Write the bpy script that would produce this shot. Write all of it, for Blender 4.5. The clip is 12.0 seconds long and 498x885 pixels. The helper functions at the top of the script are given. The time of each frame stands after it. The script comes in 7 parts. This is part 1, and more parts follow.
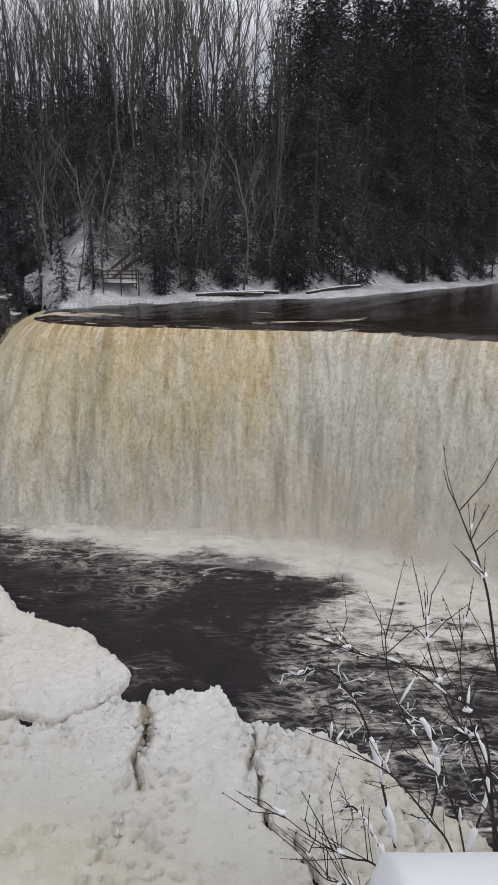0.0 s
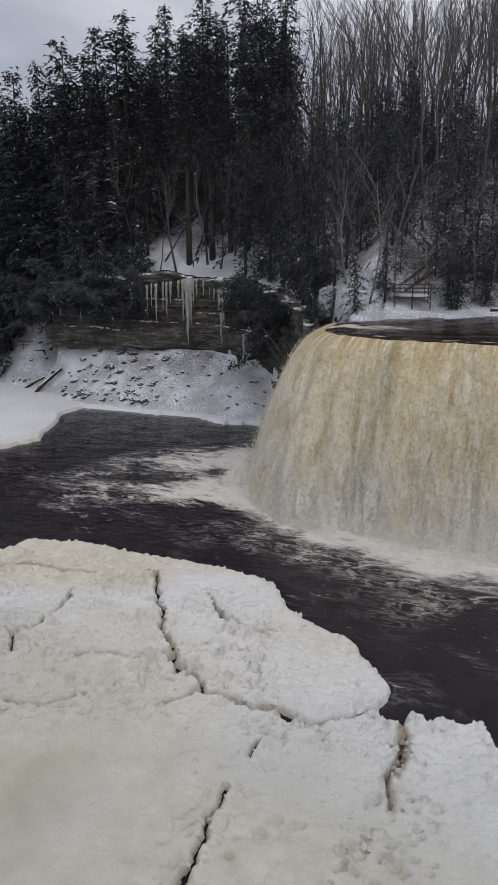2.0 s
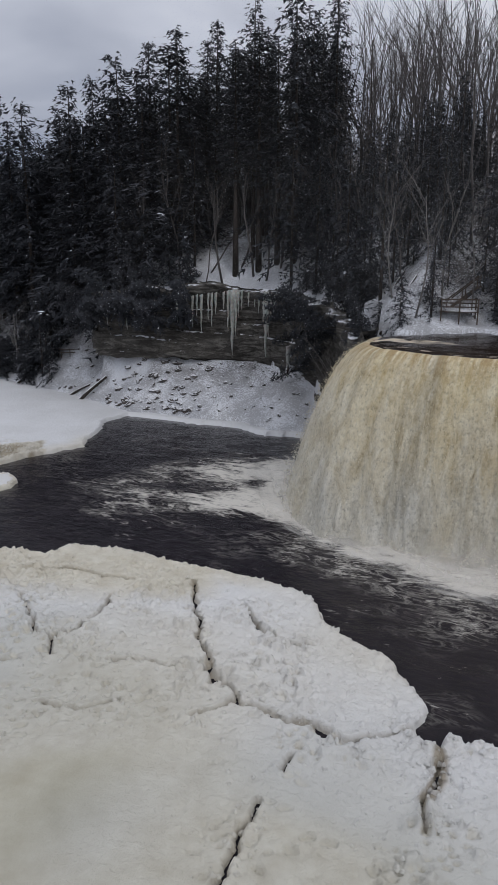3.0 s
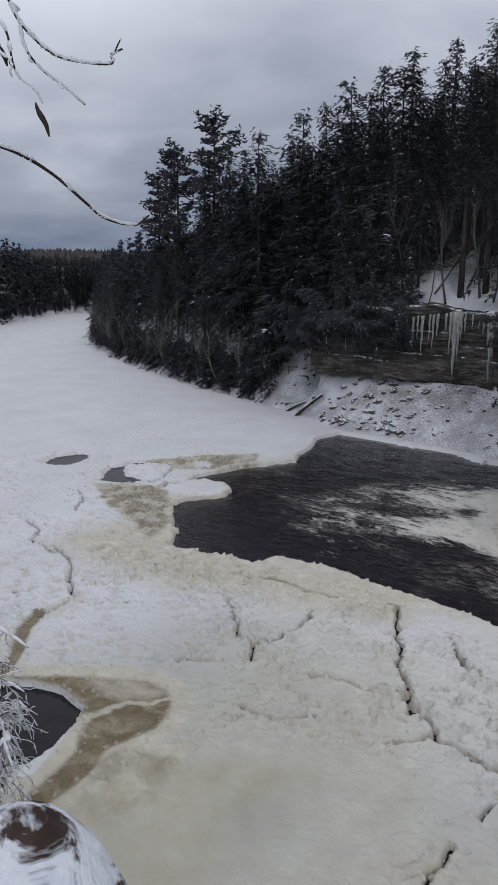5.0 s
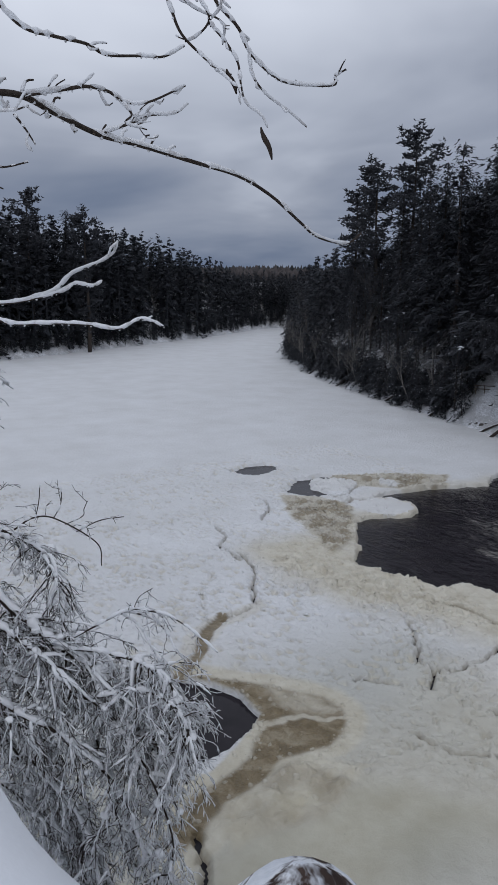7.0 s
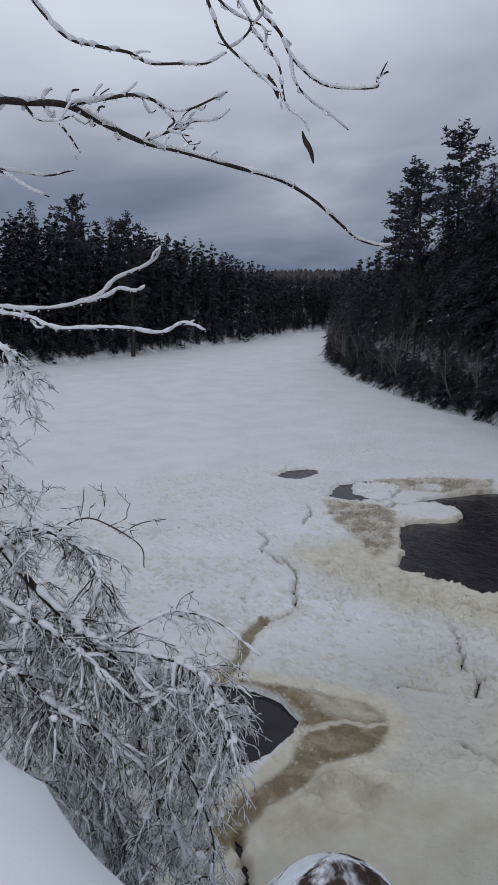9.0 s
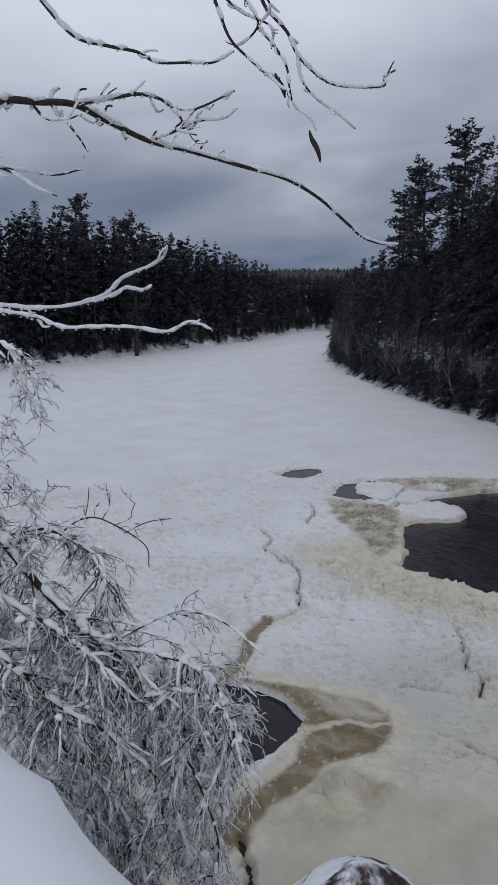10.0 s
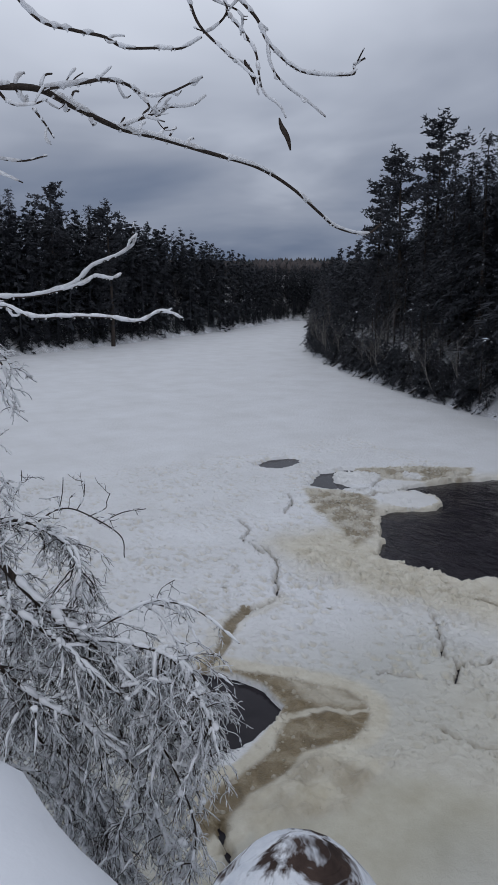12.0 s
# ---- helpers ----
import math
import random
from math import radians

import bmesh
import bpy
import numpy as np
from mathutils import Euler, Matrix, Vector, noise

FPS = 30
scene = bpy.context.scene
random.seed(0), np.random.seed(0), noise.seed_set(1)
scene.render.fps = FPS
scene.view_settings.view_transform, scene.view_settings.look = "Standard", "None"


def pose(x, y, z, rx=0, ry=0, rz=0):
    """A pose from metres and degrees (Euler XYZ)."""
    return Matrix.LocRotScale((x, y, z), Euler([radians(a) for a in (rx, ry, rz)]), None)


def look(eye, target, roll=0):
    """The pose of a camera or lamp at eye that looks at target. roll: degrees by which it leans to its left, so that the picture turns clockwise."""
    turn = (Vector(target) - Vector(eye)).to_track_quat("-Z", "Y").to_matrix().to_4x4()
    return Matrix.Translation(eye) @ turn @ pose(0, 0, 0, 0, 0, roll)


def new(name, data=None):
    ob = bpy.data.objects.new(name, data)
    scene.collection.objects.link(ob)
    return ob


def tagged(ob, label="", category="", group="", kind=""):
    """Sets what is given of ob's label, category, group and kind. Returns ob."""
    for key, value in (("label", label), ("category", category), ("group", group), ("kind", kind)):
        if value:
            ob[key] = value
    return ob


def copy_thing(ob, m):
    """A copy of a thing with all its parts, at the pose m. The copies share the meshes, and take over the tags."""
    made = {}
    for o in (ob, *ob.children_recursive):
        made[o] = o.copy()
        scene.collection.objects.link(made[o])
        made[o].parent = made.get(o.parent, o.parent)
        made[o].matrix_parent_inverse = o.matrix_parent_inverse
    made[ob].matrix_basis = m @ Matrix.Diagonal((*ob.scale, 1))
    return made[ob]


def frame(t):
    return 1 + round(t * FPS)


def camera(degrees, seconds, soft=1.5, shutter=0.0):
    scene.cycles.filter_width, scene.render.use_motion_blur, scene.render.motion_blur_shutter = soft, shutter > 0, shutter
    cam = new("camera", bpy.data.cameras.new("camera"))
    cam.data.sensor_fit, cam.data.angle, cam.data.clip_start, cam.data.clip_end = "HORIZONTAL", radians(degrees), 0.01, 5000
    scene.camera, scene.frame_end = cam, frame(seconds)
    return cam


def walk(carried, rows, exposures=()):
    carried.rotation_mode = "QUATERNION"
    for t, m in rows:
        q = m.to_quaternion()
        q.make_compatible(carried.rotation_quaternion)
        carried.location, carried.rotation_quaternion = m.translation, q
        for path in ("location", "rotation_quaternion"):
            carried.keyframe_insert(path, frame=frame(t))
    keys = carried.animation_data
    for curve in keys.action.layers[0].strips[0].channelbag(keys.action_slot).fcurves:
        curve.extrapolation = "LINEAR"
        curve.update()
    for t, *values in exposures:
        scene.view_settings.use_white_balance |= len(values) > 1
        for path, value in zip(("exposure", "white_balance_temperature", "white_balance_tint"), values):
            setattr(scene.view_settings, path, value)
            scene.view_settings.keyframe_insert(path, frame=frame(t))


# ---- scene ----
cam = camera(36.68, 12.0)
PATH = [
    (0.0, -0.016, -0.068, 20.486, 74.09, -0.58, 0.00),
    (0.5, -0.042, -0.062, 20.500, 73.89, -0.40, 6.12),
    (1.0, -0.098, -0.065, 20.493, 73.99, 0.11, 11.93),
    (1.5, -0.157, -0.066, 20.493, 74.48, 0.36, 16.53),
    (2.0, -0.221, -0.075, 20.496, 75.01, 0.26, 21.35),
    (2.5, -0.254, -0.090, 20.495, 75.67, -0.06, 23.49),
    (4.5, -0.346, -0.159, 20.494, 76.81, -0.94, 34.19),
    (5.0, -0.364, -0.162, 20.496, 77.25, -0.44, 41.12),
    (5.5, -0.392, -0.177, 20.501, 77.79, -0.32, 46.57),
    (6.0, -0.414, -0.188, 20.503, 78.12, -0.19, 50.62),
    (6.5, -0.432, -0.197, 20.505, 78.25, -0.14, 53.81),
    (7.0, -0.448, -0.199, 20.507, 78.33, -0.18, 55.55),
    (7.5, -0.451, -0.198, 20.504, 78.42, 0.02, 56.90),
    (9.5, -0.435, -0.204, 20.507, 78.62, 0.36, 58.84),
    (10.0, -0.448, -0.211, 20.507, 78.56, 0.37, 58.97),
    (10.5, -0.457, -0.208, 20.505, 78.33, 0.36, 59.24),
    (11.0, -0.450, -0.200, 20.503, 78.02, 0.39, 59.40),
    (11.5, -0.452, -0.206, 20.504, 77.90, 0.36, 59.44),
    (12.0, -0.429, -0.190, 20.500, 77.82, 0.31, 57.25),
]
EXPOSURES = [(0.0, -0.50, 6440, 13.5), (1.5, -0.62, 6360, 13.5), (2.5, -0.73, 6160, 13), (4.5, -0.85, 6040, 12.5), (5.5, -0.94, 5940, 12), (7.0, -1.05, 5870, 11.5), (12.0, -1.10, 5850, 11.5)]
walk(cam, [(t, pose(*p)) for t, *p in PATH], EXPOSURES)

# ---- world and light: an overcast winter day ----
world = bpy.data.worlds.new("overcast_sky")
scene.world = world
world.use_nodes = True
wn, wl = world.node_tree.nodes, world.node_tree.links
wn.clear()
w_out = wn.new("ShaderNodeOutputWorld")
w_bg = wn.new("ShaderNodeBackground")
w_sky = wn.new("ShaderNodeTexSky")
w_sky.sky_type, w_sky.sun_disc = "NISHITA", False
w_sky.sun_elevation, w_sky.sun_rotation = radians(38), radians(150)
w_dim = wn.new("ShaderNodeMix")
w_dim.data_type, w_dim.blend_type = "RGBA", "MULTIPLY"
w_dim.inputs[0].default_value = 1.0
w_dim.inputs[7].default_value = (0.06, 0.06, 0.06, 1)
wl.new(w_sky.outputs[0], w_dim.inputs[6])
# a cloud layer seen in perspective: the way upwards divided by its height
w_tc = wn.new("ShaderNodeTexCoord")
w_sep = wn.new("ShaderNodeSeparateXYZ")
wl.new(w_tc.outputs["Generated"], w_sep.inputs[0])


def wmath(op, a, b):
    n = wn.new("ShaderNodeMath")
    n.operation = op
    for i, v in enumerate((a, b)):
        if isinstance(v, (int, float)):
            n.inputs[i].default_value = v
        else:
            wl.new(v, n.inputs[i])
    return n.outputs[0]


w_h = wmath("MAXIMUM", w_sep.outputs[2], 0.0)
w_den = wmath("ADD", w_h, 0.20)
w_comb = wn.new("ShaderNodeCombineXYZ")
wl.new(wmath("DIVIDE", w_sep.outputs[0], w_den), w_comb.inputs[0])
wl.new(wmath("DIVIDE", w_sep.outputs[1], w_den), w_comb.inputs[1])
w_n1 = wn.new("ShaderNodeTexNoise")
w_n1.inputs["Scale"].default_value, w_n1.inputs["Detail"].default_value = 0.9, 4.0
w_n1.inputs["Roughness"].default_value = 0.5
w_n1.inputs["Distortion"].default_value = 0.35
wl.new(w_comb.outputs[0], w_n1.inputs["Vector"])
w_ramp = wn.new("ShaderNodeValToRGB")
w_ramp.color_ramp.elements[0].position, w_ramp.color_ramp.elements[1].position = 0.0, 1.0
w_ramp.color_ramp.elements[0].color = (0.30, 0.365, 0.50, 1)
w_ramp.color_ramp.elements[1].color = (1.65, 1.66, 1.69, 1)
e = w_ramp.color_ramp.elements.new(0.42)
e.color = (0.70, 0.735, 0.82, 1)
w_elev = wmath("MINIMUM", wmath("MULTIPLY", w_h, 2.5), 0.78)
w_noi = wmath("MULTIPLY", wmath("SUBTRACT", w_n1.outputs[0], 0.485), 1.25)
wl.new(wmath("ADD", w_elev, w_noi), w_ramp.inputs[0])
w_mix = wn.new("ShaderNodeMix")
w_mix.data_type = "RGBA"
w_mix.inputs[0].default_value = 0.94
wl.new(w_dim.outputs[2], w_mix.inputs[6])
wl.new(w_ramp.outputs[0], w_mix.inputs[7])
wl.new(w_mix.outputs[2], w_bg.inputs[0])
w_bg.inputs[1].default_value = 0.97
wl.new(w_bg.outputs[0], w_out.inputs[0])

sun = new("sun", bpy.data.lights.new("sun", "SUN"))
sun.data.energy, sun.data.angle, sun.data.color = 0.8, radians(12), (1.0, 0.96, 0.9)
sun.matrix_world = look((45, -30, 45), (0, 0, 0))

# ---- tools: noise fields, polygons, meshes, materials ----
def hash2(ix, iy, s):
    v = np.sin(ix * 127.1 + iy * 311.7 + s * 74.7) * 43758.5453
    return v - np.floor(v)


def vnoise(x, y, s=0):
    ix, iy = np.floor(x), np.floor(y)
    fx, fy = x - ix, y - iy
    fx, fy = fx * fx * (3 - 2 * fx), fy * fy * (3 - 2 * fy)
    a = hash2(ix, iy, s) * (1 - fx) + hash2(ix + 1, iy, s) * fx
    b = hash2(ix, iy + 1, s) * (1 - fx) + hash2(ix + 1, iy + 1, s) * fx
    return a * (1 - fy) + b * fy


def fbm(x, y, s=0, octaves=4):
    total, amp = 0.0, 0.5
    for k in range(octaves):
        total = total + amp * (vnoise(x * 2 ** k, y * 2 ** k, s + k * 13) - 0.5) * 2
        amp *= 0.5
    return total


def cells(x, y, s=0):
    """Distance to the nearest and second nearest jittered cell centre, and the cell's own number."""
    ix, iy = np.floor(x), np.floor(y)
    d1, d2 = np.full(np.shape(x), 9.0), np.full(np.shape(x), 9.0)
    own = np.zeros(np.shape(x))
    for dx in (-1, 0, 1):
        for dy in (-1, 0, 1):
            cx, cy = ix + dx, iy + dy
            px, py = cx + hash2(cx, cy, s), cy + hash2(cx, cy, s + 5)
            d = np.hypot(px - x, py - y)
            nearer = d < d1
            d2 = np.where(nearer, d1, np.minimum(d2, d))
            own = np.where(nearer, hash2(cx, cy, s + 9), own)
            d1 = np.where(nearer, d, d1)
    return d1, d2, own


def line_dist(x, y, pts):
    best = np.full(np.shape(x), 1e9)
    for (ax, ay), (bx, by) in zip(pts, pts[1:]):
        vx, vy = bx - ax, by - ay
        k = np.clip(((x - ax) * vx + (y - ay) * vy) / (vx * vx + vy * vy + 1e-9), 0, 1)
        best = np.minimum(best, np.hypot(x - ax - k * vx, y - ay - k * vy))
    return best


def inside(x, y, poly):
    hit = np.zeros(np.shape(x), bool)
    for (ax, ay), (bx, by) in zip(poly, poly[1:] + poly[:1]):
        if ay != by:
            hit ^= ((ay > y) != (by > y)) & (x < (bx - ax) * (y - ay) / (by - ay) + ax)
    return hit


def signed(x, y, poly):
    """Distance to a closed outline, positive inside."""
    d = line_dist(x, y, poly + poly[:1])
    return np.where(inside(x, y, poly), d, -d)


def smooth(a, b, x):
    k = np.clip((x - a) / (b - a), 0, 1)
    return k * k * (3 - 2 * k)


def spline(pts, per=6):
    """A smooth line through points (Catmull-Rom)."""
    p = [np.array(q, float) for q in pts]
    p = [2 * p[0] - p[1]] + p + [2 * p[-1] - p[-2]]
    out = []
    for a, b, c, d in zip(p, p[1:], p[2:], p[3:]):
        for k in range(per):
            t = k / per
            out.append(0.5 * (2 * b + (c - a) * t + (2 * a - 5 * b + 4 * c - d) * t * t + (3 * b - a - 3 * c + d) * t ** 3))
    out.append(p[-2])
    return out


class Soup:
    """Vertices and faces in the making."""

    def __init__(self):
        self.v, self.f = [], []

    def tube(self, pts, radii, sides=5, cap=True):
        pts = [np.asarray(p, float) for p in pts]
        n0 = len(self.v)
        ref = np.array((0.3, 0.2, 1.0))
        for i, p in enumerate(pts):
            d = pts[min(i + 1, len(pts) - 1)] - pts[max(i - 1, 0)]
            d = d / (np.linalg.norm(d) + 1e-9)
            a = np.cross(d, ref)
            if np.linalg.norm(a) < 0.15:
                a = np.cross(d, (1.0, 0.1, 0.0))
            a = a / np.linalg.norm(a)
            b = np.cross(d, a)
            r = radii[i] if not isinstance(radii, (int, float)) else radii
            for k in range(sides):
                w = 2 * math.pi * k / sides
                self.v.append(tuple(p + r * (math.cos(w) * a + math.sin(w) * b)))
        for i in range(len(pts) - 1):
            for k in range(sides):
                k2 = (k + 1) % sides
                s, t = n0 + i * sides, n0 + (i + 1) * sides
                self.f.append((s + k, s + k2, t + k2, t + k))
        if cap:
            self.f.append(tuple(n0 + k for k in range(sides))[::-1])
            e = n0 + (len(pts) - 1) * sides
            self.f.append(tuple(e + k for k in range(sides)))

    def tri(self, a, b, c):
        n = len(self.v)
        self.v += [tuple(a), tuple(b), tuple(c)]
        self.f.append((n, n + 1, n + 2))

    def box(self, m, sx, sy, sz, cut=0.0):
        """A box round the pose m, its upper and lower edges cut back a little."""
        n = len(self.v)
        for z, k in ((-1, 1 - cut), (-1 + 2 * cut, 1), (1 - 2 * cut, 1), (1, 1 - cut)) if cut else ((-1, 1), (1, 1)):
            for x, y in ((-1, -1), (1, -1), (1, 1), (-1, 1)):
                self.v.append(tuple(m @ Vector((x * k * sx / 2, y * k * sy / 2, z * sz / 2))))
        rings = 4 if cut else 2
        for i in range(rings - 1):
            for k in range(4):
                k2 = (k + 1) % 4
                self.f.append((n + 4 * i + k, n + 4 * i + k2, n + 4 * i + 4 + k2, n + 4 * i + 4 + k))
        self.f.append((n + 3, n + 2, n + 1, n))
        e = n + 4 * (rings - 1)
        self.f.append((e, e + 1, e + 2, e + 3))

    def blob(self, c, rx, ry, rz, rng, rough=0.25, rings=4, sides=7):
        """A lumpy stone or clod."""
        n = len(self.v)
        self.v.append((c[0], c[1], c[2] - rz))
        for i in range(1, rings):
            a = math.pi * i / rings
            for k in range(sides):
                w = 2 * math.pi * (k + 0.5 * (i % 2)) / sides
                j = 1 + rng.uniform(-rough, rough)
                self.v.append((c[0] + rx * j * math.sin(a) * math.cos(w), c[1] + ry * j * math.sin(a) * math.sin(w), c[2] - rz * j * math.cos(a)))
        self.v.append((c[0], c[1], c[2] + rz))
        last = len(self.v) - 1
        for k in range(sides):
            k2 = (k + 1) % sides
            self.f.append((n, n + 1 + k2, n + 1 + k))
            self.f.append((last, last - sides + k, last - sides + k2))
            for i in range(rings - 2):
                s = n + 1 + i * sides
                self.f.append((s + k, s + k2, s + sides + k2, s + sides + k))

    def mesh(self, name, material, flat=False):
        me = bpy.data.meshes.new(name)
        me.from_pydata(self.v, [], self.f)
        me.materials.append(material)
        if not flat:
            me.shade_smooth()
        me.update()
        return me


def grid_mesh(name, material, px, py, pz, keep=None, masks=None):
    """A sheet from equal arrays of places; masks: named values 0 to 1 per vertex."""
    ny, nx = px.shape
    verts = np.stack((px, py, pz), -1).reshape(-1, 3)
    idx = np.arange(ny * nx).reshape(ny, nx)
    quads = np.stack((idx[:-1, :-1], idx[:-1, 1:], idx[1:, 1:], idx[1:, :-1]), -1).reshape(-1, 4)
    if keep is not None:
        quads = quads[keep.reshape(-1)]
    me = bpy.data.meshes.new(name)
    me.vertices.add(len(verts))
    me.vertices.foreach_set("co", verts.astype(np.float32).ravel())
    me.loops.add(quads.size)
    me.loops.foreach_set("vertex_index", quads.ravel().astype(np.int32))
    me.polygons.add(len(quads))
    me.polygons.foreach_set("loop_start", np.arange(0, quads.size, 4, dtype=np.int32))
    me.update(calc_edges=True)
    me.validate()
    for key, val in (masks or {}).items():
        at = me.attributes.new(key, "FLOAT", "POINT")
        at.data.foreach_set("value", np.asarray(val, np.float32).ravel())
    me.materials.append(material)
    me.shade_smooth()
    return me


def part(name, soup, material, parent, label="", flat=False):
    ob = new(name, soup.mesh(name, material, flat) if isinstance(soup, Soup) else soup)
    ob.parent = parent
    if label:
        tagged(ob, label)
    return ob


class Mat:
    """A material's node tree, with short ways to add to it."""

    def __init__(self, name, rough=0.6, metal=0.0, spec=0.5):
        self.m = bpy.data.materials.new(name)
        self.m.use_nodes = True
        self.t = self.m.node_tree
        self.b = self.t.nodes["Principled BSDF"]
        self.b.inputs["Roughness"].default_value = rough
        self.b.inputs["Metallic"].default_value = metal
        self.b.inputs["Specular IOR Level"].default_value = spec

    def put(self, sock, v):
        if isinstance(v, bpy.types.NodeSocket):
            self.t.links.new(v, sock)
        elif isinstance(v, tuple) and len(v) == 3 and sock.type == "RGBA":
            sock.default_value = (*v, 1)
        else:
            sock.default_value = v

    def coords(self, kind="Object", scale=(1, 1, 1), rot=(0, 0, 0)):
        c = self.t.nodes.new("ShaderNodeTexCoord")
        mp = self.t.nodes.new("ShaderNodeMapping")
        mp.inputs["Scale"].default_value = scale
        mp.inputs["Rotation"].default_value = rot
        self.t.links.new(c.outputs[kind], mp.inputs[0])
        return mp.outputs[0]

    def noise(self, vec, scale, detail=4.0, rough=0.55, warp=0.0):
        n = self.t.nodes.new("ShaderNodeTexNoise")
        n.inputs["Scale"].default_value, n.inputs["Detail"].default_value = scale, detail
        n.inputs["Roughness"].default_value, n.inputs["Distortion"].default_value = rough, warp
        self.t.links.new(vec, n.inputs["Vector"])
        return n.outputs[0]

    def attr(self, name):
        n = self.t.nodes.new("ShaderNodeAttribute")
        n.attribute_name = name
        return n.outputs["Fac"]

    def island(self):
        return self.t.nodes.new("ShaderNodeNewGeometry").outputs["Random Per Island"]

    def own(self):
        return self.t.nodes.new("ShaderNodeObjectInfo").outputs["Random"]

    def up(self):
        g = self.t.nodes.new("ShaderNodeNewGeometry")
        s = self.t.nodes.new("ShaderNodeSeparateXYZ")
        self.t.links.new(g.outputs["Normal"], s.inputs[0])
        return s.outputs[2]

    def math(self, op, a, b=0.0, clamp=False):
        n = self.t.nodes.new("ShaderNodeMath")
        n.operation, n.use_clamp = op, clamp
        self.put(n.inputs[0], a)
        self.put(n.inputs[1], b)
        return n.outputs[0]

    def ramp(self, fac, *stops):
        n = self.t.nodes.new("ShaderNodeValToRGB")
        el = n.color_ramp.elements
        while len(el) < len(stops):
            el.new(0.5)
        for e, (p, c) in zip(el, stops):
            e.position = p
            e.color = (c, c, c, 1) if isinstance(c, (int, float)) else (*c, 1)
        self.t.links.new(fac, n.inputs[0])
        return n.outputs[0]

    def mix(self, fac, a, b, blend="MIX"):
        n = self.t.nodes.new("ShaderNodeMix")
        n.data_type, n.blend_type = "RGBA", blend
        self.put(n.inputs[0], fac)
        self.put(n.inputs[6], a)
        self.put(n.inputs[7], b)
        return n.outputs[2]

    def bump(self, height, strength=0.3, dist=0.1, after=None):
        n = self.t.nodes.new("ShaderNodeBump")
        n.inputs["Strength"].default_value, n.inputs["Distance"].default_value = strength, dist
        self.t.links.new(height, n.inputs["Height"])
        if after is not None:
            self.t.links.new(after, n.inputs["Normal"])
        self.t.links.new(n.outputs[0], self.b.inputs["Normal"])
        return n.outputs[0]

    def color(self, v):
        self.put(self.b.inputs["Base Color"], v)
        return self

    def set(self, key, v):
        self.put(self.b.inputs[key], v)
        return self


# ---- materials ----
M = Mat("snow", rough=0.75, spec=0.2)
c = M.coords()
M.color(M.ramp(M.noise(c, 0.35, 5), (0.3, (0.80, 0.81, 0.83)), (0.7, (0.88, 0.88, 0.89))))
M.bump(M.noise(c, 5.0, 6, 0.65), 0.25, 0.08, M.bump(M.noise(c, 0.9, 3), 0.5, 0.25))
SNOW = M.m

M = Mat("forest_floor_snow", rough=0.8, spec=0.2)
c = M.coords()
# dark litter specks; on the banks they also paint in tree shade
litter = M.math("MULTIPLY", M.ramp(M.math("ADD", M.noise(c, 5.5, 6, 0.75, 0.4), M.math("MULTIPLY", M.math("SUBTRACT", M.noise(c, 0.35, 4), 0.5), 0.5)), (0.42, 0.0), (0.53, 0.92)), M.attr("woods"))
M.color(M.mix(litter, M.ramp(M.noise(c, 0.2, 4), (0.3, (0.70, 0.72, 0.76)), (0.7, (0.84, 0.85, 0.87))), (0.095, 0.082, 0.073)))
M.bump(M.math("MULTIPLY", M.noise(c, 2.2, 6, 0.65), M.math("ADD", M.attr("woods"), 0.06)), 0.6, 0.3)
FLOOR = M.m

M = Mat("river_ice", rough=0.62, spec=0.3)
c = M.coords()
white = M.ramp(M.noise(c, 0.16, 6, 0.6), (0.3, (0.715, 0.715, 0.712)), (0.5, (0.765, 0.767, 0.77)), (0.72, (0.815, 0.82, 0.83)))
tan = M.ramp(M.noise(c, 0.9, 6, 0.65), (0.3, (0.52, 0.455, 0.32)), (0.7, (0.735, 0.69, 0.555)))
brown = M.ramp(M.noise(c, 0.8, 7, 0.7, 0.6), (0.3, (0.13, 0.10, 0.055)), (0.5, (0.225, 0.175, 0.10)), (0.72, (0.42, 0.37, 0.265)))
wet = M.ramp(M.noise(c, 0.22, 5, 0.6), (0.3, (0.33, 0.325, 0.26)), (0.7, (0.46, 0.45, 0.37)))
col = M.mix(M.attr("wet"), white, wet)
# tan is water stain, plus shade painted into pocks and pits
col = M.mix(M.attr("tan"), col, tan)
# besides the slush, brown carries shade painted along the cracks
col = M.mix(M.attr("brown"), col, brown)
M.color(col)
M.set("Roughness", M.math("SUBTRACT", 0.66, M.math("MULTIPLY", M.math("ADD", M.attr("brown"), M.attr("wet"), True), 0.3)))
M.bump(M.noise(c, 9.0, 6, 0.7), 0.6, 0.06, M.bump(M.math("MULTIPLY", M.ramp(M.noise(c, 2.6, 4, 0.6, 0.3), (0.45, 0.0), (0.59, 1.0)), M.math("SUBTRACT", 1.0, M.attr("wet"))), 0.5, 0.11, M.bump(M.noise(c, 1.1, 4, 0.6), 0.2, 0.12)))
ICE = M.m

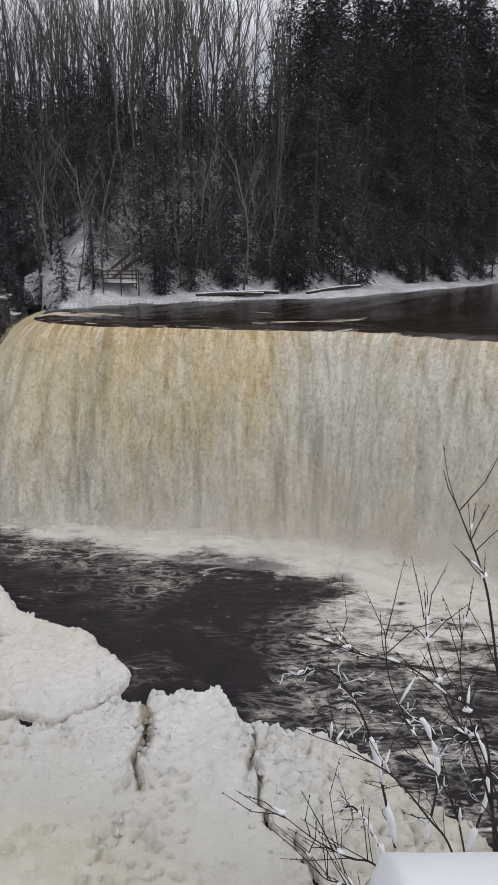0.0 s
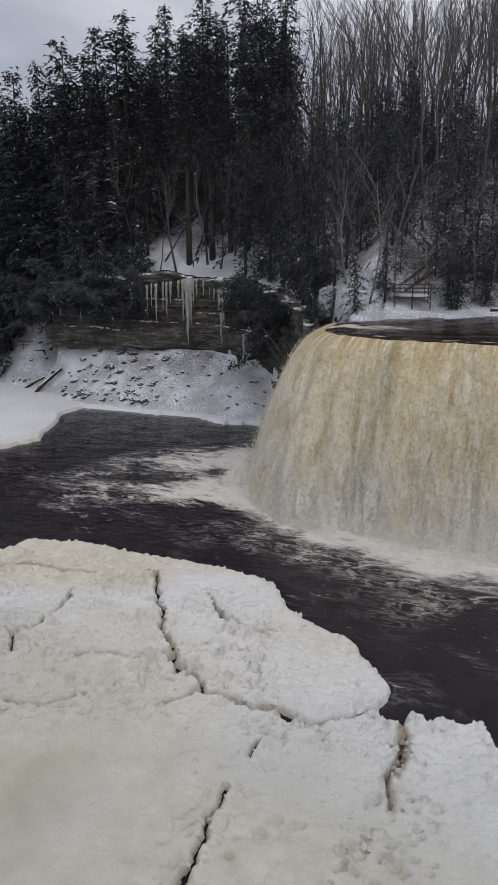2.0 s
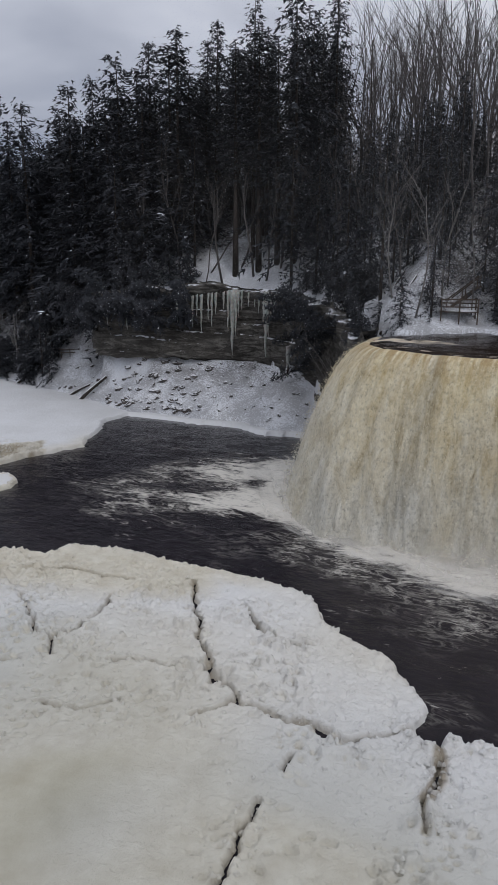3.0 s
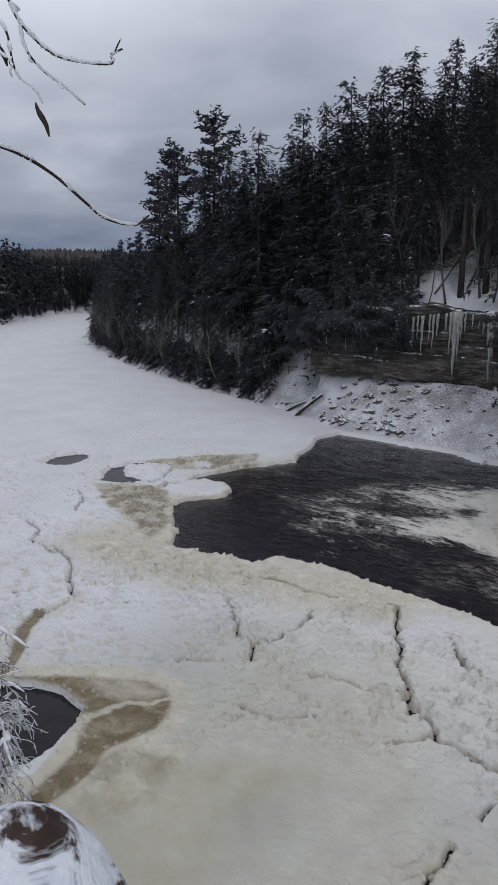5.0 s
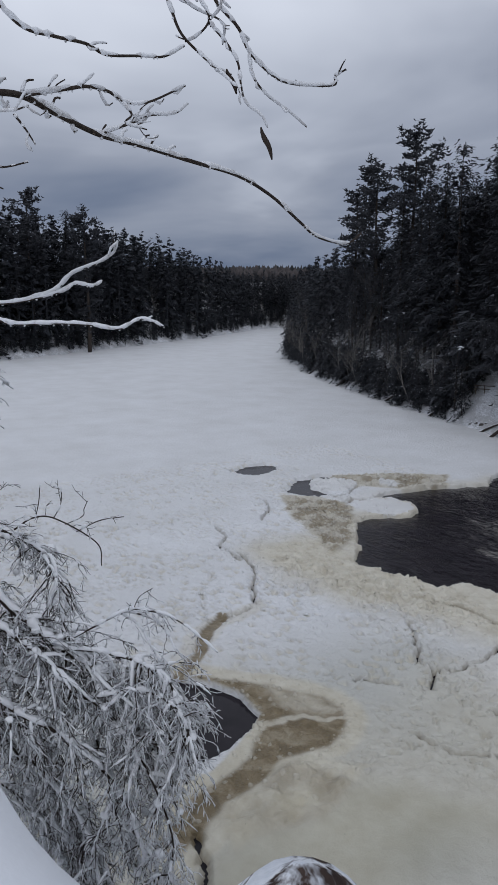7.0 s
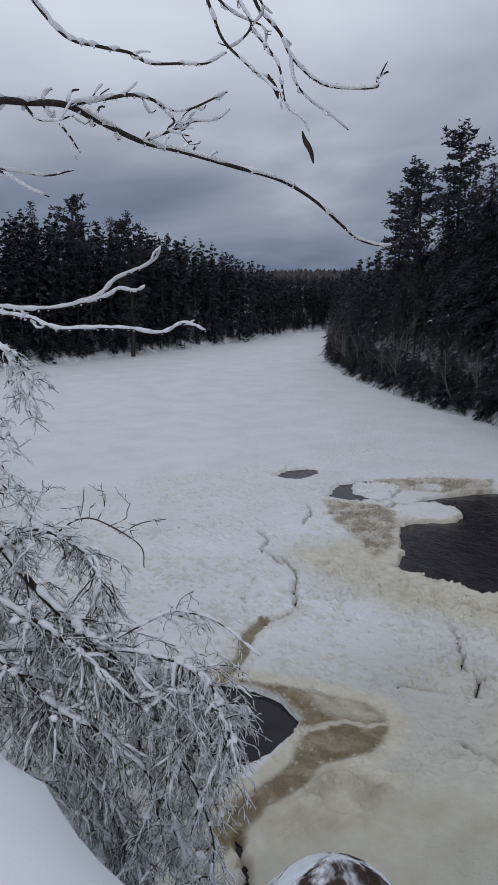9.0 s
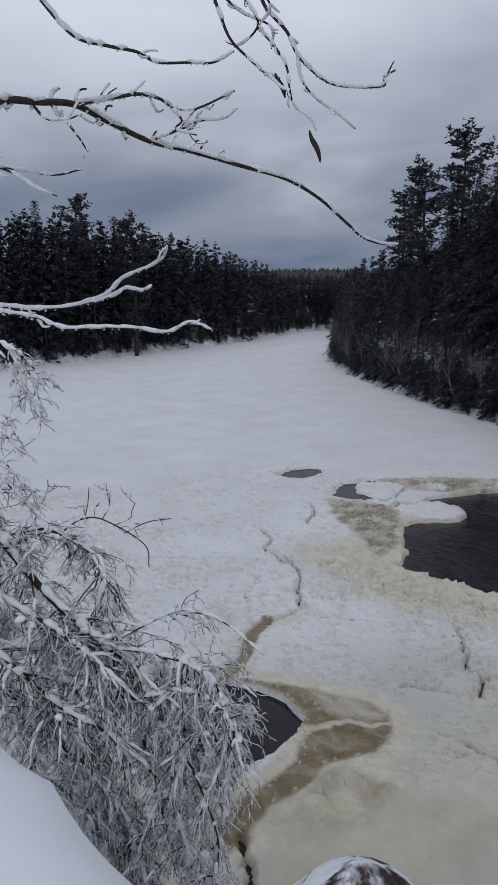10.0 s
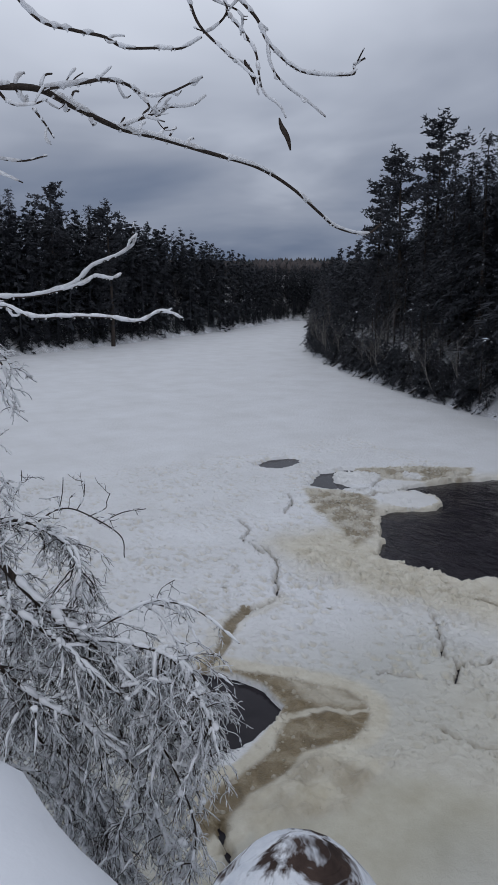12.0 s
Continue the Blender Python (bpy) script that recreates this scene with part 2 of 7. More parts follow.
M = Mat("dark_river_water", rough=0.1, spec=0.09)
c = M.coords()
lump = M.noise(c, 0.55, 8, 0.62, 0.5)
fib = M.math("ADD", M.math("MULTIPLY", M.noise(M.coords(scale=(0.55, 1.3, 1), rot=(0, 0, 0.5)), 0.55, 10, 0.70, 0.8), 0.6), M.math("MULTIPLY", M.noise(M.coords(scale=(0.6, 1.2, 1), rot=(0, 0, -0.3)), 1.6, 8, 0.72, 1.2), 0.4))
thread = M.math("SUBTRACT", 1.0, M.math("MULTIPLY", M.math("ABSOLUTE", M.math("SUBTRACT", M.noise(M.coords(scale=(0.5, 1.25, 1), rot=(0, 0, 0.45)), 0.75, 5, 0.62, 1.4), 0.5)), 15.0), True)
strew = M.ramp(M.math("ADD", M.attr("foam"), M.math("MULTIPLY", M.math("SUBTRACT", M.noise(c, 0.13, 4, 0.6, 0.6), 0.5), 1.2)), (0.16, 0.0), (0.55, 0.8))
foamy = M.math("MAXIMUM", M.ramp(M.math("ADD", M.attr("foam"), M.math("MULTIPLY", M.math("SUBTRACT", fib, 0.5), 3.8)), (0.48, 0.0), (0.64, 0.4), (0.95, 1.0)), M.math("MULTIPLY", M.math("MULTIPLY", thread, strew), M.ramp(fib, (0.42, 0.1), (0.58, 1.0))))
M.color(M.mix(foamy, M.ramp(lump, (0.3, (0.013, 0.0115, 0.015)), (0.7, (0.026, 0.022, 0.027))), (0.68, 0.65, 0.59)))
M.set("Roughness", M.math("ADD", M.math("MULTIPLY", foamy, 0.6), 0.08))
stir = M.attr("chop")
M.bump(M.math("MULTIPLY", M.noise(M.coords(scale=(0.8, 1.5, 1), rot=(0, 0, 0.4)), 1.3, 5, 0.62, 0.4), stir), 0.5, 0.2, M.bump(M.math("MULTIPLY", M.noise(c, 0.7, 4, 0.6), stir), 0.3, 0.2))
WATER = M.m

M = Mat("upper_river_water", rough=0.1, spec=0.5)
c = M.coords(scale=(0.35, 1.0, 1), rot=(0, 0, 0.45))
rip = M.noise(c, 1.6, 7, 0.65, 0.6)
crest = M.ramp(M.math("ADD", M.attr("foam"), M.math("MULTIPLY", M.math("SUBTRACT", rip, 0.5), 1.8)), (0.55, 0.0), (0.8, 1.0))
M.color(M.mix(crest, (0.028, 0.019, 0.014), (0.62, 0.54, 0.42)))
M.set("Roughness", M.math("ADD", M.math("MULTIPLY", crest, 0.5), 0.18))
M.bump(rip, 0.4, 0.14)
UPPER = M.m

M = Mat("falling_water", rough=0.5, spec=0.35)
along, down = M.attr("along"), M.attr("down")
uv = M.t.nodes.new("ShaderNodeCombineXYZ")
M.put(uv.inputs[0], along)
M.put(uv.inputs[1], M.math("MULTIPLY", down, 1.5))
broad = M.noise(uv.outputs[0], 0.34, 3, 0.5, 0.4)
uv2 = M.t.nodes.new("ShaderNodeCombineXYZ")
M.put(uv2.inputs[0], M.math("MULTIPLY", along, 1.5))
M.put(uv2.inputs[1], M.math("MULTIPLY", down, 1.7))
fine = M.math("ADD", M.math("MULTIPLY", M.noise(uv2.outputs[0], 1.0, 4, 0.6, 0.7), 0.62), M.math("MULTIPLY", M.noise(M.coords(scale=(1, 1, 0.42)), 2.6, 6, 0.75, 0.3), 0.40))
c = M.coords()
grain = M.noise(M.coords(scale=(1, 1, 0.7)), 4.6, 5, 0.75)
tea = M.attr("tea")
amber = M.ramp(fine, (0.30, (0.33, 0.235, 0.095)), (0.43, (0.56, 0.45, 0.24)), (0.62, (0.74, 0.66, 0.455)))
cream = M.ramp(fine, (0.30, (0.35, 0.31, 0.235)), (0.43, (0.585, 0.555, 0.465)), (0.62, (0.75, 0.73, 0.655)))
k = M.math("ADD", tea, M.math("MULTIPLY", M.math("SUBTRACT", broad, 0.5), 1.5), True)
col = M.mix(k, cream, amber)
speck = M.ramp(grain, (0.34, 0.66), (0.47, 1.0), (0.62, 1.1))
uv3 = M.t.nodes.new("ShaderNodeCombineXYZ")
M.put(uv3.inputs[0], along)
M.put(uv3.inputs[1], M.math("MULTIPLY", down, 0.35))
shafts = M.ramp(M.noise(uv3.outputs[0], 0.75, 4, 0.6, 0.5), (0.32, 0.74), (0.47, 1.0), (0.7, 1.04))
col = M.mix(1.0, M.mix(1.0, col, speck, "MULTIPLY"), shafts, "MULTIPLY")
uv4 = M.t.nodes.new("ShaderNodeCombineXYZ")
M.put(uv4.inputs[0], M.math("MULTIPLY", along, 2.2))
M.put(uv4.inputs[1], M.math("MULTIPLY", down, 2.0))
lip = M.math("MULTIPLY", M.ramp(down, (0.0, 1.0), (0.16, 0.45), (0.5, 0.0)), M.ramp(M.noise(uv4.outputs[0], 1.0, 5, 0.6, 0.4), (0.42, 0.0), (0.60, 0.85)))
M.color(M.mix(lip, col, (0.36, 0.23, 0.085)))
M.set("Roughness", 0.55)
M.bump(grain, 0.6, 0.18, M.bump(fine, 0.3, 0.25))
FALL = M.m


def veil(name, dense):
    m = Mat(name, rough=0.9, spec=0.0)
    n = m.noise(m.coords(scale=(1, 1, 0.7)), 0.35, 6, 0.6, 0.4)
    m.color((0.86, 0.83, 0.78))
    a = m.math("MULTIPLY", m.math("MULTIPLY", m.attr("thick"), m.ramp(n, (0.28, 0.35), (0.66, 1.0))), dense, True)
    kinds = [m.t.nodes.new(k) for k in ("ShaderNodeBsdfDiffuse", "ShaderNodeBsdfTranslucent", "ShaderNodeBsdfTransparent", "ShaderNodeMixShader", "ShaderNodeMixShader")]
    for k in kinds[:2]:
        k.inputs[0].default_value = (0.92, 0.90, 0.86, 1)
    kinds[3].inputs[0].default_value = 0.5
    m.t.links.new(kinds[0].outputs[0], kinds[3].inputs[1])
    m.t.links.new(kinds[1].outputs[0], kinds[3].inputs[2])
    m.t.links.new(a, kinds[4].inputs[0])
    m.t.links.new(kinds[2].outputs[0], kinds[4].inputs[1])
    m.t.links.new(kinds[3].outputs[0], kinds[4].inputs[2])
    m.t.links.new(kinds[4].outputs[0], m.t.nodes["Material Output"].inputs[0])
    return m.m


SPRAY = veil("water_spray", 0.72)

M = Mat("sandstone", rough=0.85, spec=0.2)
c = M.coords()
bands = M.noise(M.coords(scale=(0.16, 0.16, 1.0)), 1.2, 9, 0.74, 0.7)
col = M.ramp(bands, (0.30, (0.028, 0.025, 0.022)), (0.43, (0.096, 0.09, 0.081)), (0.47, (0.04, 0.036, 0.031)), (0.55, (0.20, 0.19, 0.17)), (0.59, (0.073, 0.066, 0.056)), (0.66, (0.135, 0.127, 0.113)), (0.78, (0.26, 0.25, 0.226)))
M.color(M.mix(M.ramp(M.math("ADD", M.up(), M.math("SUBTRACT", M.noise(c, 1.2, 4), 0.5)), (0.62, 0.0), (0.8, 0.95)), M.mix(M.ramp(M.noise(c, 0.4, 7, 0.7), (0.40, 0.7), (0.58, 0.0)), col, (0.035, 0.031, 0.027)), (0.78, 0.79, 0.82)))
M.bump(M.noise(c, 1.8, 8, 0.7), 0.7, 0.25)
STONE = M.m

M = Mat("dark_wet_rock", rough=0.6, spec=0.4)
c = M.coords()
M.color(M.mix(M.ramp(M.up(), (0.55, 0.0), (0.8, 1.0)), M.ramp(M.noise(c, 2.0, 6), (0.3, (0.03, 0.027, 0.025)), (0.7, (0.11, 0.095, 0.085))), (0.82, 0.83, 0.85)))
M.bump(M.noise(c, 4.0, 6), 0.6, 0.1)
ROCK = M.m

M = Mat("icicle_ice", rough=0.3, spec=0.5)
c = M.coords()
M.color(M.ramp(M.noise(c, 2.5, 5), (0.3, (0.24, 0.24, 0.21)), (0.7, (0.42, 0.43, 0.40))))
M.set("Subsurface Weight", 0.15)
M.bump(M.noise(c, 4.0, 4), 0.5, 0.1)
ICICLE = M.m


def bark(name, lo, hi, scale=6.0):
    m = Mat(name, rough=0.85, spec=0.2)
    k = m.noise(m.coords(scale=(1, 1, 0.2)), scale, 6, 0.65)
    m.color(m.mix(0.25, m.ramp(k, (0.3, lo), (0.7, hi)), m.ramp(m.own(), (0, lo), (1, hi))))
    m.bump(k, 0.6, 0.05)
    return m.m


BARK = bark("conifer_bark", (0.022, 0.018, 0.016), (0.07, 0.058, 0.05))
GREY_BARK = bark("hardwood_bark", (0.05, 0.045, 0.043), (0.145, 0.132, 0.124))
PALE_BARK = bark("pale_birch_bark", (0.09, 0.083, 0.078), (0.27, 0.255, 0.24))
TWIG = bark("twig_bark", (0.02, 0.015, 0.013), (0.07, 0.055, 0.045), 40.0)
TIMBER = bark("weathered_timber", (0.035, 0.028, 0.024), (0.13, 0.10, 0.08), 14.0)

M = Mat("conifer_needles", rough=0.7, spec=0.2)
M.color(M.mix(0.4, M.ramp(M.island(), (0.0, (0.026, 0.030, 0.037)), (0.7, (0.040, 0.043, 0.050)), (1.0, (0.080, 0.080, 0.087))), M.ramp(M.own(), (0, (0.026, 0.030, 0.037)), (1, (0.066, 0.066, 0.073)))))
NEEDLES = M.m

M = Mat("snow_on_needles", rough=0.8, spec=0.2)
M.color(M.ramp(M.island(), (0.0, (0.45, 0.48, 0.54)), (1.0, (0.84, 0.85, 0.88))))
CLUMPS = M.m

M = Mat("frost_on_twigs", rough=0.7, spec=0.3)
c = M.coords()
M.color(M.mix(M.ramp(M.noise(c, 30.0, 4), (0.35, 0.45), (0.5, 0.0)), M.ramp(M.island(), (0.0, (0.62, 0.63, 0.65)), (1.0, (0.86, 0.87, 0.89))), (0.34, 0.31, 0.30)))
M.bump(M.noise(c, 60.0, 4), 0.5, 0.01)
FROST = M.m

M = Mat("far_woods", rough=0.9, spec=0.1)
c = M.coords()
M.color(M.mix(M.ramp(M.noise(c, 0.012, 4), (0.42, 0.0), (0.58, 1.0)), M.ramp(M.island(), (0.0, (0.022, 0.027, 0.028)), (1.0, (0.045, 0.048, 0.05))), (0.085, 0.074, 0.072)))
FARWOODS = M.m

# ---- the plan ----
CREST_Z = 13.8
CREST = [(-16.9, 63.5), (-16.8, 60.0), (-15.9, 56.6), (-13.2, 54.6), (-7.5, 53.4), (-1.5, 52.9), (4.3, 52.7), (8.2, 52.0), (11.8, 50.2), (16.0, 48.2), (21.0, 45.5), (26.0, 42.0), (31.0, 37.5)]
FAR_SHORE = [(-17.5, 63.5), (-21.5, 70.0), (-26.5, 78.0), (-30.3, 80.8), (-34.4, 79.9), (-39.3, 82.5), (-45.3, 81.8), (-50.7, 82.3), (-55.6, 81.7), (-71.0, 89.0), (-92.0, 95.5), (-134.0, 111.0), (-173.0, 132.0), (-236.0, 180.0), (-303.0, 230.0), (-312.0, 236.0)]
LEFT_SHORE = [(-314.0, 224.0), (-302.0, 206.0), (-288.0, 188.0), (-249.0, 127.0), (-221.0, 75.0), (-213.0, 56.0), (-205.0, 20.0), (-180.0, -30.0)]
LOWER = [(x, y) for x, y in reversed(CREST)] + FAR_SHORE + LEFT_SHORE + [(-60.0, -40.0), (20.0, -20.0), (34.0, 20.0)]
UPPER_SHORE = [(-16.6, 63.0), (-11.7, 65.0), (-4.7, 71.4), (3.3, 74.0), (12.4, 79.5), (20.0, 88.0), (32.0, 98.5), (60.0, 118.0), (110.0, 150.0)]
UPPER_RIVER = UPPER_SHORE + [(150.0, 110.0), (70.0, 60.0), (40.0, 36.0), (31.0, 37.5)] + [(x, y) for x, y in reversed(CREST[:-1])]
CLIFF = [(-68.0, 99.0), (-66.5, 92.5), (-64.5, 88.6), (-60.0, 88.0), (-53.0, 88.8), (-46.0, 90.6), (-40.0, 91.0), (-33.0, 87.6), (-27.0, 80.6), (-22.0, 71.6), (-17.6, 64.6)]
CLIFF_BASE = [9.0, 7.4, 6.8, 7.0, 7.2, 7.0, 6.5, 5.4, 1.6, -0.3, -0.3]
CLIFF_TOP = [16.5, 16.0, 15.2, 15.7, 16.0, 16.3, 16.3, 15.6, 14.8, 14.2, 13.9]
CLIFF_LAND = CLIFF + [(0.0, 72.0), (40.0, 110.0), (40.0, 200.0), (-95.0, 200.0), (-78.0, 112.0)]


# how far the snowy brink steps in and out to the left of the stand
BANK = [-0.26, -0.26, -0.24, -0.16, -0.13, -0.06, 0.00]


def ground_height(x, y):
    """The one sheet of ground: river beds, banks, hills and the near bluff."""
    x, y = np.asarray(x, float), np.asarray(y, float)
    dl = -signed(x, y, LOWER)
    du = -signed(x, y, UPPER_RIVER)
    rough = fbm(x * 0.12, y * 0.12, 3, 4)
    cap = np.interp(x, [-900, -236, -170, -140, -110, -85, -60, 0, 80], [26, 12, 16, 19, 25, 29, 33, 36, 36])
    cap = np.where(y < 40 + (-x - 150) * 1.123, 24.0, cap)
    hill = 0.85 * np.maximum(dl, 0) + 0.25 * np.clip(dl, 0, 3) * rough
    hill = np.where(cap == 24.0, hill * 1.3, np.where(x < -66, hill * 1.4, hill))
    hill = cap * (1 - np.exp(-hill / cap))
    dc = line_dist(x, y, CLIFF)
    onland = inside(x, y, CLIFF_LAND) & (dc > 1.4)
    side = line_dist(x, y, [(-68.0, 99.0), (-78.0, 112.0), (-95.0, 200.0)])
    ledge = np.minimum(15.7 + 0.82 * np.maximum(dc - 2.5, 0), hill + 1.2 * side)
    ledge = np.where(ledge > 29, 29 + (ledge - 29) * 0.3, ledge)
    talus = np.minimum(0.82 * dl, 7.6 - 0.12 * dl)
    low = np.where(onland, ledge, np.where((x > -68.5) & (x < -14) & (y < 100), np.minimum(hill * 1.1, talus), hill))
    up = CREST_Z + 0.1 + 0.12 * np.clip(du, 0, 3) + 0.78 * np.maximum(du - 4.0, 0)
    up = np.where(up > 28, 28 + (up - 28) * 0.3, up)
    z = np.where((x > -66) & (du > -0.5), np.minimum(low, up), low)
    z = z + np.where(dl > 2, 0.55 * rough, 0.0)
    z = np.where(dl < 0, -0.35 - np.minimum(-dl * 0.3, 1.6), z)
    z = np.where(du < 0, CREST_Z - 0.5 + 0.02 * du, z)
    # far ridge closing the valley
    far = np.hypot(x, y)
    z = np.where(dl > 0, z + 12 * smooth(480, 900, far) * smooth(-60, -420, x) + 5 * smooth(600, 900, far) * fbm(x * 0.006, y * 0.006, 8, 3), z)
    # the near bluff on which the camera stands
    edge = 0.34 + 0.25 * smooth(-1.2, -0.3, x) + 1.0 * smooth(0.315, 0.395, x) + 0.08 * fbm(x * 1.5, y * 0.2 + 3, 21, 2) + 0.22
    edge = edge + np.interp(x, [-4.6, -3.9, -3.5, -3.2, -2.9, -2.6, -2.2], BANK) - 2.6 * smooth(-3.6, -5.0, x) + np.where(x > 4, 0.3 * (x - 4), 0)
    drop = y - edge
    top = 18.86 + 0.07 * fbm(x * 0.9, y * 0.9, 5, 3) - 0.05 * np.clip(y, 0, 2) + 0.25 * smooth(-4, -14, y) + 0.055 * smooth(0.3, 0.42, x) * smooth(0.4, 1.2, y)
    bluff = top - 2.7 * np.maximum(drop, 0) - 0.14 * smooth(-0.3, 0.0, drop) + 0.25 * np.clip(drop, 0, 6) * fbm(x * 0.5, y * 0.5, 6, 3)
    near = (y < 14) & (x > -120) & (x < 40)
    return np.where(near & (bluff > z), bluff, z)


def lines(*spans):
    return np.unique(np.round(np.concatenate([np.arange(a, b, s) for a, b, s in spans]), 3))


gx = lines((-1500, -450, 60), (-450, -110, 6), (-110, 60, 1.3), (-6, 4, 0.12), (0.1, 0.8, 0.03), (60, 160, 8), (160, 900, 70))
gy = lines((-600, -40, 50), (-40, -4, 3), (-4, 4, 0.12), (4, 14, 1.0), (14, 58, 4), (58, 135, 1.6), (135, 340, 6), (340, 1500, 55))
GX, GY = np.meshgrid(gx, gy)
GZ = ground_height(GX, GY)


def height_at(x, y):
    """The ground's height between the lines of its grid."""
    i = min(max(int(np.searchsorted(gx, x)) - 1, 0), len(gx) - 2)
    j = min(max(int(np.searchsorted(gy, y)) - 1, 0), len(gy) - 2)
    u, v = (x - gx[i]) / (gx[i + 1] - gx[i]), (y - gy[j]) / (gy[j + 1] - gy[j])
    return float((GZ[j, i] * (1 - u) + GZ[j, i + 1] * u) * (1 - v) + (GZ[j + 1, i] * (1 - u) + GZ[j + 1, i + 1] * u) * v)


# 0.55 near the shore: litter raised to darken the talus like tree shade
tagged(new("ground", grid_mesh("ground", FLOOR, GX, GY, GZ, None, {"woods": smooth(10, 30, np.hypot(GX, GY)) * (0.55 + 0.45 * smooth(3, 10, np.minimum(-signed(GX, GY, LOWER), -signed(GX, GY, UPPER_RIVER)))) * (1 - 0.7 * smooth(11, 5, line_dist(GX, GY, CLIFF)) * smooth(-22, -27, GX) * inside(GX, GY, CLIFF_LAND))})), "snow-covered wooded river banks, leaf litter showing through and thickened as tree shade", "ground", kind="structure")

# ---- the frozen lower river ----
POOL = [(34.0, 20.0), (20.0, 17.0), (9.0, 20.5), (5.8, 23.8), (4.7, 25.7), (3.7, 26.3), (2.7, 27.4), (2.1, 27.0), (0.9, 27.8), (0.3, 27.4), (-0.2, 28.6), (-0.9, 29.8), (-1.5, 30.2), (-4.1, 29.5), (-4.5, 28.7), (-5.0, 28.9), (-5.6, 29.7), (-5.7, 31.6), (-6.9, 33.6), (-8.9, 35.4), (-12.6, 37.4), (-13.1, 38.5), (-14.5, 40.4), (-17.5, 41.0), (-22.3, 41.2), (-27.7, 41.4), (-29.9, 41.7), (-33.2, 40.6), (-33.8, 38.8), (-38.3, 37.6), (-40.4, 36.7)]
POOL += [(-41.3, 37.8), (-45.2, 41.7), (-48.1, 44.5), (-48.8, 46.4), (-47.2, 48.6), (-46.7, 50.0), (-47.4, 51.5), (-49.8, 52.9), (-51.7, 52.4), (-52.8, 51.5), (-53.2, 52.7), (-53.5, 54.7), (-52.8, 57.9), (-51.6, 61.1), (-50.0, 65.0), (-51.8, 67.8), (-53.0, 72.5), (-55.5, 76.6), (-55.0, 80.3), (-50.7, 80.9), (-45.3, 80.4), (-39.3, 81.0), (-34.4, 78.6), (-30.3, 79.4), (-25.0, 76.0), (-14.0, 60.0), (0.0, 58.0), (20.0, 52.0), (36.0, 42.0)]
HOLE = [(-34.6, 15.0), (-34.3, 16.1), (-32.6, 17.5), (-31.3, 18.6), (-29.4, 19.1), (-27.8, 18.9), (-26.9, 17.5), (-26.4, 16.2), (-26.2, 14.9), (-27.0, 14.2), (-29.1, 13.8), (-32.0, 13.8)]
BROWN = [(-33.3, 17.8), (-31.8, 19.2), (-30.6, 20.2), (-29.6, 21.1), (-28.4, 22.0), (-27.1, 22.8), (-25.8, 22.9), (-24.9, 22.4), (-24.0, 21.4), (-23.7, 20.4), (-23.9, 19.5), (-24.1, 17.9), (-23.6, 17.0), (-23.1, 15.6), (-23.0, 14.2), (-22.4, 13.2), (-21.9, 12.6), (-21.6, 11.0), (-22.6, 10.8), (-23.4, 12.3), (-24.1, 13.2), (-24.3, 14.4), (-24.6, 15.6), (-25.2, 16.9), (-26.3, 18.1), (-27.4, 18.9), (-28.9, 19.3), (-30.2, 19.3), (-31.4, 18.7)]
THIN = [(-29.9, 20.8), (-28.5, 22.1), (-27.1, 22.8), (-25.8, 22.9), (-25.3, 22.6), (-25.7, 21.7), (-26.6, 20.8), (-27.8, 20.3)]
LUMPS = [(-21.9, 12.9), (-22.9, 14.3), (-23.6, 17.1), (-23.8, 19.6), (-22.2, 20.3), (-21.5, 21.3), (-20.4, 18.7), (-19.8, 16.7), (-20.5, 14.8), (-20.4, 12.9)]
PUDDLE_A = [(-70.0, 45.3), (-71.6, 47.9), (-71.0, 50.7), (-69.8, 51.7), (-67.7, 49.3), (-66.8, 46.9), (-68.1, 45.5)]
PUDDLE_B = [(-59.7, 45.3), (-61.8, 47.3), (-63.1, 49.5), (-63.0, 52.6), (-61.9, 53.4), (-61.3, 49.6), (-59.3, 48.3), (-56.6, 48.7), (-56.2, 47.2), (-57.7, 45.5)]
SLUSH = [(-59.1, 43.7), (-57.4, 45.3), (-54.5, 47.2), (-51.7, 47.3), (-48.1, 44.5), (-44.2, 40.6), (-42.7, 38.1), (-43.2, 36.7), (-48.2, 38.5), (-52.3, 39.9), (-54.8, 41.2)]
SLUSH_TOP = [(-62.1, 48.1), (-62.7, 52.6), (-60.8, 56.6), (-58.1, 60.8), (-55.0, 64.7), (-51.1, 60.2), (-52.7, 55.2), (-55.9, 53.6), (-57.1, 51.6), (-59.4, 50.6)]
WET = [(-24.0, 15.5), (-23.0, 18.5), (-22.0, 20.0), (-20.8, 21.8), (-18.6, 23.4), (-16.2, 25.0), (-14.2, 25.2), (-12.0, 22.0), (-11.0, 17.0), (-10.0, 8.0), (-20.0, 6.0), (-21.6, 11.0)]
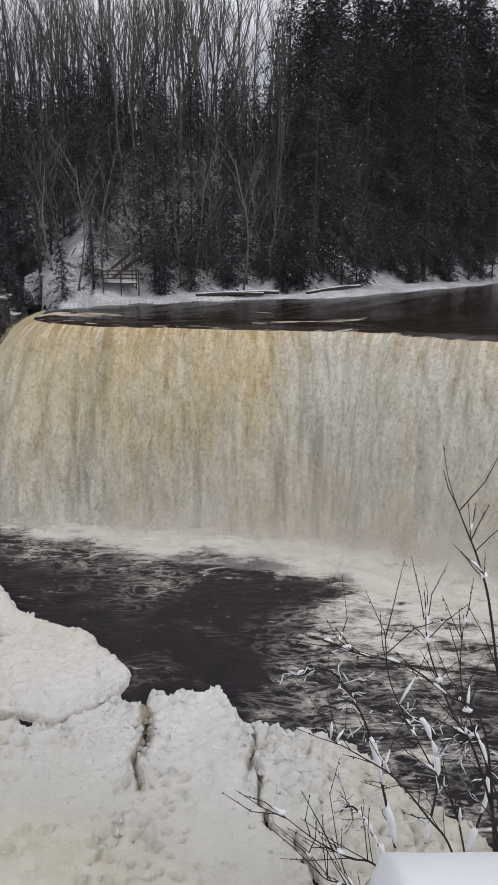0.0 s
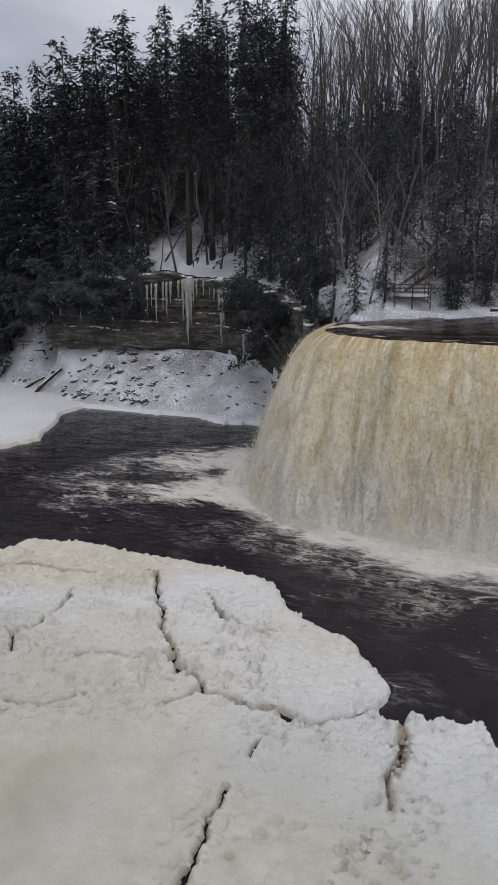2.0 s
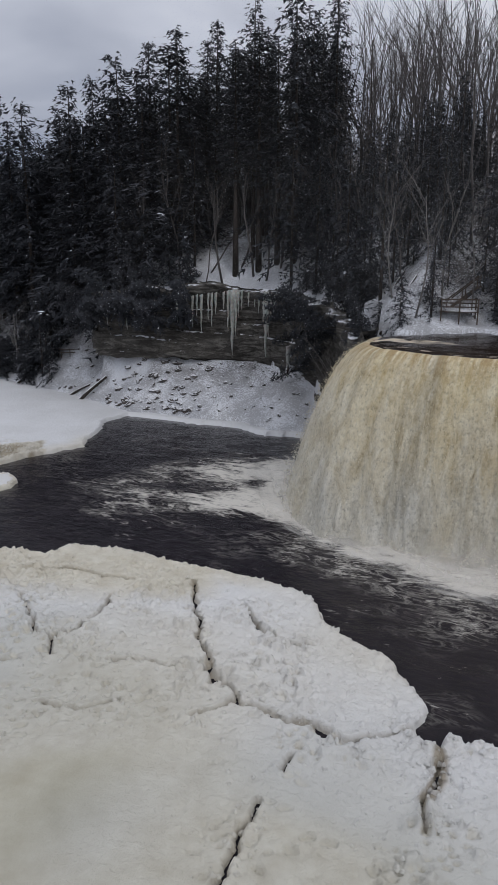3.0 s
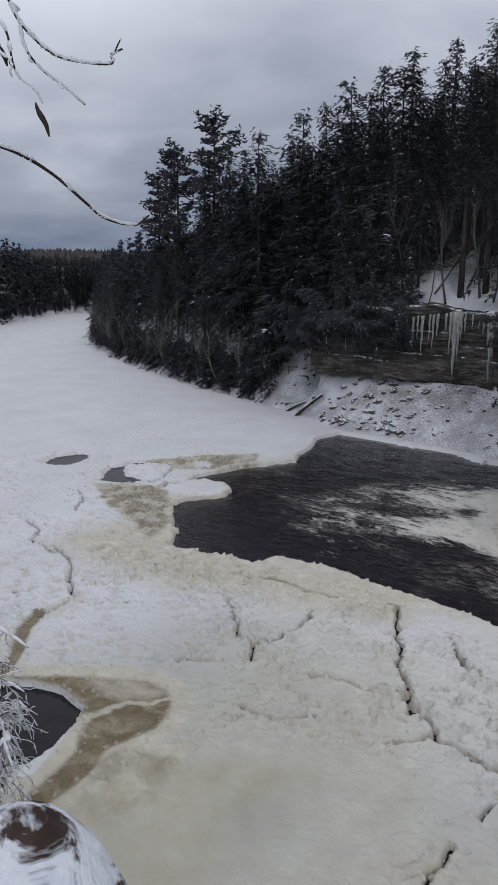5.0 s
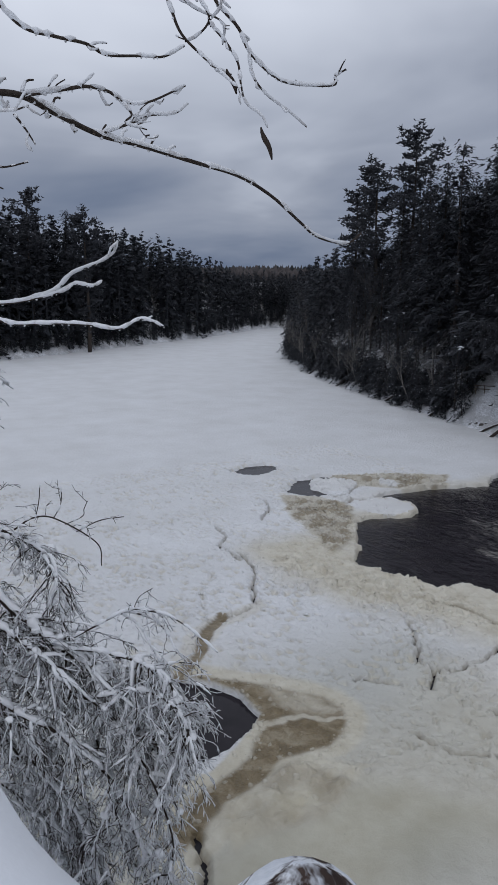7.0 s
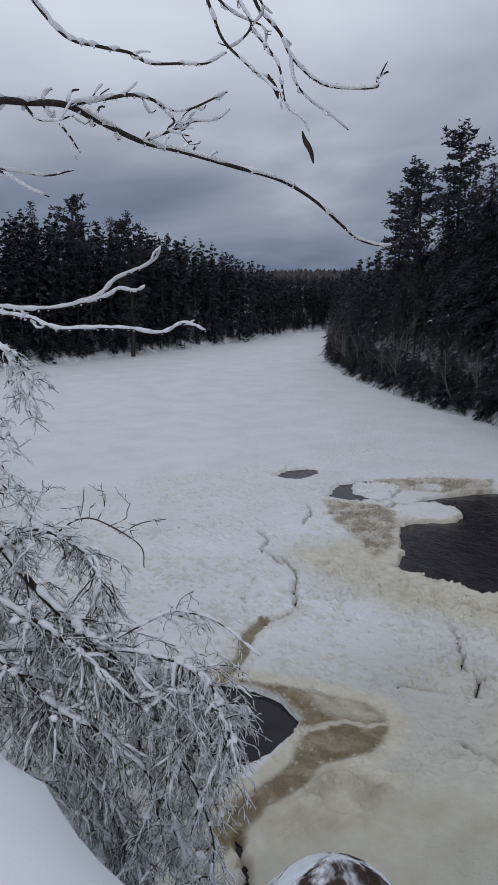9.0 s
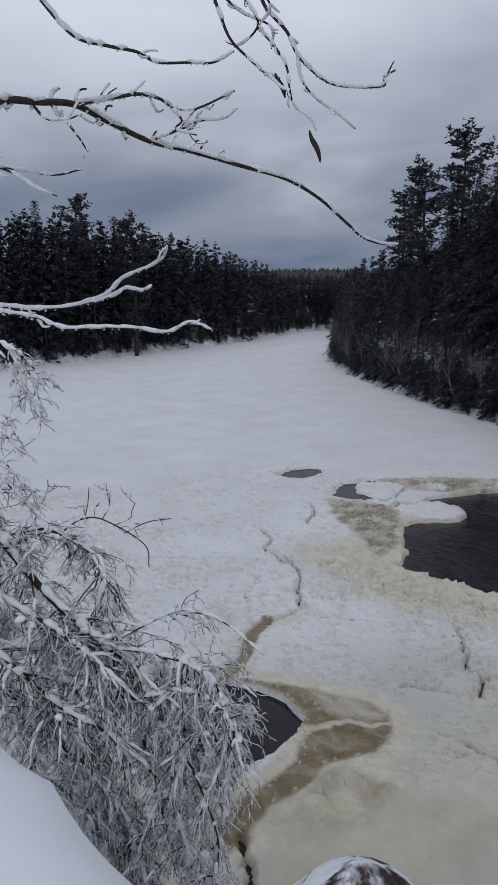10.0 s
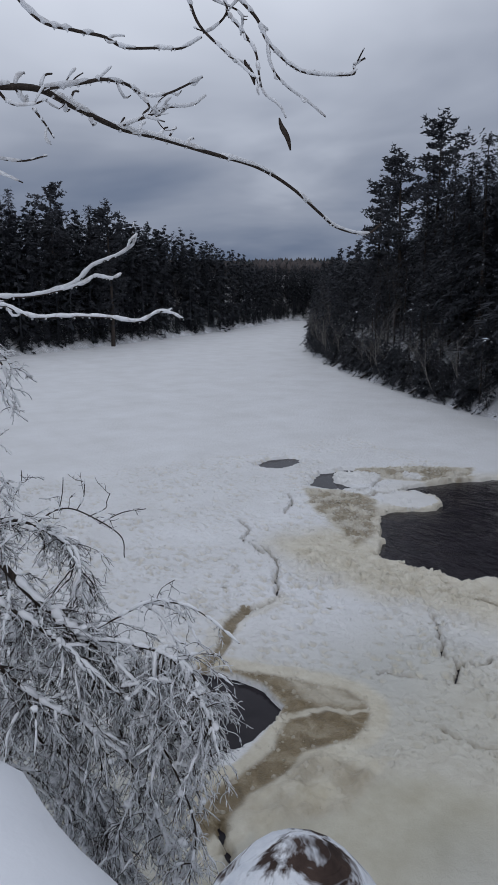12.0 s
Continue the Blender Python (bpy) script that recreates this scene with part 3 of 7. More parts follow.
CRACKS = [
    (0.16, [(-22.1, 39.1), (-21.2, 37.6), (-19.1, 34.5), (-17.5, 31.7), (-16.2, 30.1), (-14.8, 29.0), (-14.0, 28.0)]),
    (0.19, [(-14.0, 28.0), (-12.5, 28.2), (-11.0, 27.9), (-9.9, 27.8), (-8.9, 27.5)]),
    (0.10, [(-8.9, 27.5), (-7.8, 27.7), (-6.7, 28.5), (-5.8, 29.4)]),
    (0.06, [(-14.0, 28.0), (-14.4, 27.2), (-15.2, 26.3)]),
    (0.045, [(-10.2, 22.6), (-10.1, 21.7), (-10.1, 20.9), (-9.9, 20.2), (-10.0, 19.3), (-9.7, 18.8), (-9.7, 17.0)]),
    (0.035, [(-9.9, 24.6), (-10.0, 25.6)]),
    (0.08, [(-4.3, 28.3), (-4.0, 26.5), (-4.3, 25.2)]),
    (0.07, [(-4.3, 25.2), (-3.9, 23.9)]),
    (0.05, [(0.4, 27.0), (0.3, 25.5), (0.6, 24.0), (0.6, 22.6), (1.1, 21.7), (1.9, 21.4), (2.5, 19.0)]),
    (0.05, [(-17.6, 37.4), (-16.3, 35.6), (-14.5, 34.6), (-12.4, 34.1)]),
    (0.06, [(-31.0, 32.9), (-28.6, 31.2), (-27.0, 29.8), (-25.7, 29.2), (-24.4, 27.9)]),
    (0.06, [(-25.7, 29.2), (-25.1, 30.4), (-24.9, 32.1), (-25.5, 35.2)]),
    (0.10, [(-32.1, 36.3), (-30.6, 37.2), (-27.8, 37.0), (-25.5, 37.5)]),
    (0.05, [(-37.2, 23.4), (-37.8, 24.6), (-38.0, 26.2)]),
    (0.09, [(-38.0, 26.2), (-41.2, 28.1), (-43.2, 29.8), (-46.9, 30.8)]),
    (0.09, [(-58.0, 41.2), (-55.6, 39.9), (-53.0, 37.3)]),
    (0.08, [(-53.8, 33.0), (-50.8, 32.3), (-49.3, 30.5), (-45.8, 30.1)]),
    (0.12, [(-22.4, 12.6), (-20.0, 11.4)]),
    (0.16, [(-54.9, 48.0), (-55.6, 49.8), (-56.4, 51.5), (-56.8, 52.5)]),
    (0.35, [(-53.0, 47.6), (-53.5, 49.0), (-52.6, 49.3)]),
    (0.07, [(-27.5, 25.2), (-26.4, 26.6), (-25.6, 26.9)]),
    (0.05, [(-22.0, 24.2), (-20.2, 24.6), (-18.9, 25.8)]),
    (0.05, [(-21.4, 28.8), (-19.6, 29.4), (-17.9, 29.6)]),
]


def ice_field(x, y):
    """Height of the ice, and where it is tan, brown and wet, with crack and pock shade tinted in. Below -0.3 there is
    open water.
    """
    wx = x + 0.55 * fbm(x * 0.7, y * 0.7, 31, 4) + 0.16 * fbm(x * 3.1, y * 3.1, 33, 2)
    wy = y + 0.55 * fbm(x * 0.7 + 40, y * 0.7, 32, 4) + 0.16 * fbm(x * 3.1, y * 3.1 + 7, 34, 2)
    pool = signed(wx, wy, POOL)
    sx, sy = x + 0.2 * fbm(x * 0.8, y * 0.8, 35, 3), y + 0.2 * fbm(x * 0.8, y * 0.8, 36, 3)
    hole, brown = signed(sx, sy, HOLE) + 0.3, signed(sx, sy, BROWN)
    thin, lumps = signed(sx, sy, THIN), signed(sx, sy, LUMPS)
    puddle = np.maximum(signed(wx, wy, PUDDLE_A), signed(wx, wy, PUDDLE_B))
    wet = signed(wx, wy, WET)
    slush = np.maximum(signed(wx, wy, SLUSH), signed(wx, wy, SLUSH_TOP))
    floes = np.maximum.reduce([1 - np.hypot((wx - cx) / rx, (wy - cy) / ry) for cx, cy, rx, ry in ((-49.8, 49.6, 2.6, 2.6), (-58.7, 50.9, 2.2, 2.6), (-54.1, 48.2, 1.2, 1.1), (-53.9, 50.8, 0.9, 1.0), (-60.8, 50.2, 0.8, 0.9), (-51.4, 52.3, 0.8, 0.7), (-51.9, 50.2, 0.6, 0.5), (-56.2, 56.0, 1.2, 0.8))])
    d1, d2, own = cells(x * 1.5 + 0.3 * fbm(x, y, 4, 2), y * 1.5, 41)
    e1, e2, own2 = cells(x * 2.4, y * 2.4, 43)
    off = np.maximum(-pool, 0)
    # rubble along the edge, thickest towards the falls' side
    rubble = smooth(8.5, 1.0, off) * smooth(-3, 2.0, x) + 0.22 * smooth(1.8, 0.2, off) * smooth(-60, -20, x) + 0.55 * smooth(1.6, 0.2, line_dist(x, y, [(-5.8, 29.4), (-4.2, 27.6), (-4.0, 25.0)])) + 0.45 * smooth(0, 1.0, slush)
    knobs = 0.6 * np.sqrt(np.clip(0.75 - d1 ** 2, 0, 1)) * (0.55 + 0.45 * own) - 0.25 + 0.16 * np.sqrt(np.clip(0.5 - e1 ** 2, 0, 1)) * own2
    mid = smooth(9, 0, line_dist(x, y, [(-40.0, 31.0), (-30.0, 35.0), (-20.0, 33.0), (-10.0, 31.0), (-4.0, 25.0)]))
    patch = smooth(0.40, 0.58, vnoise(x * 0.3, y * 0.3, 51) * 0.6 + vnoise(x * 0.9, y * 0.9, 52) * 0.4)
    crumb = fbm(x * 2.3 + 0.6 * fbm(x, y, 58, 2), y * 1.7, 59, 3)
    tread = patch * smooth(0.14, 0.23, crumb) * smooth(-3, 1, -wet) * smooth(0, 1.2, -brown)
    chunk = smooth(0.15, 0.23, fbm(x * 1.5, y * 1.5, 60, 3))
    z = 0.10 + 0.10 * fbm(x * 0.12, y * 0.12, 45, 3) * smooth(-95, -60, x) + 0.035 * fbm(x * 0.8, y * 0.8, 46, 3) * smooth(-75, -55, x) + rubble * (1.25 * knobs - 0.14 * smooth(0.14, 0.0, d2 - d1))
    z = z + mid * 0.34 * chunk * smooth(0.35, 0.6, vnoise(x * 0.3, y * 0.3, 57)) - 0.07 * tread * smooth(110, 50, np.hypot(x, y)) + smooth(-0.3, 0.8, lumps) * (0.15 + 0.5 * fbm(x * 0.9, y * 0.9, 69, 4) + 0.22 * np.abs(fbm(x * 1.9, y * 1.9, 89, 3))) + 0.015 * np.sqrt(np.clip(d2 - d1, 0, 0.4)) * smooth(0.4, 0.7, vnoise(x * 0.2, y * 0.2, 55)) * 2
    z = z + 0.07 * smooth(1.2, 0.3, off) - 0.12 * smooth(0.35, 0.0, off) * (0.4 + 1.2 * vnoise(x * 1.3, y * 1.3, 87))
    z = z - 0.34 * smooth(0.2, 1.0, slush) * smooth(0.02, 0.30, fbm(x * 1.5, y * 1.5, 66, 3)) * (floes < 0) + 0.10 * smooth(0.2, 1.0, slush) * fbm(x * 2.2, y * 2.2, 67, 2)
    z = z + np.where(floes > 0, 0.14 * smooth(0.0, 0.25, floes) * (0.8 + 0.8 * fbm(x * 0.9, y * 0.9, 68, 3)), 0)
    # pocks trodden and melted into the snow, in clusters
    bare = z
    f1, _, own3 = cells(x * 1.25 + 0.35 * fbm(x * 2.1, y * 2.1, 64, 2), y * 1.5 + 0.3 * fbm(x * 2.1, y * 2.1, 65, 2), 47)
    g1, _, own4 = cells(x * 2.3 + 0.3 * fbm(x * 3, y * 3, 88, 2), y * 2.6, 48)
    group = smooth(0.45, 0.62, vnoise(x * 0.22, y * 0.22, 54) * 0.55 + vnoise(x * 0.7, y * 0.7, 56) * 0.45)
    calm = smooth(-77, -74, x) * smooth(65, 62, y) * smooth(0.5, 2.0, -brown) * smooth(-1.0, 1.5, -wet) * smooth(0.3, 1.0, -pool)
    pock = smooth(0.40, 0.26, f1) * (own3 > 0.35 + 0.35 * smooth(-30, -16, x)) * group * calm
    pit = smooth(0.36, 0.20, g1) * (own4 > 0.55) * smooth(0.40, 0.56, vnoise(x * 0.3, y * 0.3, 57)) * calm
    z = z - 0.27 * pock + 0.05 * smooth(0.55, 0.42, f1) * (own3 > 0.35 + 0.35 * smooth(-30, -16, x)) * group * calm - 0.20 * pit
    z = np.maximum(z, np.minimum(bare, -0.16))
    # cracks, with raised lips; split keeps where their shade gets painted
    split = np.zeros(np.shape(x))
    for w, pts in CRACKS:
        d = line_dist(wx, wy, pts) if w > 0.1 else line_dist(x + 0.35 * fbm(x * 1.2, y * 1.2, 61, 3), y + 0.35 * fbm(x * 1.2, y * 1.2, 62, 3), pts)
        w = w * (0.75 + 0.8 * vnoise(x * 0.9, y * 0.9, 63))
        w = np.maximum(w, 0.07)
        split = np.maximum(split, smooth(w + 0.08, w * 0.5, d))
        z = z + 0.07 * smooth(w + 0.5, w, d) - 0.55 * smooth(w + 0.08, w * 0.4, d)
    # overflow slush, meltwater hole with a snowy rim, thin puddles
    z = z + 0.08 * smooth(-0.5, -0.25, hole) * smooth(0.1, -0.15, hole) - 0.07 * smooth(-0.4, 0.2, brown)
    z = z + 0.10 * smooth(0.1, 0.4, brown) * np.clip(vnoise(x * 1.6, y * 1.6, 53) - 0.62, 0, 1) * 4
    z = z - 0.2 * smooth(0.52, 0.36, line_dist(sx, sy, [(-33.1, 17.8), (-34.5, 19.7), (-36.8, 21.6), (-37.8, 23.2)]))
    z = np.where(hole > -0.12, -0.6 * smooth(-0.12, 0.15, hole), z)
    z = np.where(puddle > -0.4, z - (z + 0.42) * smooth(-0.4, 0.1, puddle), z)
    wet_edge = pool
    z = np.where((wet_edge > -0.1), z - (z + 1.2) * smooth(-0.1, 0.25, wet_edge), z)
    tan = smooth(72, 66, y) * smooth(3.4, 0.2, off + 1.3 * fbm(x * 0.35, y * 0.35, 71, 3)) * 0.75 * smooth(-58, -46, x) * (1 - 0.75 * smooth(-21, -12, x))
    tan = np.maximum(tan, 0.8 * smooth(6.5, 2.0, line_dist(x, y, [(-44.0, 35.0), (-38.0, 35.5), (-30.0, 38.0), (-24.0, 39.5)]) + fbm(x * 0.4, y * 0.4, 72, 3)))
    tan = np.maximum(tan, 0.7 * smooth(-0.2, 0.6, slush) * (0.75 + 0.4 * vnoise(x * 1.5, y * 1.5, 75)))
    tan = np.maximum(tan, 0.4 * smooth(0.4, 0.75, fbm(x * 0.11, y * 0.11, 73, 3) + 0.5) * smooth(46, 26, y) * smooth(-40, -20, x))
    tan = np.maximum(tan, (0.10 + 0.42 * smooth(0.3, 0.65, vnoise(x * 0.13 + 3, y * 0.16, 78))) * smooth(-34, -16, x))
    # hollows tinted tan, painted shade rather than stain
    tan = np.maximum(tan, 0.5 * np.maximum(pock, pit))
    tan = np.where(floes > 0, 0.12, tan)
    tanhole = 0.75 * smooth(-1.5, -0.7, brown) + 0.4 * smooth(0.95, 0.6, line_dist(wx, wy, [(-33.3, 18.0), (-36.9, 21.7), (-38.0, 26.2)]))
    tan = np.maximum(tan, tanhole)
    tan = np.maximum(tan, 0.75 * smooth(-0.5, 0.6, lumps))
    rim = smooth(-0.42, -0.26, hole - 0.22 * smooth(16.5, 18.5, y) + 0.5 * smooth(16.5, 14.5, y) * smooth(-28, -26, x))
    brown_m = smooth(-0.18, 0.22, brown) * (1 - rim) * (1 - 0.8 * smooth(0.26, 0.12, line_dist(wx, wy, [(-26.7, 18.4), (-26.5, 19.7), (-26.4, 20.7), (-25.6, 21.6), (-25.0, 22.6)]))) * (1 - 0.55 * smooth(-0.3, 0.5, thin) * (0.6 + 0.8 * vnoise(x * 2, y * 2, 79)))
    brown_m = np.maximum(brown_m, (0.22 + 0.5 * smooth(0.35, 0.65, vnoise(x * 0.9, y * 0.9, 80))) * smooth(0.0, 0.7, slush) * (floes < 0) + 0.5 * smooth(-0.2, 0.6, lumps) * smooth(0.35, 0.65, vnoise(x * 0.6, y * 0.6, 86)))
    brown_m = np.maximum(brown_m, 0.8 * smooth(0.42, 0.2, line_dist(x, y, [(-4.3, 28.3), (-4.0, 26.5), (-4.3, 25.2)])))
    brown_m = np.maximum(brown_m, 0.95 * smooth(0.46, 0.34, line_dist(sx, sy, [(-33.1, 17.8), (-34.5, 19.8), (-36.9, 21.7), (-38.0, 23.6)])))
    # crack lines coloured darker: painted shade on top of the cut
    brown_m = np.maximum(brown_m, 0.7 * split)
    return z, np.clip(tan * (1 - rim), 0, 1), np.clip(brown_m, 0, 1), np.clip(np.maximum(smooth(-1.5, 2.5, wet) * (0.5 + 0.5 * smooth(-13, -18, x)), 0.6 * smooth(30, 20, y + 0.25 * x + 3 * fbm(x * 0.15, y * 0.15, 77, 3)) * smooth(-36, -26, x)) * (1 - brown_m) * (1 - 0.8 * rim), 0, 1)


ix = lines((-460, -78, 4), (-78, -30, 0.18), (-30, 4, 0.105), (4, 10.5, 0.2), (10.5, 40, 0.6))
iy = lines((-45, 8, 2), (8, 16, 0.15), (16, 42, 0.105), (42, 66, 0.18), (66, 96, 0.6), (96, 345, 4))
IX, IY = np.meshgrid(ix, iy)
IZ, TAN, BRN, WETM = ice_field(IX, IY)
low = np.minimum.reduce((IZ[:-1, :-1], IZ[1:, :-1], IZ[:-1, 1:], IZ[1:, 1:]))
high = np.maximum.reduce((IZ[:-1, :-1], IZ[1:, :-1], IZ[:-1, 1:], IZ[1:, 1:]))
inner = signed(IX[:-1, :-1], IY[:-1, :-1], LOWER) > -6
tagged(new("river_ice", grid_mesh("river_ice", ICE, IX, IY, IZ, (high > -0.55) & inner, {"tan": TAN, "brown": BRN, "wet": WETM})), "cracked snow-covered river ice stained tan by the water, shade tinted into cracks and dents", "ice", kind="structure")


def crumbs(count, seed):
    """Low broken lumps of ice, frozen where they slid: one joined sheet of small stones of ice."""
    rng = np.random.default_rng(seed)
    x, y = rng.uniform(-72, 9, count * 14), rng.uniform(12, 62, count * 14)
    pool = signed(x, y, POOL)
    off = np.maximum(-pool, 0)
    lines_near = np.minimum.reduce([line_dist(x, y, pts) for _, pts in CRACKS])
    odds = 0.13 * smooth(0.46, 0.62, vnoise(x * 0.35, y * 0.35, 51)) + 0.35 * smooth(1.2, 0.1, lines_near) + 0.5 * smooth(1.0, 0.1, off) + 0.5 * smooth(2.2, 0.2, line_dist(x, y, [(-6.0, 29.0), (-4.5, 27.8), (-3.8, 26.0)]))
    odds = odds + 0.22 * smooth(5, 0, off) * smooth(-1, 3, x) + 0.30 * smooth(5, 0, line_dist(x, y, [(-42.0, 34.0), (-36.0, 33.0), (-30.0, 36.0)])) + 0.7 * smooth(0, 0.8, np.maximum(signed(x, y, SLUSH), signed(x, y, SLUSH_TOP))) + 0.6 * smooth(0, 0.8, signed(x, y, LUMPS)) + 0.4 * smooth(0.6, 0.0, np.abs(signed(x, y, BROWN)))
    z, tan, brn, wet = ice_field(x, y)
    good = (rng.random(len(x)) < odds * (1 - 0.9 * smooth(-1, 1, signed(x, y, WET)))) & (z > -0.2) & (pool < -0.05) & (signed(x, y, HOLE) < -0.4)
    pick = np.flatnonzero(good)[:count]
    x, y, z, tan, brn, wet = (q[pick] for q in (x, y, z, tan, brn, wet))
    n = len(pick)
    size = 0.05 + 0.14 * rng.random(n) ** 2.5
    ang = rng.uniform(0, 6.28, n)[:, None] + np.arange(6)[None] * 1.0472
    r0 = size[:, None] * rng.uniform(0.7, 1.25, (n, 6))
    r1 = r0 * rng.uniform(0.35, 0.85, (n, 6))
    tilt = rng.normal(0, 0.35, (n, 2))
    high = size * rng.uniform(0.25, 0.65, n)
    verts = np.zeros((n, 13, 3))
    for k, (r, up) in enumerate(((r0, -0.04), (r1, 1.0))):
        dx, dy = r * np.cos(ang), r * np.sin(ang)
        verts[:, 6 * k:6 * k + 6, 0] = x[:, None] + dx
        verts[:, 6 * k:6 * k + 6, 1] = y[:, None] + dy
        verts[:, 6 * k:6 * k + 6, 2] = z[:, None] + (up if k == 0 else high[:, None] + dx * tilt[:, :1] + dy * tilt[:, 1:])
    verts[:, 12] = np.stack((x, y, z + high * 1.12), 1)
    faces = []
    for k in range(6):
        k2 = (k + 1) % 6
        faces += [(k, k2, 6 + k2), (k, 6 + k2, 6 + k), (6 + k, 6 + k2, 12)]
    faces = (np.array(faces)[None] + 13 * np.arange(n)[:, None, None]).reshape(-1, 3)
    me = bpy.data.meshes.new("ice_crumbs")
    me.from_pydata(verts.reshape(-1, 3).tolist(), [], faces.tolist())
    for key, val in (("tan", tan * 0.9), ("brown", brn * 0.6), ("wet", wet * 0.8)):
        me.attributes.new(key, "FLOAT", "POINT").data.foreach_set("value", np.repeat(val, 13).astype(np.float32))
    me.materials.append(ICE)
    me.shade_smooth()
    me.update()
    return me


tagged(new("ice_crumbs", crumbs(6000, 11)), "small broken lumps of ice frozen onto the river ice", "ice", kind="stuff")

# ---- open water below the falls ----
FOOT = [(-27.0, 66.5), (-24.0, 63.0), (-20.5, 56.5), (-15.5, 52.3), (-8.5, 49.4), (-2.0, 48.0), (3.6, 47.0), (7.5, 45.6), (10.6, 43.6), (14.4, 41.6), (19.0, 38.5), (24.0, 35.0)]
wxs, wys = np.meshgrid(lines((-76, 36, 0.5)), lines((9, 84, 0.5)))
toe = line_dist(wxs, wys, FOOT)
drift = line_dist(wxs, wys, [(-24.0, 64.0), (-31.0, 62.5), (-37.0, 59.0), (-40.0, 55.0)])
arm = line_dist(wxs, wys, [(-24.0, 58.0), (-30.0, 53.5), (-36.0, 50.0)])
right = line_dist(wxs, wys, [(12.0, 40.0), (8.0, 35.0), (5.0, 30.0), (7.0, 25.0)])
flow = fbm(wxs * 0.22, wys * 0.22, 81, 4)
foam = 0.75 * smooth(4.2, 0.8, toe + 2.0 * flow) + 0.50 * smooth(14.0, 1.0, toe + 6.5 * flow) + 0.38 * smooth(6.0, 0.5, drift + 2.6 * flow) + 0.42 * smooth(4.0, 0.5, arm + 2.2 * flow) + 0.48 * smooth(9.0, 2.0, right + 2.5 * flow)
foam = np.clip(np.maximum(foam, 0.15 * smooth(26, 8, toe) + 0.02), 0, 1.1)
wz = -0.28 + 0.07 * fbm(wxs * 0.5, wys * 0.9, 85, 3) * smooth(-0.5, 2.0, signed(wxs, wys, POOL)) + 0.10 * fbm(wxs * 0.7, wys * 0.7, 82, 3) * smooth(22, 2, toe) + 0.9 * smooth(3.5, 0.0, toe) * (0.5 + 0.5 * fbm(wxs * 0.8, wys * 0.8, 83, 3)) + 0.02 * fbm(wxs, wys, 84, 2)
tagged(new("water", grid_mesh("water", WATER, wxs, wys, wz, None, {"foam": foam, "chop": 0.04 + 0.96 * smooth(-0.5, 1.0, signed(wxs, wys, POOL))})), "dark tea-coloured river pool streaked with drifting white foam", "water", kind="structure")

# ---- upper river and the falls ----
crest = np.array(spline(CREST, 14))
steps = np.r_[0, np.cumsum(np.hypot(*np.diff(crest, axis=0).T))]
nrm = np.gradient(crest, axis=0)
nrm = np.stack((nrm[:, 1], -nrm[:, 0]), 1)
nrm /= np.linalg.norm(nrm, axis=1)[:, None]
for _ in range(12):
    nrm[1:-1] = (nrm[:-2] + 2 * nrm[1:-1] + nrm[2:]) / 4
nrm /= np.linalg.norm(nrm, axis=1)[:, None]
# back strip of the upper river: from the lip upstream
back = np.r_[np.linspace(0, 6, 16), 8, 11, 15, 20, 27, 36, 48, 64]
U, B = np.meshgrid(np.arange(len(crest)), back, indexing="ij")
flow_dir = np.array((0.55, 0.83))
ux = crest[U, 0] - nrm[U, 0] * np.minimum(B, 2) + flow_dir[0] * np.maximum(B - 2, 0)
uy = crest[U, 1] - nrm[U, 1] * np.minimum(B, 2) + flow_dir[1] * np.maximum(B - 2, 0)
rag = 0.16 * fbm(steps * 0.45, steps * 0 + 0.5, 97, 4)
uz = CREST_Z + 0.02 + rag[U] * smooth(2.5, 0, B) - 0.22 * smooth(2.2, 0, B) ** 2 + 0.10 * fbm(ux * 0.5, uy * 1.1, 91, 3) * smooth(0, 2, B)
ufoam = 0.60 * smooth(2.2, 0.3, line_dist(ux, uy, [(-16.0, 60.5), (-14.0, 59.6), (-11.0, 60.0)])) + 0.55 * smooth(1.6, 0.2, line_dist(ux, uy, [(1.0, 55.6), (5.0, 56.6), (9.0, 58.6)])) + 0.4 * smooth(1.5, 0.2, line_dist(ux, uy, [(-4.0, 60.5), (4.0, 63.0)])) + 0.5 * smooth(2.5, 0, B) * vnoise(steps[U] * 0.9, B, 92) + 0.28 * vnoise(ux * 0.25, uy * 0.5, 93)
tagged(new("upper_river", grid_mesh("upper_river", UPPER, ux, uy, uz, None, {"foam": ufoam})), "dark smooth river gliding to the lip of the falls", "water", kind="structure")


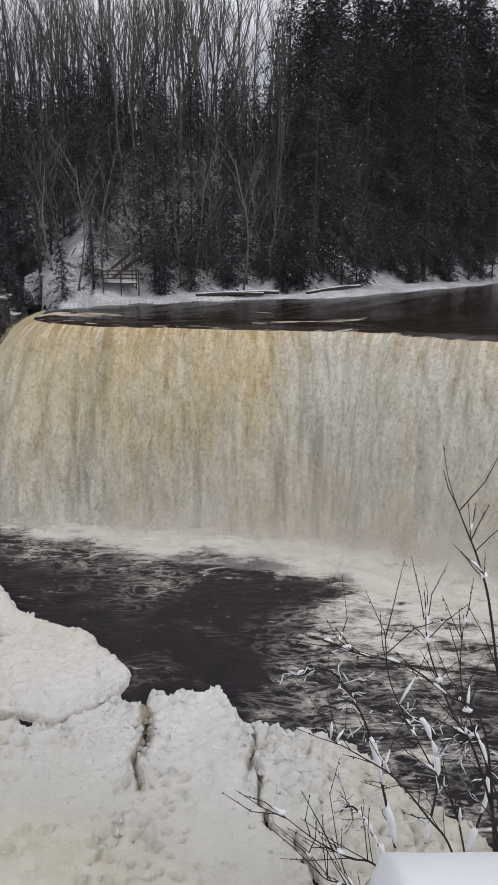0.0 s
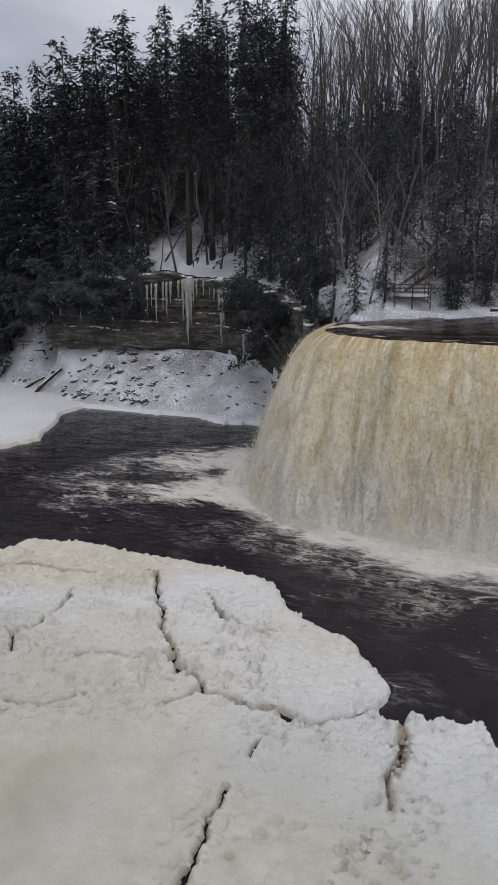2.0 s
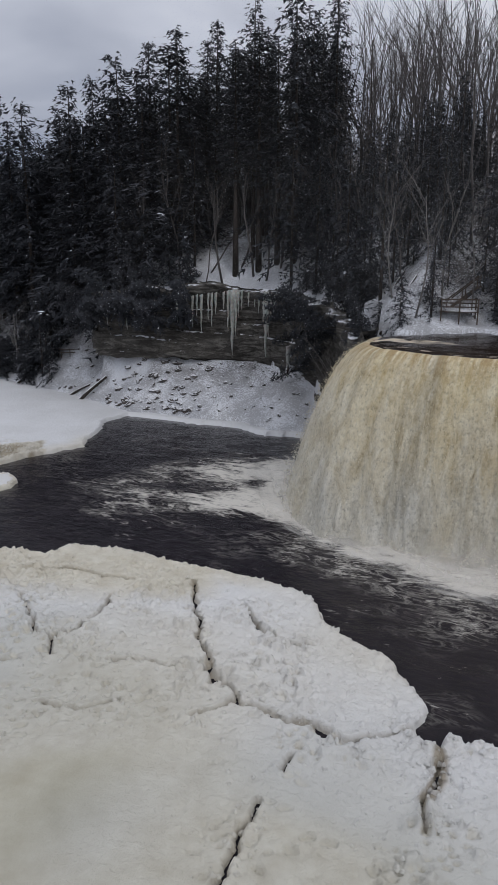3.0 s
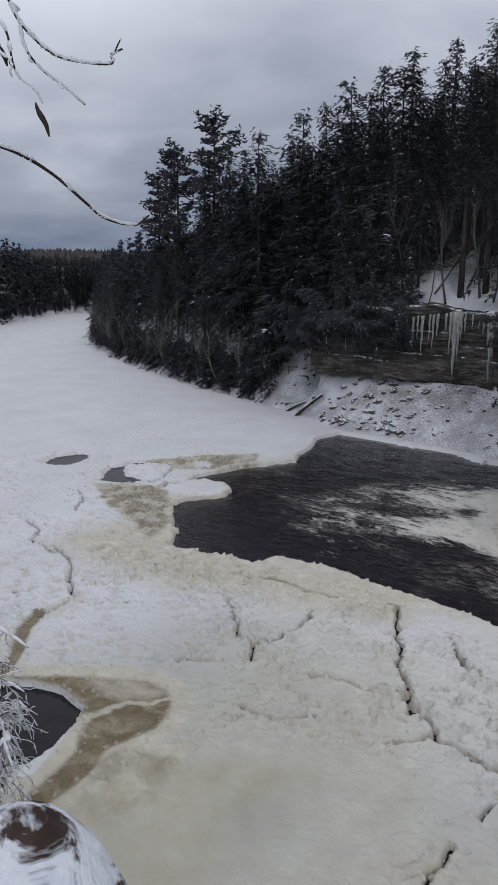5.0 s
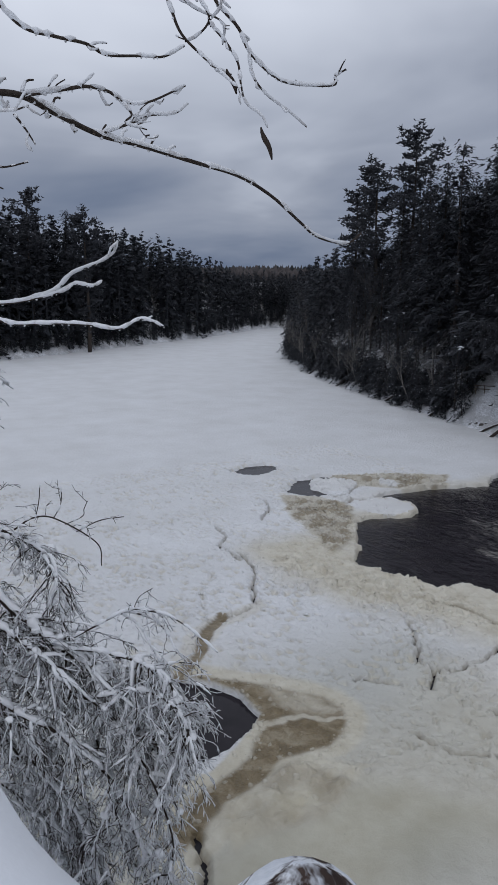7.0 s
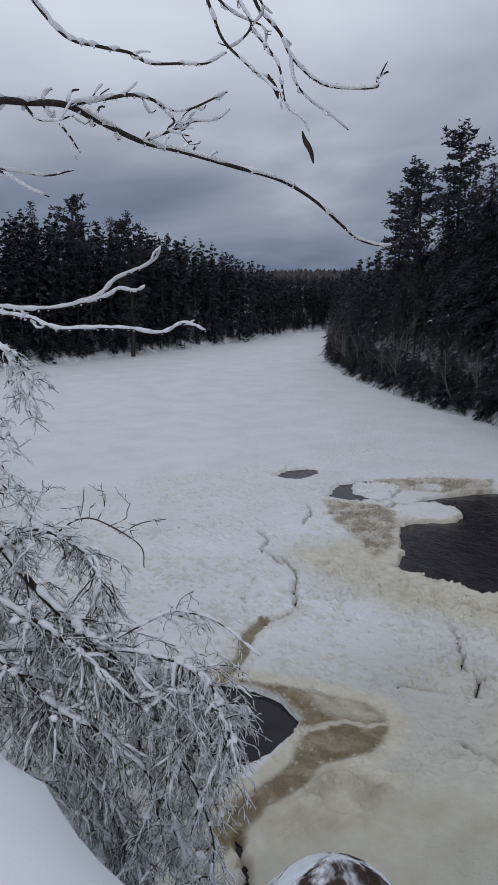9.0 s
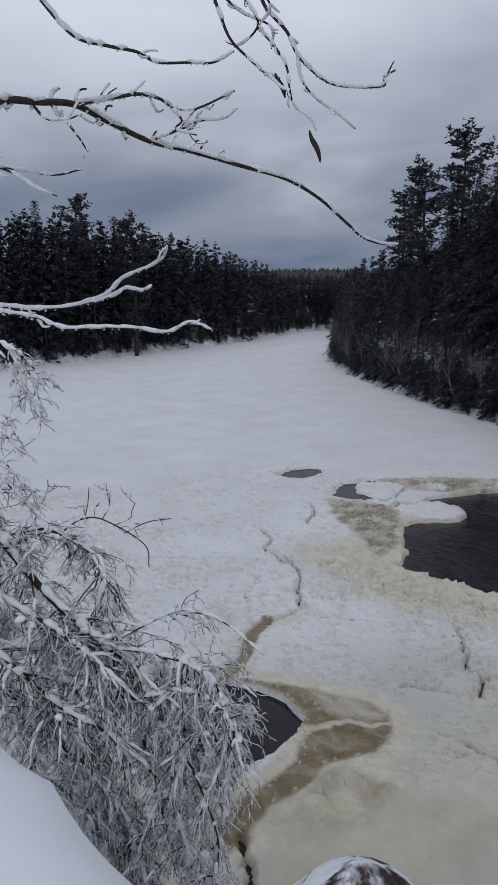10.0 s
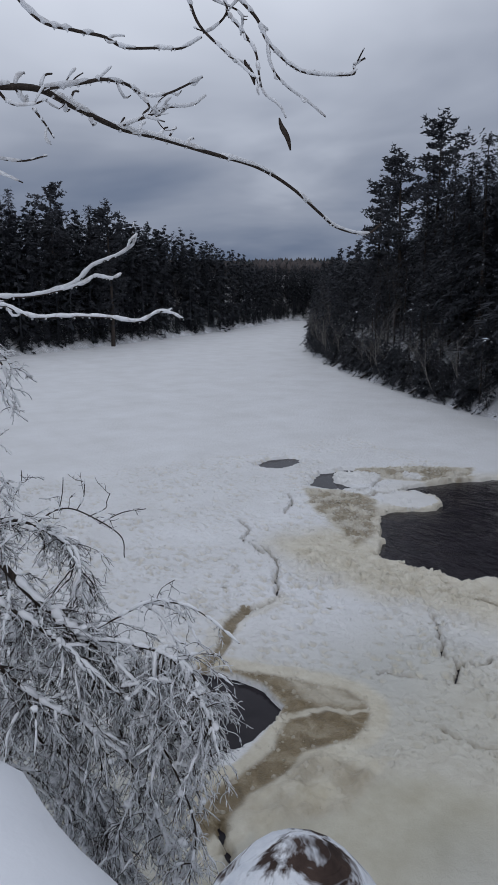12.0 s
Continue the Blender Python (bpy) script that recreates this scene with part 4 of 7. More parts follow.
def fall_sheet(name, out, lift, amp, seed):
    """A curtain of falling water: a parabola from the lip, broken into strands."""
    fine = np.linspace(0, len(crest) - 1, 500)
    cu = np.stack([np.interp(fine, np.arange(len(crest)), crest[:, k]) for k in (0, 1)], 1)
    nu = np.stack([np.interp(fine, np.arange(len(crest)), nrm[:, k]) for k in (0, 1)], 1)
    su = np.interp(fine, np.arange(len(crest)), steps)
    tau = np.linspace(0, 1, 105) ** 0.8
    S, V = np.meshgrid(su, tau, indexing="ij")
    throw = np.interp(su, [0, 6, 12, 20, 34, 60], [7.4, 6.2, 4.4, 4.4, 5.6, 6.6])[:, None] * (1 + 0.10 * fbm(S * 0.35, V * 0, seed, 3))
    strand = fbm(S * 0.9 + 0.4 * fbm(S * 0.3, V * 3, seed + 4, 2), V * 1.2, seed + 1, 4)
    tuft = fbm(S * 3.2, V * 15, seed + 2, 4)
    push = amp * (strand * (0.25 + 0.9 * V) + 0.5 * tuft * (0.2 + V)) + out
    r = throw * V + push * smooth(0, 0.15, V)
    z = CREST_Z - 0.18 + lift + np.interp(S, steps, rag) * smooth(0.6, 0, V) - 14.1 * V ** 2 + 0.12 * tuft * V
    px = cu[:, 0][:, None] + nu[:, 0][:, None] * r
    py = cu[:, 1][:, None] + nu[:, 1][:, None] * r
    rise = 14.1 * V ** 2
    tea = np.interp(S, [0, 8, 17, 24, 28, 32, 37, 60], [0.6, 0.9, 0.9, 0.95, 0.3, 0.0, 0.1, 0.6]) * np.interp(rise, [0, 6, 14], [1.0, 0.6, 0.0])
    return grid_mesh(name, FALL, px, py, z, None, {"along": S, "down": rise * 0.22, "tea": tea})


falls = tagged(new("waterfall"), "wide tea-brown waterfall plunging in one curtain into foam", "waterfall")
part("curtain", fall_sheet("curtain", 0.0, 0.0, 0.42, 101), None, falls, "tea-brown and cream sheet of falling water")


def droplets(count, seed):
    """Loose clots of water flying just outside the curtain, thicker towards its foot."""
    rng = np.random.default_rng(seed)
    S, V = rng.uniform(0, steps[-1], count), rng.uniform(0.02, 1, count) ** 0.6
    idx = np.interp(S, steps, np.arange(len(steps)))
    rank = np.arange(len(crest))
    cx, cy = np.interp(idx, rank, crest[:, 0]), np.interp(idx, rank, crest[:, 1])
    nx, ny = np.interp(idx, rank, nrm[:, 0]), np.interp(idx, rank, nrm[:, 1])
    throw = np.interp(S, [0, 6, 12, 20, 34, 60], [7.4, 6.2, 4.4, 4.4, 5.6, 6.6])
    r = throw * V + np.abs(rng.normal(0, 1, count)) * (0.10 + 0.45 * V) + 0.02
    rise = 14.1 * V ** 2
    mid = np.stack((cx + nx * r, cy + ny * r, CREST_Z - 0.16 - rise + rng.normal(0, 0.05, count)), 1)
    size = rng.uniform(0.03, 0.10, count) * (0.6 + 0.7 * V)
    corners = rng.normal(0, 1, (count, 3, 3))
    corners[:, :, 2] *= 1.5
    corners /= np.linalg.norm(corners, axis=2)[:, :, None]
    verts = (mid[:, None, :] + corners * size[:, None, None]).reshape(-1, 3)
    me = bpy.data.meshes.new("droplets")
    me.vertices.add(len(verts))
    me.vertices.foreach_set("co", verts.astype(np.float32).ravel())
    me.loops.add(3 * count)
    me.loops.foreach_set("vertex_index", np.arange(3 * count, dtype=np.int32))
    me.polygons.add(count)
    me.polygons.foreach_set("loop_start", np.arange(0, 3 * count, 3, dtype=np.int32))
    me.update(calc_edges=True)
    tea = np.interp(S, [0, 8, 17, 24, 28, 32, 37, 60], [0.6, 0.9, 0.9, 0.95, 0.3, 0.0, 0.1, 0.6]) * np.interp(rise, [0, 6, 14], [1.0, 0.6, 0.0])
    for key, val in (("along", S), ("down", rise * 0.22 + 0.4), ("tea", tea)):
        me.attributes.new(key, "FLOAT", "POINT").data.foreach_set("value", np.repeat(val, 3).astype(np.float32))
    me.materials.append(FALL)
    return me


tagged(part("flying_water", droplets(45000, 7), None, falls, "clots of water flying off the curtain"), kind="stuff")


def spray_veil(name, off, height, seed, dense):
    fine = np.linspace(0, len(FOOT) - 1, 160)
    base = np.stack([np.interp(fine, np.arange(len(FOOT)), [p[k] for p in FOOT]) for k in (0, 1)], 1)
    n = np.gradient(base, axis=0)
    n = np.stack((n[:, 1], -n[:, 0]), 1)
    n /= np.linalg.norm(n, axis=1)[:, None]
    S, V = np.meshgrid(np.linspace(0, 60, 160), np.linspace(0, 1, 24), indexing="ij")
    h = height * (0.7 + 0.6 * vnoise(S * 0.25, V * 0, seed)) * np.interp(S, [0, 14, 30, 45, 60], [0.8, 0.7, 0.9, 1.5, 1.8])
    r = off + 0.8 * fbm(S * 0.3, V * 1.5, seed + 1, 3) - 1.2 * V
    px, py = base[:, 0][:, None] + n[:, 0][:, None] * r, base[:, 1][:, None] + n[:, 1][:, None] * r
    thick = dense * smooth(0.0, 0.12, V) * (1 - V) ** 1.3 * smooth(0, 4, S) * np.interp(S, [0, 30, 60], [0.8, 0.9, 1.2])
    return grid_mesh(name, SPRAY, px, py, -0.2 + h * V, None, {"thick": thick})


mist = tagged(new("mist"), "thin white spray drifting over the foot of the falls", "mist", kind="stuff")
for k, (off, height, dense) in enumerate(((0.3, 6.0, 0.75), (1.3, 4.0, 0.75), (2.6, 2.4, 0.8), (4.2, 1.5, 0.75))):
    part("veil", spray_veil("veil", off, height, 120 + 7 * k, dense), None, mist)

# fine spray hanging in the air above the lip
V, S = np.meshgrid(np.linspace(0, 1, 20), np.linspace(0, 1, 40))
haze = 0.062 * np.sin(math.pi * S) ** 1.2 * smooth(0, 0.1, V) * (1 - V) ** 0.7
part("haze", grid_mesh("haze", SPRAY, -58 + 128 * S, 66.0 + 46 * np.maximum(S - 0.5, 0) + 1.2 * np.sin(S * 9), CREST_Z + 0.6 + 40 * V, None, {"thick": haze}), None, mist)

# ---- the sandstone cliff ----
cl = np.array(spline(CLIFF, 44))
cb = np.interp(np.linspace(0, 1, len(cl)), np.linspace(0, 1, len(CLIFF)), CLIFF_BASE)
ct = np.interp(np.linspace(0, 1, len(cl)), np.linspace(0, 1, len(CLIFF)), CLIFF_TOP)
cs = np.r_[0, np.cumsum(np.hypot(*np.diff(cl, axis=0).T))]
ct = ct + 1.3 * fbm(cs * 0.22, cs * 0, 138, 4) - 0.2
cb = cb + 0.8 * fbm(cs * 0.3, cs * 0, 139, 3)
cn = np.gradient(cl, axis=0)
cn = np.stack((cn[:, 1], -cn[:, 0]), 1)
cn /= np.linalg.norm(cn, axis=1)[:, None]
V, S = np.meshgrid(np.linspace(0, 1, 105), cs)
zc = (cb - 0.8)[:, None] + (ct - cb + 1.1)[:, None] * V
course = zc * 0.75 + 1.1 * vnoise(zc * 0.8, S * 0.015, 136) + 0.8 * fbm(S * 0.06, zc * 0.2, 131, 3)
bed = np.floor(course)
jut = vnoise(S * 0.11, bed * 3.7, 17) + 0.45 * vnoise(S * 0.6, bed * 5.3, 19)
thin = zc * 3.1 + 1.4 * fbm(S * 0.15, zc * 0.5, 137, 3)
face = 0.8 * jut + 0.14 * vnoise(S * 0.3, np.floor(thin) * 2.9, 23) + 0.5 * fbm(S * 0.5, zc * 0.9, 132, 5) + 0.9 * fbm(S * 0.12, zc * 0.2, 135, 2) + 1.0 * (V ** 2 - 0.35)
face = np.where(V > 0.975, face - 1.6, face)
tagged(new("cliff", grid_mesh("cliff", STONE, cl[:, 0][:, None] + cn[:, 0][:, None] * face, cl[:, 1][:, None] + cn[:, 1][:, None] * face, zc)), "layered brown sandstone cliff below the forest", "cliff", kind="structure")


def cliff_spot(s, out):
    s = s + 9.4
    x, y = np.interp(s, cs, cl[:, 0]), np.interp(s, cs, cl[:, 1])
    return x + np.interp(s, cs, cn[:, 0]) * out, y + np.interp(s, cs, cn[:, 1]) * out

# ---- trees ----
def conifer_parts(h, r, seed, branches=95, sprays=13, start=0.12, droop=0.25, gap=0.0, size=1.0, snow=0.10, tip=1.0, wide=1.0):
    """Trunk, crown of many small needle sprays on drooping branches, and clumps of snow on them."""
    rng = random.Random(seed)
    trunk, crown, white = Soup(), Soup(), Soup()
    lean = [rng.uniform(-0.25, 0.25) for _ in range(2)]
    spine = [np.array((lean[0] * (k / 6) ** 2, lean[1] * (k / 6) ** 2, h * k / 6)) for k in range(7)]
    trunk.tube(spine, [0.0105 * h * (1 - k / 6.3) + 0.015 for k in range(7)], 6)
    for b in range(branches):
        k = ((b + rng.random()) / branches) ** 0.92
        zk = start + (0.99 - start) * k
        if gap and (math.sin(zk * 37 + seed) > 1 - gap):
            continue
        z = h * zk
        w = b * 2.39996 + rng.uniform(-0.5, 0.5)
        reach = r * (1 - zk) ** (0.75 * tip) * rng.uniform(0.5, 1.2) * (0.82 + 0.3 * math.sin(w + seed * 2 + zk * 8)) + 0.32
        if zk < start + 0.1:
            reach *= rng.uniform(0.4, 0.9)
        rise = 0.35 * (zk - 0.5) + 0.9 * max(0.0, zk - 0.8) / 0.2 + rng.uniform(-0.28, 0.28)
        ox, oy = lean[0] * zk ** 2, lean[1] * zk ** 2
        out = np.array((math.cos(w), math.sin(w), 0.0))
        across = np.array((-math.sin(w), math.cos(w), 0.0))
        n = max(5, int(sprays * reach / r + 4))
        for i in range(n):
            q = 0.1 + 0.9 * (i + rng.random()) / n
            d = reach * q
            c = np.array((ox, oy, z + rise * d - droop * d * q)) + out * d + np.array((rng.gauss(0, 0.12), rng.gauss(0, 0.12), rng.gauss(0, 0.18)))
            for side in (1, -1):
                length = size * rng.uniform(0.5, 1.25) * (0.5 + 0.5 * min(1.0, reach / r))
                dirn = out * rng.uniform(0.2, 1.0) + across * side * rng.uniform(0.15, 0.9) + np.array((0, 0, rng.uniform(-0.7, 0.1)))
                dirn = dirn / np.linalg.norm(dirn) * length
                wid = np.cross(dirn, (rng.uniform(-0.6, 0.6), rng.uniform(-0.6, 0.6), 1.0))
                wid = wid / (np.linalg.norm(wid) + 1e-6) * size * wide * rng.uniform(0.06, 0.14)
                a = c - dirn * 0.2
                crown.tri(a - wid, a + wid + dirn * 0.25, a + dirn)
            if rng.random() < snow:
                up = np.array((0, 0, 0.05))
                s = dirn * rng.uniform(0.15, 0.45)
                white.tri(a + up - wid * 0.7, a + s * 0.6 + up * 1.5 + wid * 0.9, a + s * 1.3 + up)
        base = np.array((ox, oy, z))
        crown.tri(base + across * 0.04, base - across * 0.04, np.array((ox, oy, z + rise * reach * 0.7 - droop * reach * 0.5)) + out * reach * 0.7)
    return trunk, crown, white


def pine_parts(h, r, seed, snow=0.05):
    """A white pine: few, uneven, level plates of tufted branches on a bare upper trunk."""
    rng = random.Random(seed)
    trunk, crown, white = Soup(), Soup(), Soup()
    trunk.tube([np.array((0.15 * math.sin(k), 0.1 * k / 6, h * k / 6)) for k in range(7)], [0.016 * h * (1 - k / 6.2) + 0.02 for k in range(7)], 6)
    tiers = 30
    for t in range(tiers):
        zk = 0.22 + 0.77 * t / (tiers - 1)
        for b in range(rng.randint(2, 4)):
            w = rng.uniform(0, 2 * math.pi)
            reach = r * (0.55 + 0.6 * math.sin(math.pi * min(1, (1 - zk) * 1.35 + 0.08))) * rng.uniform(0.35, 1.1)
            out = np.array((math.cos(w), math.sin(w), 0.0))
            z = h * zk + rng.uniform(-0.9, 0.9) - 0.4
            tipz = rng.uniform(-0.1, 0.75) * reach
            crown.tube([np.array((0, 0, z)), np.array((0, 0, z + tipz * 0.2)) + out * reach * 0.6, np.array((0, 0, z + tipz)) + out * reach], [0.07, 0.04, 0.015], 3, False)
            for i in range(int(13 + 15 * reach / r)):
                q = rng.uniform(0.35, 1.05)
                c = np.array((0, 0, z + tipz * q ** 2)) + out * reach * q + np.array((rng.gauss(0, 0.36), rng.gauss(0, 0.36), rng.uniform(-0.25, 0.4)))
                for _ in range(3):
                    d = np.array((rng.gauss(0, 1), rng.gauss(0, 1), rng.uniform(-0.1, 1.0)))
                    d = d / np.linalg.norm(d) * rng.uniform(0.32, 0.62)
                    wd = np.cross(d, (rng.gauss(0, 1), rng.gauss(0, 1), 0.5))
                    wd = wd / (np.linalg.norm(wd) + 1e-6) * 0.13
                    crown.tri(c - wd, c + wd, c + d)
                if rng.random() < snow:
                    white.tri(c + (-0.15, 0, 0.12), c + (0.12, -0.1, 0.13), c + (0.05, 0.16, 0.12))
    return trunk, crown, white


def hardwood_parts(h, seed, spread=0.35, twigs=3, fork=0.35):
    """A bare hardwood: a slender trunk that forks upwards into finer and finer limbs."""
    rng = random.Random(seed)
    trunk, limbs = Soup(), Soup()

    def limb(p, d, length, rad, depth):
        pts, rads = [p], [rad]
        steps = (5, 3, 2, 2)[depth]
        for i in range(steps):
            d = d + np.array((rng.gauss(0, 0.10), rng.gauss(0, 0.10), 0.06 if depth else 0.0))
            d = d / np.linalg.norm(d)
            p = p + d * length / steps
            pts.append(p)
            rads.append(rad * (1 - 0.62 * (i + 1) / steps))
        if depth == 3:
            pts, rads = [pts[0], pts[-1]], [rads[0], rads[-1]]
        (trunk if depth == 0 else limbs).tube(pts, rads, (6, 4, 3, 3, 3)[depth], depth == 0)
        if depth >= twigs:
            return
        kids = (8, 4, 3, 2)[depth]
        for i in range(kids):
            q = (fork + (1 - fork) * (i + rng.random()) / kids) if depth == 0 else rng.uniform(0.3, 1.0)
            j = min(steps - 1, int(q * steps))
            base = pts[j] + (pts[j + 1] - pts[j]) * (q * steps - j)
            w = rng.uniform(0, 2 * math.pi)
            side = np.array((math.cos(w), math.sin(w), 0.15))
            nd = d * (1 - spread) + side * spread * rng.uniform(0.7, 1.5) + np.array((0, 0, 0.10))
            limb(base, nd / np.linalg.norm(nd), length * rng.uniform(0.32, 0.55) * (1.0 if depth else 0.8), rads[j] * 0.55, depth + 1)

    limb(np.zeros(3), np.array((rng.uniform(-0.05, 0.05), rng.uniform(-0.05, 0.05), 1.0)), h * 0.85, 0.0074 * h, 0)
    return trunk, limbs


def thing_of(name, pieces):
    """An empty at the base with its parts under it."""
    ob = new(name)
    for key, soup, material, label in pieces:
        if soup.v:
            made = part(key, soup, material, ob, label)
            if key == "snow_load":
                tagged(made, kind="stuff")
    return ob


def conifer(name, triple):
    return thing_of(name, (("trunk", triple[0], BARK, ""), ("crown", triple[1], NEEDLES, ""), ("snow_load", triple[2], CLUMPS, "patches of snow caught on the branches")))


SPRUCE = [conifer("spruce_tree", conifer_parts(20, 3.7, 1, 150, 30, 0.05, 0.26, 0, 0.75, 0.03, 0.9, 1.05)), conifer("spruce_tree", conifer_parts(20, 3.3, 2, 150, 30, 0.07, 0.32, 0, 0.75, 0.03, 0.9, 1.05))]
HEMLOCK = [conifer("hemlock_tree", conifer_parts(18, 4.6, 4, 140, 34, 0.04, 0.38, 0.05, 0.8, 0.03, 0.8, 1.05)), conifer("hemlock_tree", conifer_parts(18, 5.0, 5, 140, 34, 0.08, 0.34, 0.06, 0.8, 0.03, 0.85, 1.05))]
INNER = [conifer("spruce_tree", conifer_parts(20, 4.2, 61, 90, 15, 0.02, 0.26, 0, 0.9, 0.05, 0.9, 1.2)), conifer("spruce_tree", conifer_parts(20, 4.8, 62, 90, 15, 0.05, 0.30, 0.06, 0.9, 0.05, 0.85, 1.2))]
SHADE = [conifer("hemlock_tree", conifer_parts(18, 5.0, 63, 84, 16, 0.02, 0.36, 0.05, 0.95, 0.06, 0.75, 1.2)), conifer("hemlock_tree", conifer_parts(18, 5.4, 64, 84, 16, 0.05, 0.32, 0.08, 0.95, 0.06, 0.8, 1.2))]
CEDAR = [conifer("cedar_tree", conifer_parts(8, 2.4, 6, 58, 13, 0.02, 0.35, 0, 0.85, 0.07, 0.8, 1.3)), conifer("cedar_tree", conifer_parts(8, 2.8, 7, 56, 13, 0.02, 0.42, 0, 0.9, 0.07, 0.8, 1.3))]
TALL = [conifer("spruce_tree", conifer_parts(24, 4.0, 65, 105, 26, 0.42, 0.30, 0, 0.8, 0.04, 0.9, 1.1)), conifer("hemlock_tree", conifer_parts(24, 4.6, 66, 100, 28, 0.36, 0.36, 0.04, 0.8, 0.04, 0.85, 1.1))]
FARFIR = [conifer_parts(20, 3.6, 8, 34, 8, 0.02, 0.25, 0, 1.5, 0.0, 1.0, 2.6), conifer_parts(20, 3.4, 9, 34, 8, 0.03, 0.3, 0, 1.5, 0.0, 1.0, 2.6), conifer_parts(20, 4.8, 10, 34, 9, 0.02, 0.33, 0.08, 1.5, 0.0, 0.8, 2.6)]
PINE = [conifer("white_pine_tree", pine_parts(24, 3.5, 11)), conifer("white_pine_tree", pine_parts(24, 3.0, 12))]
BARE = []
for s, (sp, tw) in enumerate(((0.30, 3), (0.24, 3), (0.38, 3), (0.3, 3))):
    t, l = hardwood_parts(20, 20 + s, sp, tw, 0.42)
    BARE.append(thing_of("bare_hardwood_tree", (("trunk", t, GREY_BARK, ""), ("crown", l, GREY_BARK, ""))))
t, l = hardwood_parts(11, 31, 0.42, 3, 0.3)
BIRCH = thing_of("birch_tree", (("trunk", t, PALE_BARK, ""), ("crown", l, PALE_BARK, "")))
TREE_WORDS = {"spruce_tree": ("dark narrow spruce dusted with snow", "tree"), "hemlock_tree": ("dark drooping hemlock with snow on its boughs", "tree"), "cedar_tree": ("low dense dark cedar at the water's edge", "tree"), "white_pine_tree": ("tall ragged white pine with level branches", "tree"), "bare_hardwood_tree": ("leafless grey hardwood with fine upright limbs", "tree"), "birch_tree": ("leafless pale birch leaning over the bank", "tree")}
for proto in (*SPRUCE, *HEMLOCK, *INNER, *SHADE, *TALL, *CEDAR, *PINE, *BARE, BIRCH):
    words, cat = TREE_WORDS[proto.name.split(".")[0]]
    tagged(proto, words, cat, "trees on the river banks")
FIRST = {}


def plant(proto, x, y, height, proto_h, lean=0.0, turn=None, squeeze=1.0, sink=0.25, z=None):
    """Stands a tree of that height on the ground; the first one planted is the model itself."""
    k = height / proto_h
    turn = rng_t.uniform(0, 360) if turn is None else turn
    m = pose(x, y, (height_at(x, y) if z is None else z) - sink, lean, 0, turn) @ Matrix.Diagonal((k * squeeze, k * squeeze, k, 1))
    if proto.name not in FIRST:
        FIRST[proto.name] = True
        proto.matrix_world = m
        return proto
    made = copy_thing(proto, pose(0, 0, 0))
    made.matrix_basis = m
    return made


rng_t = random.Random(77)
protoh = {ob.name: hh for obs, hh in ((SPRUCE, 20), (HEMLOCK, 18), (INNER, 20), (SHADE, 18), (TALL, 24), (CEDAR, 8), (PINE, 24), (BARE, 20), ([BIRCH], 11)) for ob in obs}


class Woods:
    """A wood too far off and too thick to count: whole trees joined into one mesh."""

    def __init__(self):
        self.v, self.f, self.n = [], [], 0
        self.models = []
        for trunk, crown, _ in FARFIR:
            base = len(crown.v)
            self.models.append((np.array(crown.v + trunk.v), crown.f + [tuple(i + base for i in q) for q in trunk.f]))

    def add(self, x, y, height):
        v, f = self.models[rng_t.randrange(3)]
        k, a = height / 20, rng_t.uniform(0, 6.28)
        c, s = math.cos(a) * k, math.sin(a) * k
        w = np.stack((v[:, 0] * c - v[:, 1] * s + x, v[:, 0] * s + v[:, 1] * c + y, v[:, 2] * k + height_at(x, y) - 0.3), 1)
        self.v.append(w)
        self.f += [tuple(i + self.n for i in q) for q in f]
        self.n += len(v)

    def done(self, name, label):
        me = bpy.data.meshes.new(name)
        me.from_pydata(np.concatenate(self.v).tolist(), [], self.f)
        me.materials.append(NEEDLES)
        me.update()
        return tagged(new(name, me), label, "forest", kind="stuff")



def grow(proto, x, y, top=None, height=None, **kw):
    if top is not None:
        height = top - height_at(x, y) + 0.25
    if -50 < x < -40 and 92 < y < 107 and proto not in BARE:
        # the open snowy slope above the cliff, under tall bare-footed trees
        if height < 17:
            return None
        proto = TALL[int(abs(x * 7)) % 2]
    return plant(proto, x, y, max(height, 2.0), protoh[proto.name], **kw)


STANDING = []


def free(x, y, gap):
    if any((x - a) ** 2 + (y - b) ** 2 < gap * gap for a, b in STANDING):
        return False
    STANDING.append((x, y))
    return True


